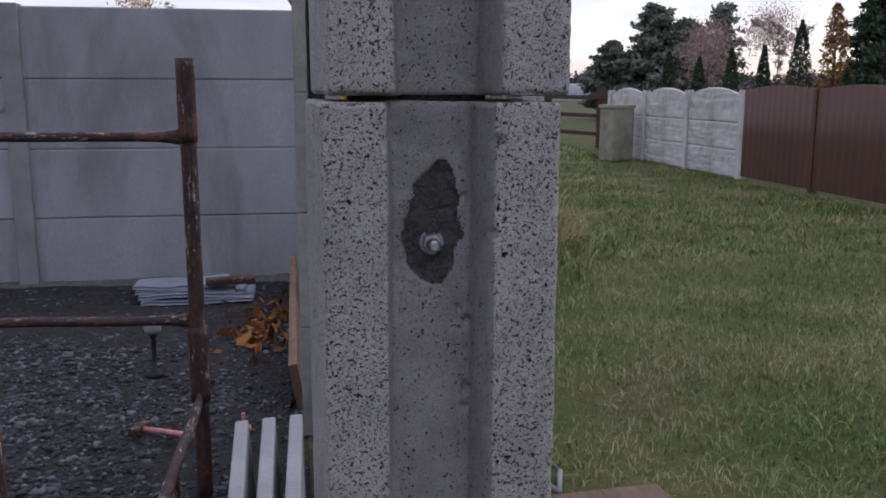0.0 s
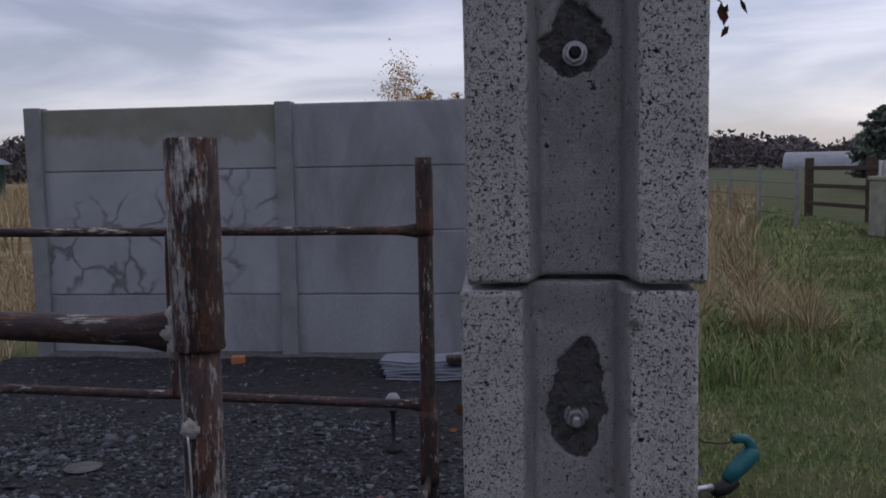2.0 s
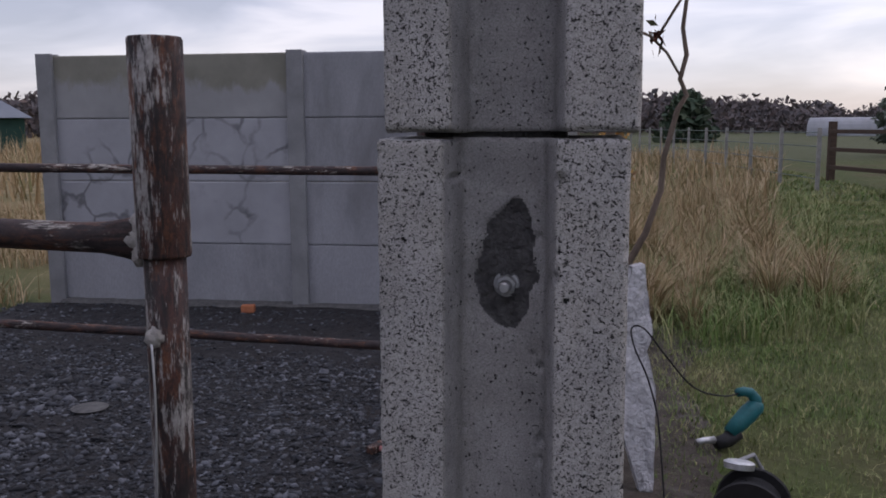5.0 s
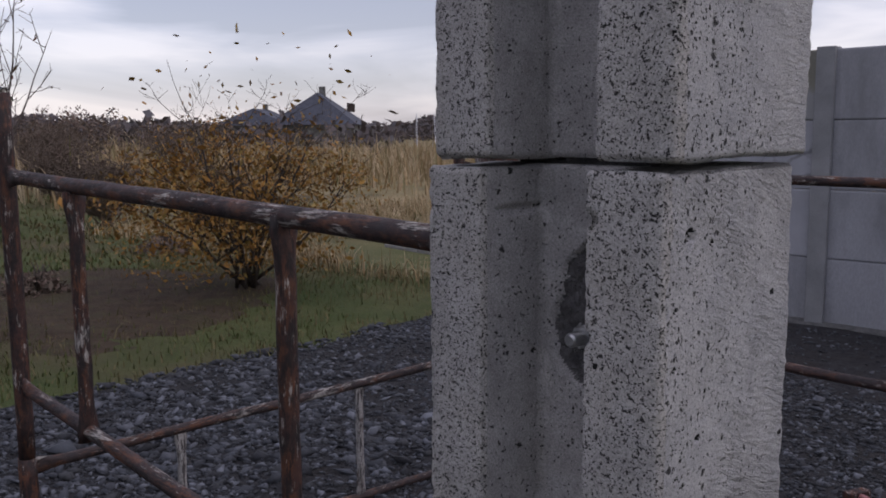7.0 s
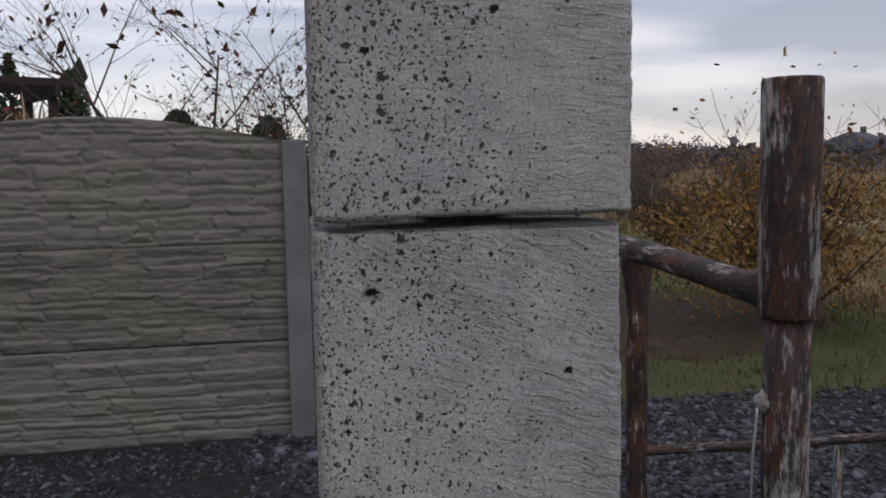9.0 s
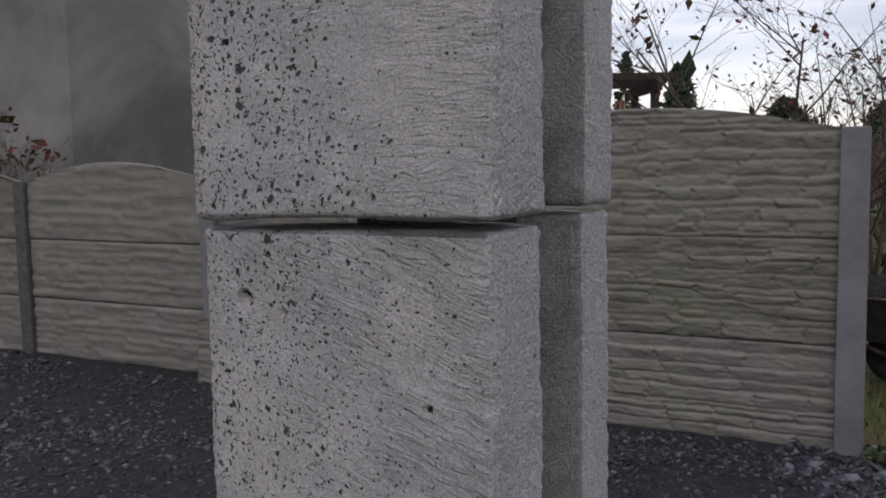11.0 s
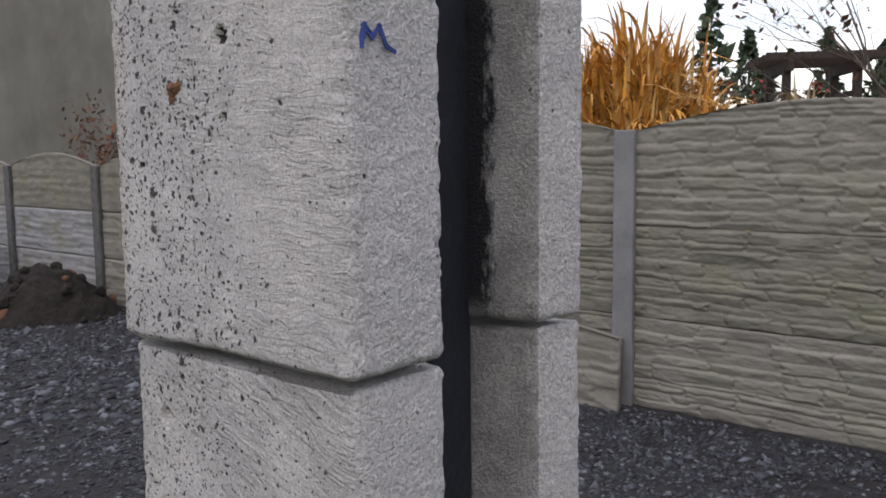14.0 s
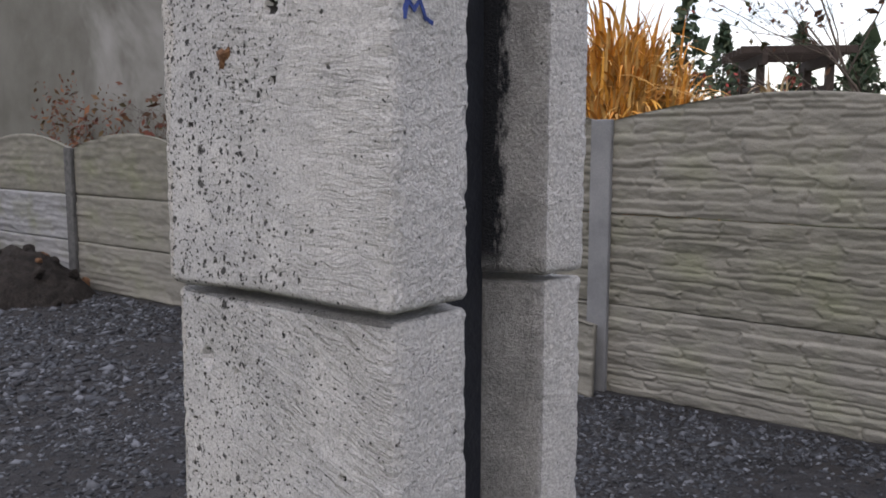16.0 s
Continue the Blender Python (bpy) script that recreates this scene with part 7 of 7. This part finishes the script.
tube(bm, [(0, 0, 0), (-0.18, 0.05, 1.35)], 0.035, 12)
part("pipe", bm, mottled("turquoise_plastic", (0.05, 0.35, 0.30), (0.08, 0.45, 0.38), 8, 0.5, 0.05), pole, "", True)

# ---------------------------------------------------------------- east side: pale fence, brown sheet fence, hedge
EX = 7.1
pale = thing("pale_fence", (0, 0, 0), "pale stone-patterned concrete fence with arched panels", "fence")
EY = (13.2, 15.2, 17.2, 19.2)
for y in EY:
    bm = bmesh.new()
    profile_post(bm, EX, y, 1.42, 0.13, False)
    part("post", bm, M["ledge_white"], pale)
for k, (a, b) in enumerate(zip(EY[1:], EY)):
    for r in range(3):
        v, f = ledge_panel(a - b - 0.09, 0.44, 0.13 if r == 2 else 0, 60, 22, 340 + 5 * k + r, 4)
        ob = raw("panel", v, f, M["ledge_white"], pale)
        ob.matrix_basis = pose(EX, b + 0.045, 0.01 + r * 0.445, 0, 0, 90)
brown = thing("sheet_metal_fence", (0, 0, 0), "brown corrugated sheet-metal fence along the lawn", "fence")
for k in range(9):
    y0 = 13.1 - 2.0 * (k + 1)
    ys = np.linspace(0, 1.98, 60)
    zz = np.linspace(0, 1, 3)
    Yg, V = np.meshgrid(ys, zz, indexing="ij")
    wave = 0.0035 * np.clip(np.sin(Yg * 2 * np.pi / 0.165) * 3, -1, 1)
    Zg = 0.06 + V * (1.42 + 0.07 * np.sin(np.pi * Yg / 1.98) - 0.06)
    fr = np.stack([EX - 0.05 - 0.02 * k + wave, Yg + y0, Zg], -1).reshape(-1, 3)
    i = np.arange(180).reshape(60, 3)
    v = np.concatenate([fr, fr + np.array([0.012, 0, 0])])
    q = np.stack([i[:-1, :-1], i[:-1, 1:], i[1:, 1:], i[1:, :-1]], -1).reshape(-1, 4)
    top = np.stack([i[:-1, 2], i[:-1, 2] + 180, i[1:, 2] + 180, i[1:, 2]], -1)
    raw("sheet", v, np.concatenate([q, q[:, ::-1] + 180, top]), M["brown_sheet"], brown)
    bm = bmesh.new()
    box(bm, (EX - 0.09 - 0.02 * k, y0 - 0.04, 0), (EX + 0.02 - 0.02 * k, y0 + 0.03, 1.44), 0.006)
    part("post", bm, M["brown_sheet"], brown)
pillar = thing("concrete_pillar", (6.55, 17.35, 0), "square mossy concrete pillar by the gate", "pillar", turn=20)
bm = bmesh.new()
box(bm, (-0.27, -0.22, 0), (0.27, 0.22, 1.05), 0.02)
box(bm, (-0.30, -0.24, 1.052), (0.30, 0.24, 1.13), 0.02)
part("block", bm, M["mossy"], pillar)
fgate = thing("wooden_gate", (6.9, 23.6, 0), "brown wooden field gate between posts", "gate", turn=-76)
for x in (0, 2.6, 5.4):
    bm = bmesh.new()
    box(bm, (x - 0.08, -0.08, 0), (x + 0.08, 0.08, 1.5), 0.01)
    part("post", bm, M["gate_wood"], fgate)
for z in (0.3, 0.75, 1.2):
    bm = bmesh.new()
    box(bm, (0.0, -0.13, z), (5.4, -0.085, z + 0.1), 0.01)
    part("rail", bm, M["gate_wood"], fgate)
for k, (x, y, h, w) in enumerate([(7.65, 17.4, 2.2, 0.8), (7.98, 16.7, 2.08, 0.75), (8.3, 16.0, 2.2, 0.72), (8.35, 14.9, 2.2, 0.68), (9.36, 15.4, 2.7, 1.0), (8.4, 12.5, 1.75, 0.6), (9.2, 9.5, 2.2, 0.9)]):
    conifer("thuja", (x, y, 0), h, w, 4500, 360 + k, "slim dark green clipped thuja behind the fence", "needle", 0.72, 0.06, 0.028)
for k, (x, y, h, w) in enumerate([(15.6, 42, 3.7, 4.2), (17.4, 41.4, 5.4, 5.0), (18.9, 41.0, 4.7, 4.2)]):
    pine((x, y, 0), h, w, 381 + k, "broad dark pine beyond the fence")
pine((20.2, 40.0, 0), 5.4, 2.6, 372, "dark pine with separate tiers beyond the fence", "pine_needle", 22, 100)
pine((20.8, 29.4, 0), 4.8, 3.4, 373, "dark pine beyond the fence", "needle", 30, 150, 0.09)
rosy = branch_tree("birch", (18.8, 33.0, 0), 5.2, 374, "bare pinkish birch crown", "tree", 0.45, 4, "pink_twig", 7000, 0.034, 0.05, kids=4, thick=2)
rosier = branch_tree("birch", (16.2, 33.0, 0), 4.2, 375, "bare pinkish tree crown", "tree", 0.45, 3, "pink_twig", 4500, 0.034, 0.04, kids=4, thick=2)
for tree_, z, r, sd in ((rosy, 3.5, 1.2, 395), (rosier, 2.9, 1.1, 396)):
    v, f = joined([leaf_cloud(1900, (dx * r, 0.2 * dx, z + dz), (0.34 * r, 0.34 * r, 0.3 * r), 0.026, sd + 10 * j) for j, (dx, dz) in enumerate([(0, 0), (0.6, -0.2), (-0.6, -0.1), (0.15, 0.75), (-0.35, 0.5)])])
    raw("foliage", v, f, M["pink_twig"], tree_)
conifer("larch", (17.5, 26.8, 0), 4.2, 1.2, 2200, 376, "narrow orange-brown larch beyond the fence", "larch", 0.45, 0.35, 0.07)
birch = branch_tree("birch", (-5.0, 31.6, 0), 6.0, 377, "yellow autumn birch behind the fence", "tree", 0.35, 4, "birch_leaf", 1600, 0.055, 0.06, kids=5, thick=2)
v, f = joined([leaf_cloud(520, (dx * 0.95, dy, 0.75 * z + 0.2), (0.62 - 0.06 * z, 0.45, 0.45), 0.042, 390 + k) for k, (dx, dy, z) in enumerate([(0, 0, 3.2), (0.5, 0, 3.6), (-0.6, 0.1, 3.7), (0.1, 0, 4.4), (-0.3, 0, 5.0), (0.25, 0, 5.5), (0, 0, 6.0)])])
raw("foliage", v, f, M["birch_leaf"], birch)
branch_tree("birch", (0.5, 12.1, 0), 2.0, 378, "small orange-leaved sapling in the meadow", "tree", 0.35, 3, "birch_leaf", 420, 0.05, 0.02, kids=4)
conifer("conifer", (10.8, 79.4, 0), 4.4, 5.0, 900, 379, "round dark evergreen in the field", "needle", 0.35, 0.2, 0.4)

wire = thing("wire_fence", (0, 0, 0), "green wire field fence on thin posts", "fence")
for k in range(14):
    x, y = 5.6 - 0.22 * k, 20.0 + 2.4 * k
    bm = bmesh.new()
    box(bm, (x - 0.04, y - 0.04, 0), (x + 0.04, y + 0.04, 1.35), 0.005)
    part("post", bm, M["post_far"], wire)
for z in (0.25, 0.6, 0.95, 1.25):
    bm = bmesh.new()
    tube(bm, [(5.6, 20, z), (2.74, 51.2, z)], 0.012, 5)
    part("wire", bm, M["steel_mesh"], wire)


# ---------------------------------------------------------------- far houses
def far_house(at, turn, w, d, wall_h, roof_h, wall, roof, label, hip=0.6, windows=0, band=(0.35, 0.75)):
    h = thing("far_house", at, label, "house", turn=turn)
    bm = bmesh.new()
    box(bm, (-w / 2, -d / 2, 0), (w / 2, d / 2, wall_h))
    part("wall", bm, M[wall], h)
    bm = bmesh.new()
    e = 0.4
    a = [bm.verts.new(p) for p in ((-w / 2 - e, -d / 2 - e, wall_h + 0.02), (w / 2 + e, -d / 2 - e, wall_h + 0.02), (w / 2 + e, d / 2 + e, wall_h + 0.02), (-w / 2 - e, d / 2 + e, wall_h + 0.02))]
    r = [bm.verts.new((-w / 2 * (1 - hip), 0, wall_h + roof_h)), bm.verts.new((w / 2 * (1 - hip), 0, wall_h + roof_h))]
    for f in ((a[0], a[1], r[1], r[0]), (a[2], a[3], r[0], r[1]), (a[1], a[2], r[1]), (a[3], a[0], r[0]), (a[3], a[2], a[1], a[0])):
        bm.faces.new(f)
    rf = part("roof", bm, M[roof], h)
    bm = bmesh.new()
    box(bm, (w * 0.15, -0.3, wall_h + roof_h * 0.4), (w * 0.15 + 0.6, 0.3, wall_h + roof_h + 0.7), 0.02)
    if windows:
        part("chimney", bm, M["plaster"], rf)
    for k in range(windows):
        x = -w / 2 + w * (k + 0.5) / windows
        for face in (-1, 1):
            bm = bmesh.new()
            box(bm, (x - 0.5, face * d / 2 - 0.05, wall_h * band[0]), (x + 0.5, face * d / 2 + 0.05, wall_h * band[1]), 0.02)
            part("window", bm, M["glass"], h)
    return h


far_house((-69, 57.5, 0), 130, 8.6, 8, 2.2, 3.2, "plaster", "roof_dark", "far bungalow with a dark hipped roof", 0.7, 3)
far_house((-33.9, 45.8, 0), 37, 6.8, 5.6, 2.0, 1.6, "green_wall", "roof_blue", "dark green shed with a grey-blue roof", 0.55, 0)
far_house((-87, 21, 0), 78, 5.6, 6, 5.7, 2.1, "white_wall", "roof_red", "far white house with a red roof", 0.12, 3, (0.62, 0.85))
far_house((-78, 25.4, 0), 74, 9.4, 6, 5.1, 0.35, "white_wall", "roof_dark", "far pale flat-roofed house", 0.05, 4, (0.66, 0.9))
far_house((-32, -23, 0), 40, 8, 7, 3.2, 2.6, "plaster", "roof_red", "neighbouring house with a brown roof", 0.2, 2)
far_house((-96, 70, 0), 130, 12, 9, 2.4, 2.2, "plaster", "roof_dark", "far house with a dark brown roof", 0.3, 3)
for ty, turn in ((10.55, 22), (11.85, 8)):
    tank = thing("water_tank", (-38, ty, 0), "white plastic water tank in a cage behind the garden", "tank", "water tanks", turn=turn)
    bm = bmesh.new()
    box(bm, (-0.55, -0.55, 0.15), (0.55, 0.55, 1.42), 0.08)
    part("body", bm, M["tank"], tank)
    for k in range(5):
        bm = bmesh.new()
        z = 0.2 + 0.29 * k
        tube(bm, [(0.57, -0.57, z), (0.57, 0.57, z), (-0.57, 0.57, z), (-0.57, -0.57, z), (0.57, -0.57, z)], 0.02, 5)
        part("cage_bar", bm, M["silver"], tank)
    bm = bmesh.new()
    box(bm, (-0.6, -0.6, 0), (0.6, 0.6, 0.15), 0.01)
    part("pallet", bm, M["plank"], tank)


def tunnel(at, turn, length, r, label, film=True):
    t = thing("poly_tunnel", at, label, "greenhouse", turn=turn)
    arc = [(r * math.cos(math.pi * k / 14), r * 0.95 * math.sin(math.pi * k / 14)) for k in range(15)]
    for k in range(6):
        bm = bmesh.new()
        x = -length / 2 + length * k / 5
        tube(bm, [(x, y, z) for y, z in arc], 0.016, 5)
        part("hoop", bm, M["silver"], t)
    if film:
        bm = bmesh.new()
        rows = [[bm.verts.new((x, y, z)) for y, z in arc] for x in (-length / 2, length / 2)]
        for k in range(14):
            bm.faces.new((rows[0][k], rows[1][k], rows[1][k + 1], rows[0][k + 1]))
        for row in rows:
            bm.faces.new(row)
        bmesh.ops.solidify(bm, geom=bm.faces[:], thickness=0.02)
        part("cover", bm, M["film"], t, "milky plastic cover")
    return t


tunnel((-33.5, 38.5, 0), 45, 5, 2.6, "bare hoops of an unfinished poly tunnel", False)
for k in range(3):
    tunnel((38 + 7 * k, 126 - 4 * k, 0), -25, 9, 2.6, "long pale poly tunnel in the far field")

# woods round the horizon, each tree a loose heap of twigs and leaves
g = np.random.default_rng(401)
vs = []
for k in range(1500):
    a = radians(g.uniform(40, 258)) if k % 8 else g.uniform(0, 2 * math.pi)
    dist = g.uniform(150, 330)
    south = 0.75 if math.cos(a - radians(200)) > 0.4 else 1.0
    h = g.uniform(6.0, 11.0) * (0.8 + 0.35 * math.sin(a * 7) * math.sin(a * 3 + 1)) * south * dist / 230
    c = g.normal(0, 1, (190, 3))
    c /= np.linalg.norm(c, axis=1)[:, None]
    c = c * (g.random((190, 1)) ** 0.4) * np.array([h * 0.9, h * 0.9, h * 0.5]) + np.array([math.cos(a) * dist, math.sin(a) * dist, h * 0.45])
    s = h * 0.085
    d1, d2 = g.uniform(-1, 1, (190, 3)) * s, g.uniform(-1, 1, (190, 3)) * s
    vs.append(np.stack([c - d1, c + d2, c + d1 * 0.9, c - d2], 1).reshape(-1, 3))
v = np.concatenate(vs)
tagged(raw("far_woods", v, np.arange(len(v)).reshape(-1, 4), M["woods"]), "brown autumn woods along the horizon", "woods", kind="stuff")
# low scrub in the middle distance to the west
vs = []
for k in range(420):
    a, dist = radians(g.uniform(135, 250)), g.uniform(55, 120)
    h = g.uniform(1.0, 2.6)
    c = g.normal(0, 1, (30, 3)) * np.array([h * 0.5, h * 0.5, h * 0.3]) + np.array([math.cos(a) * dist, math.sin(a) * dist, h * 0.5])
    d1, d2 = g.uniform(-1.3, 1.3, (30, 3)) * h * 0.12, g.uniform(-1.3, 1.3, (30, 3)) * h * 0.12
    vs.append(np.stack([c - d1, c + d2, c + d1 * 0.9, c - d2], 1).reshape(-1, 3))
v = np.concatenate(vs)
tagged(raw("far_scrub", v, np.arange(len(v)).reshape(-1, 4), M["woods"]), "dark scrub between the gardens", "scrub", kind="stuff")
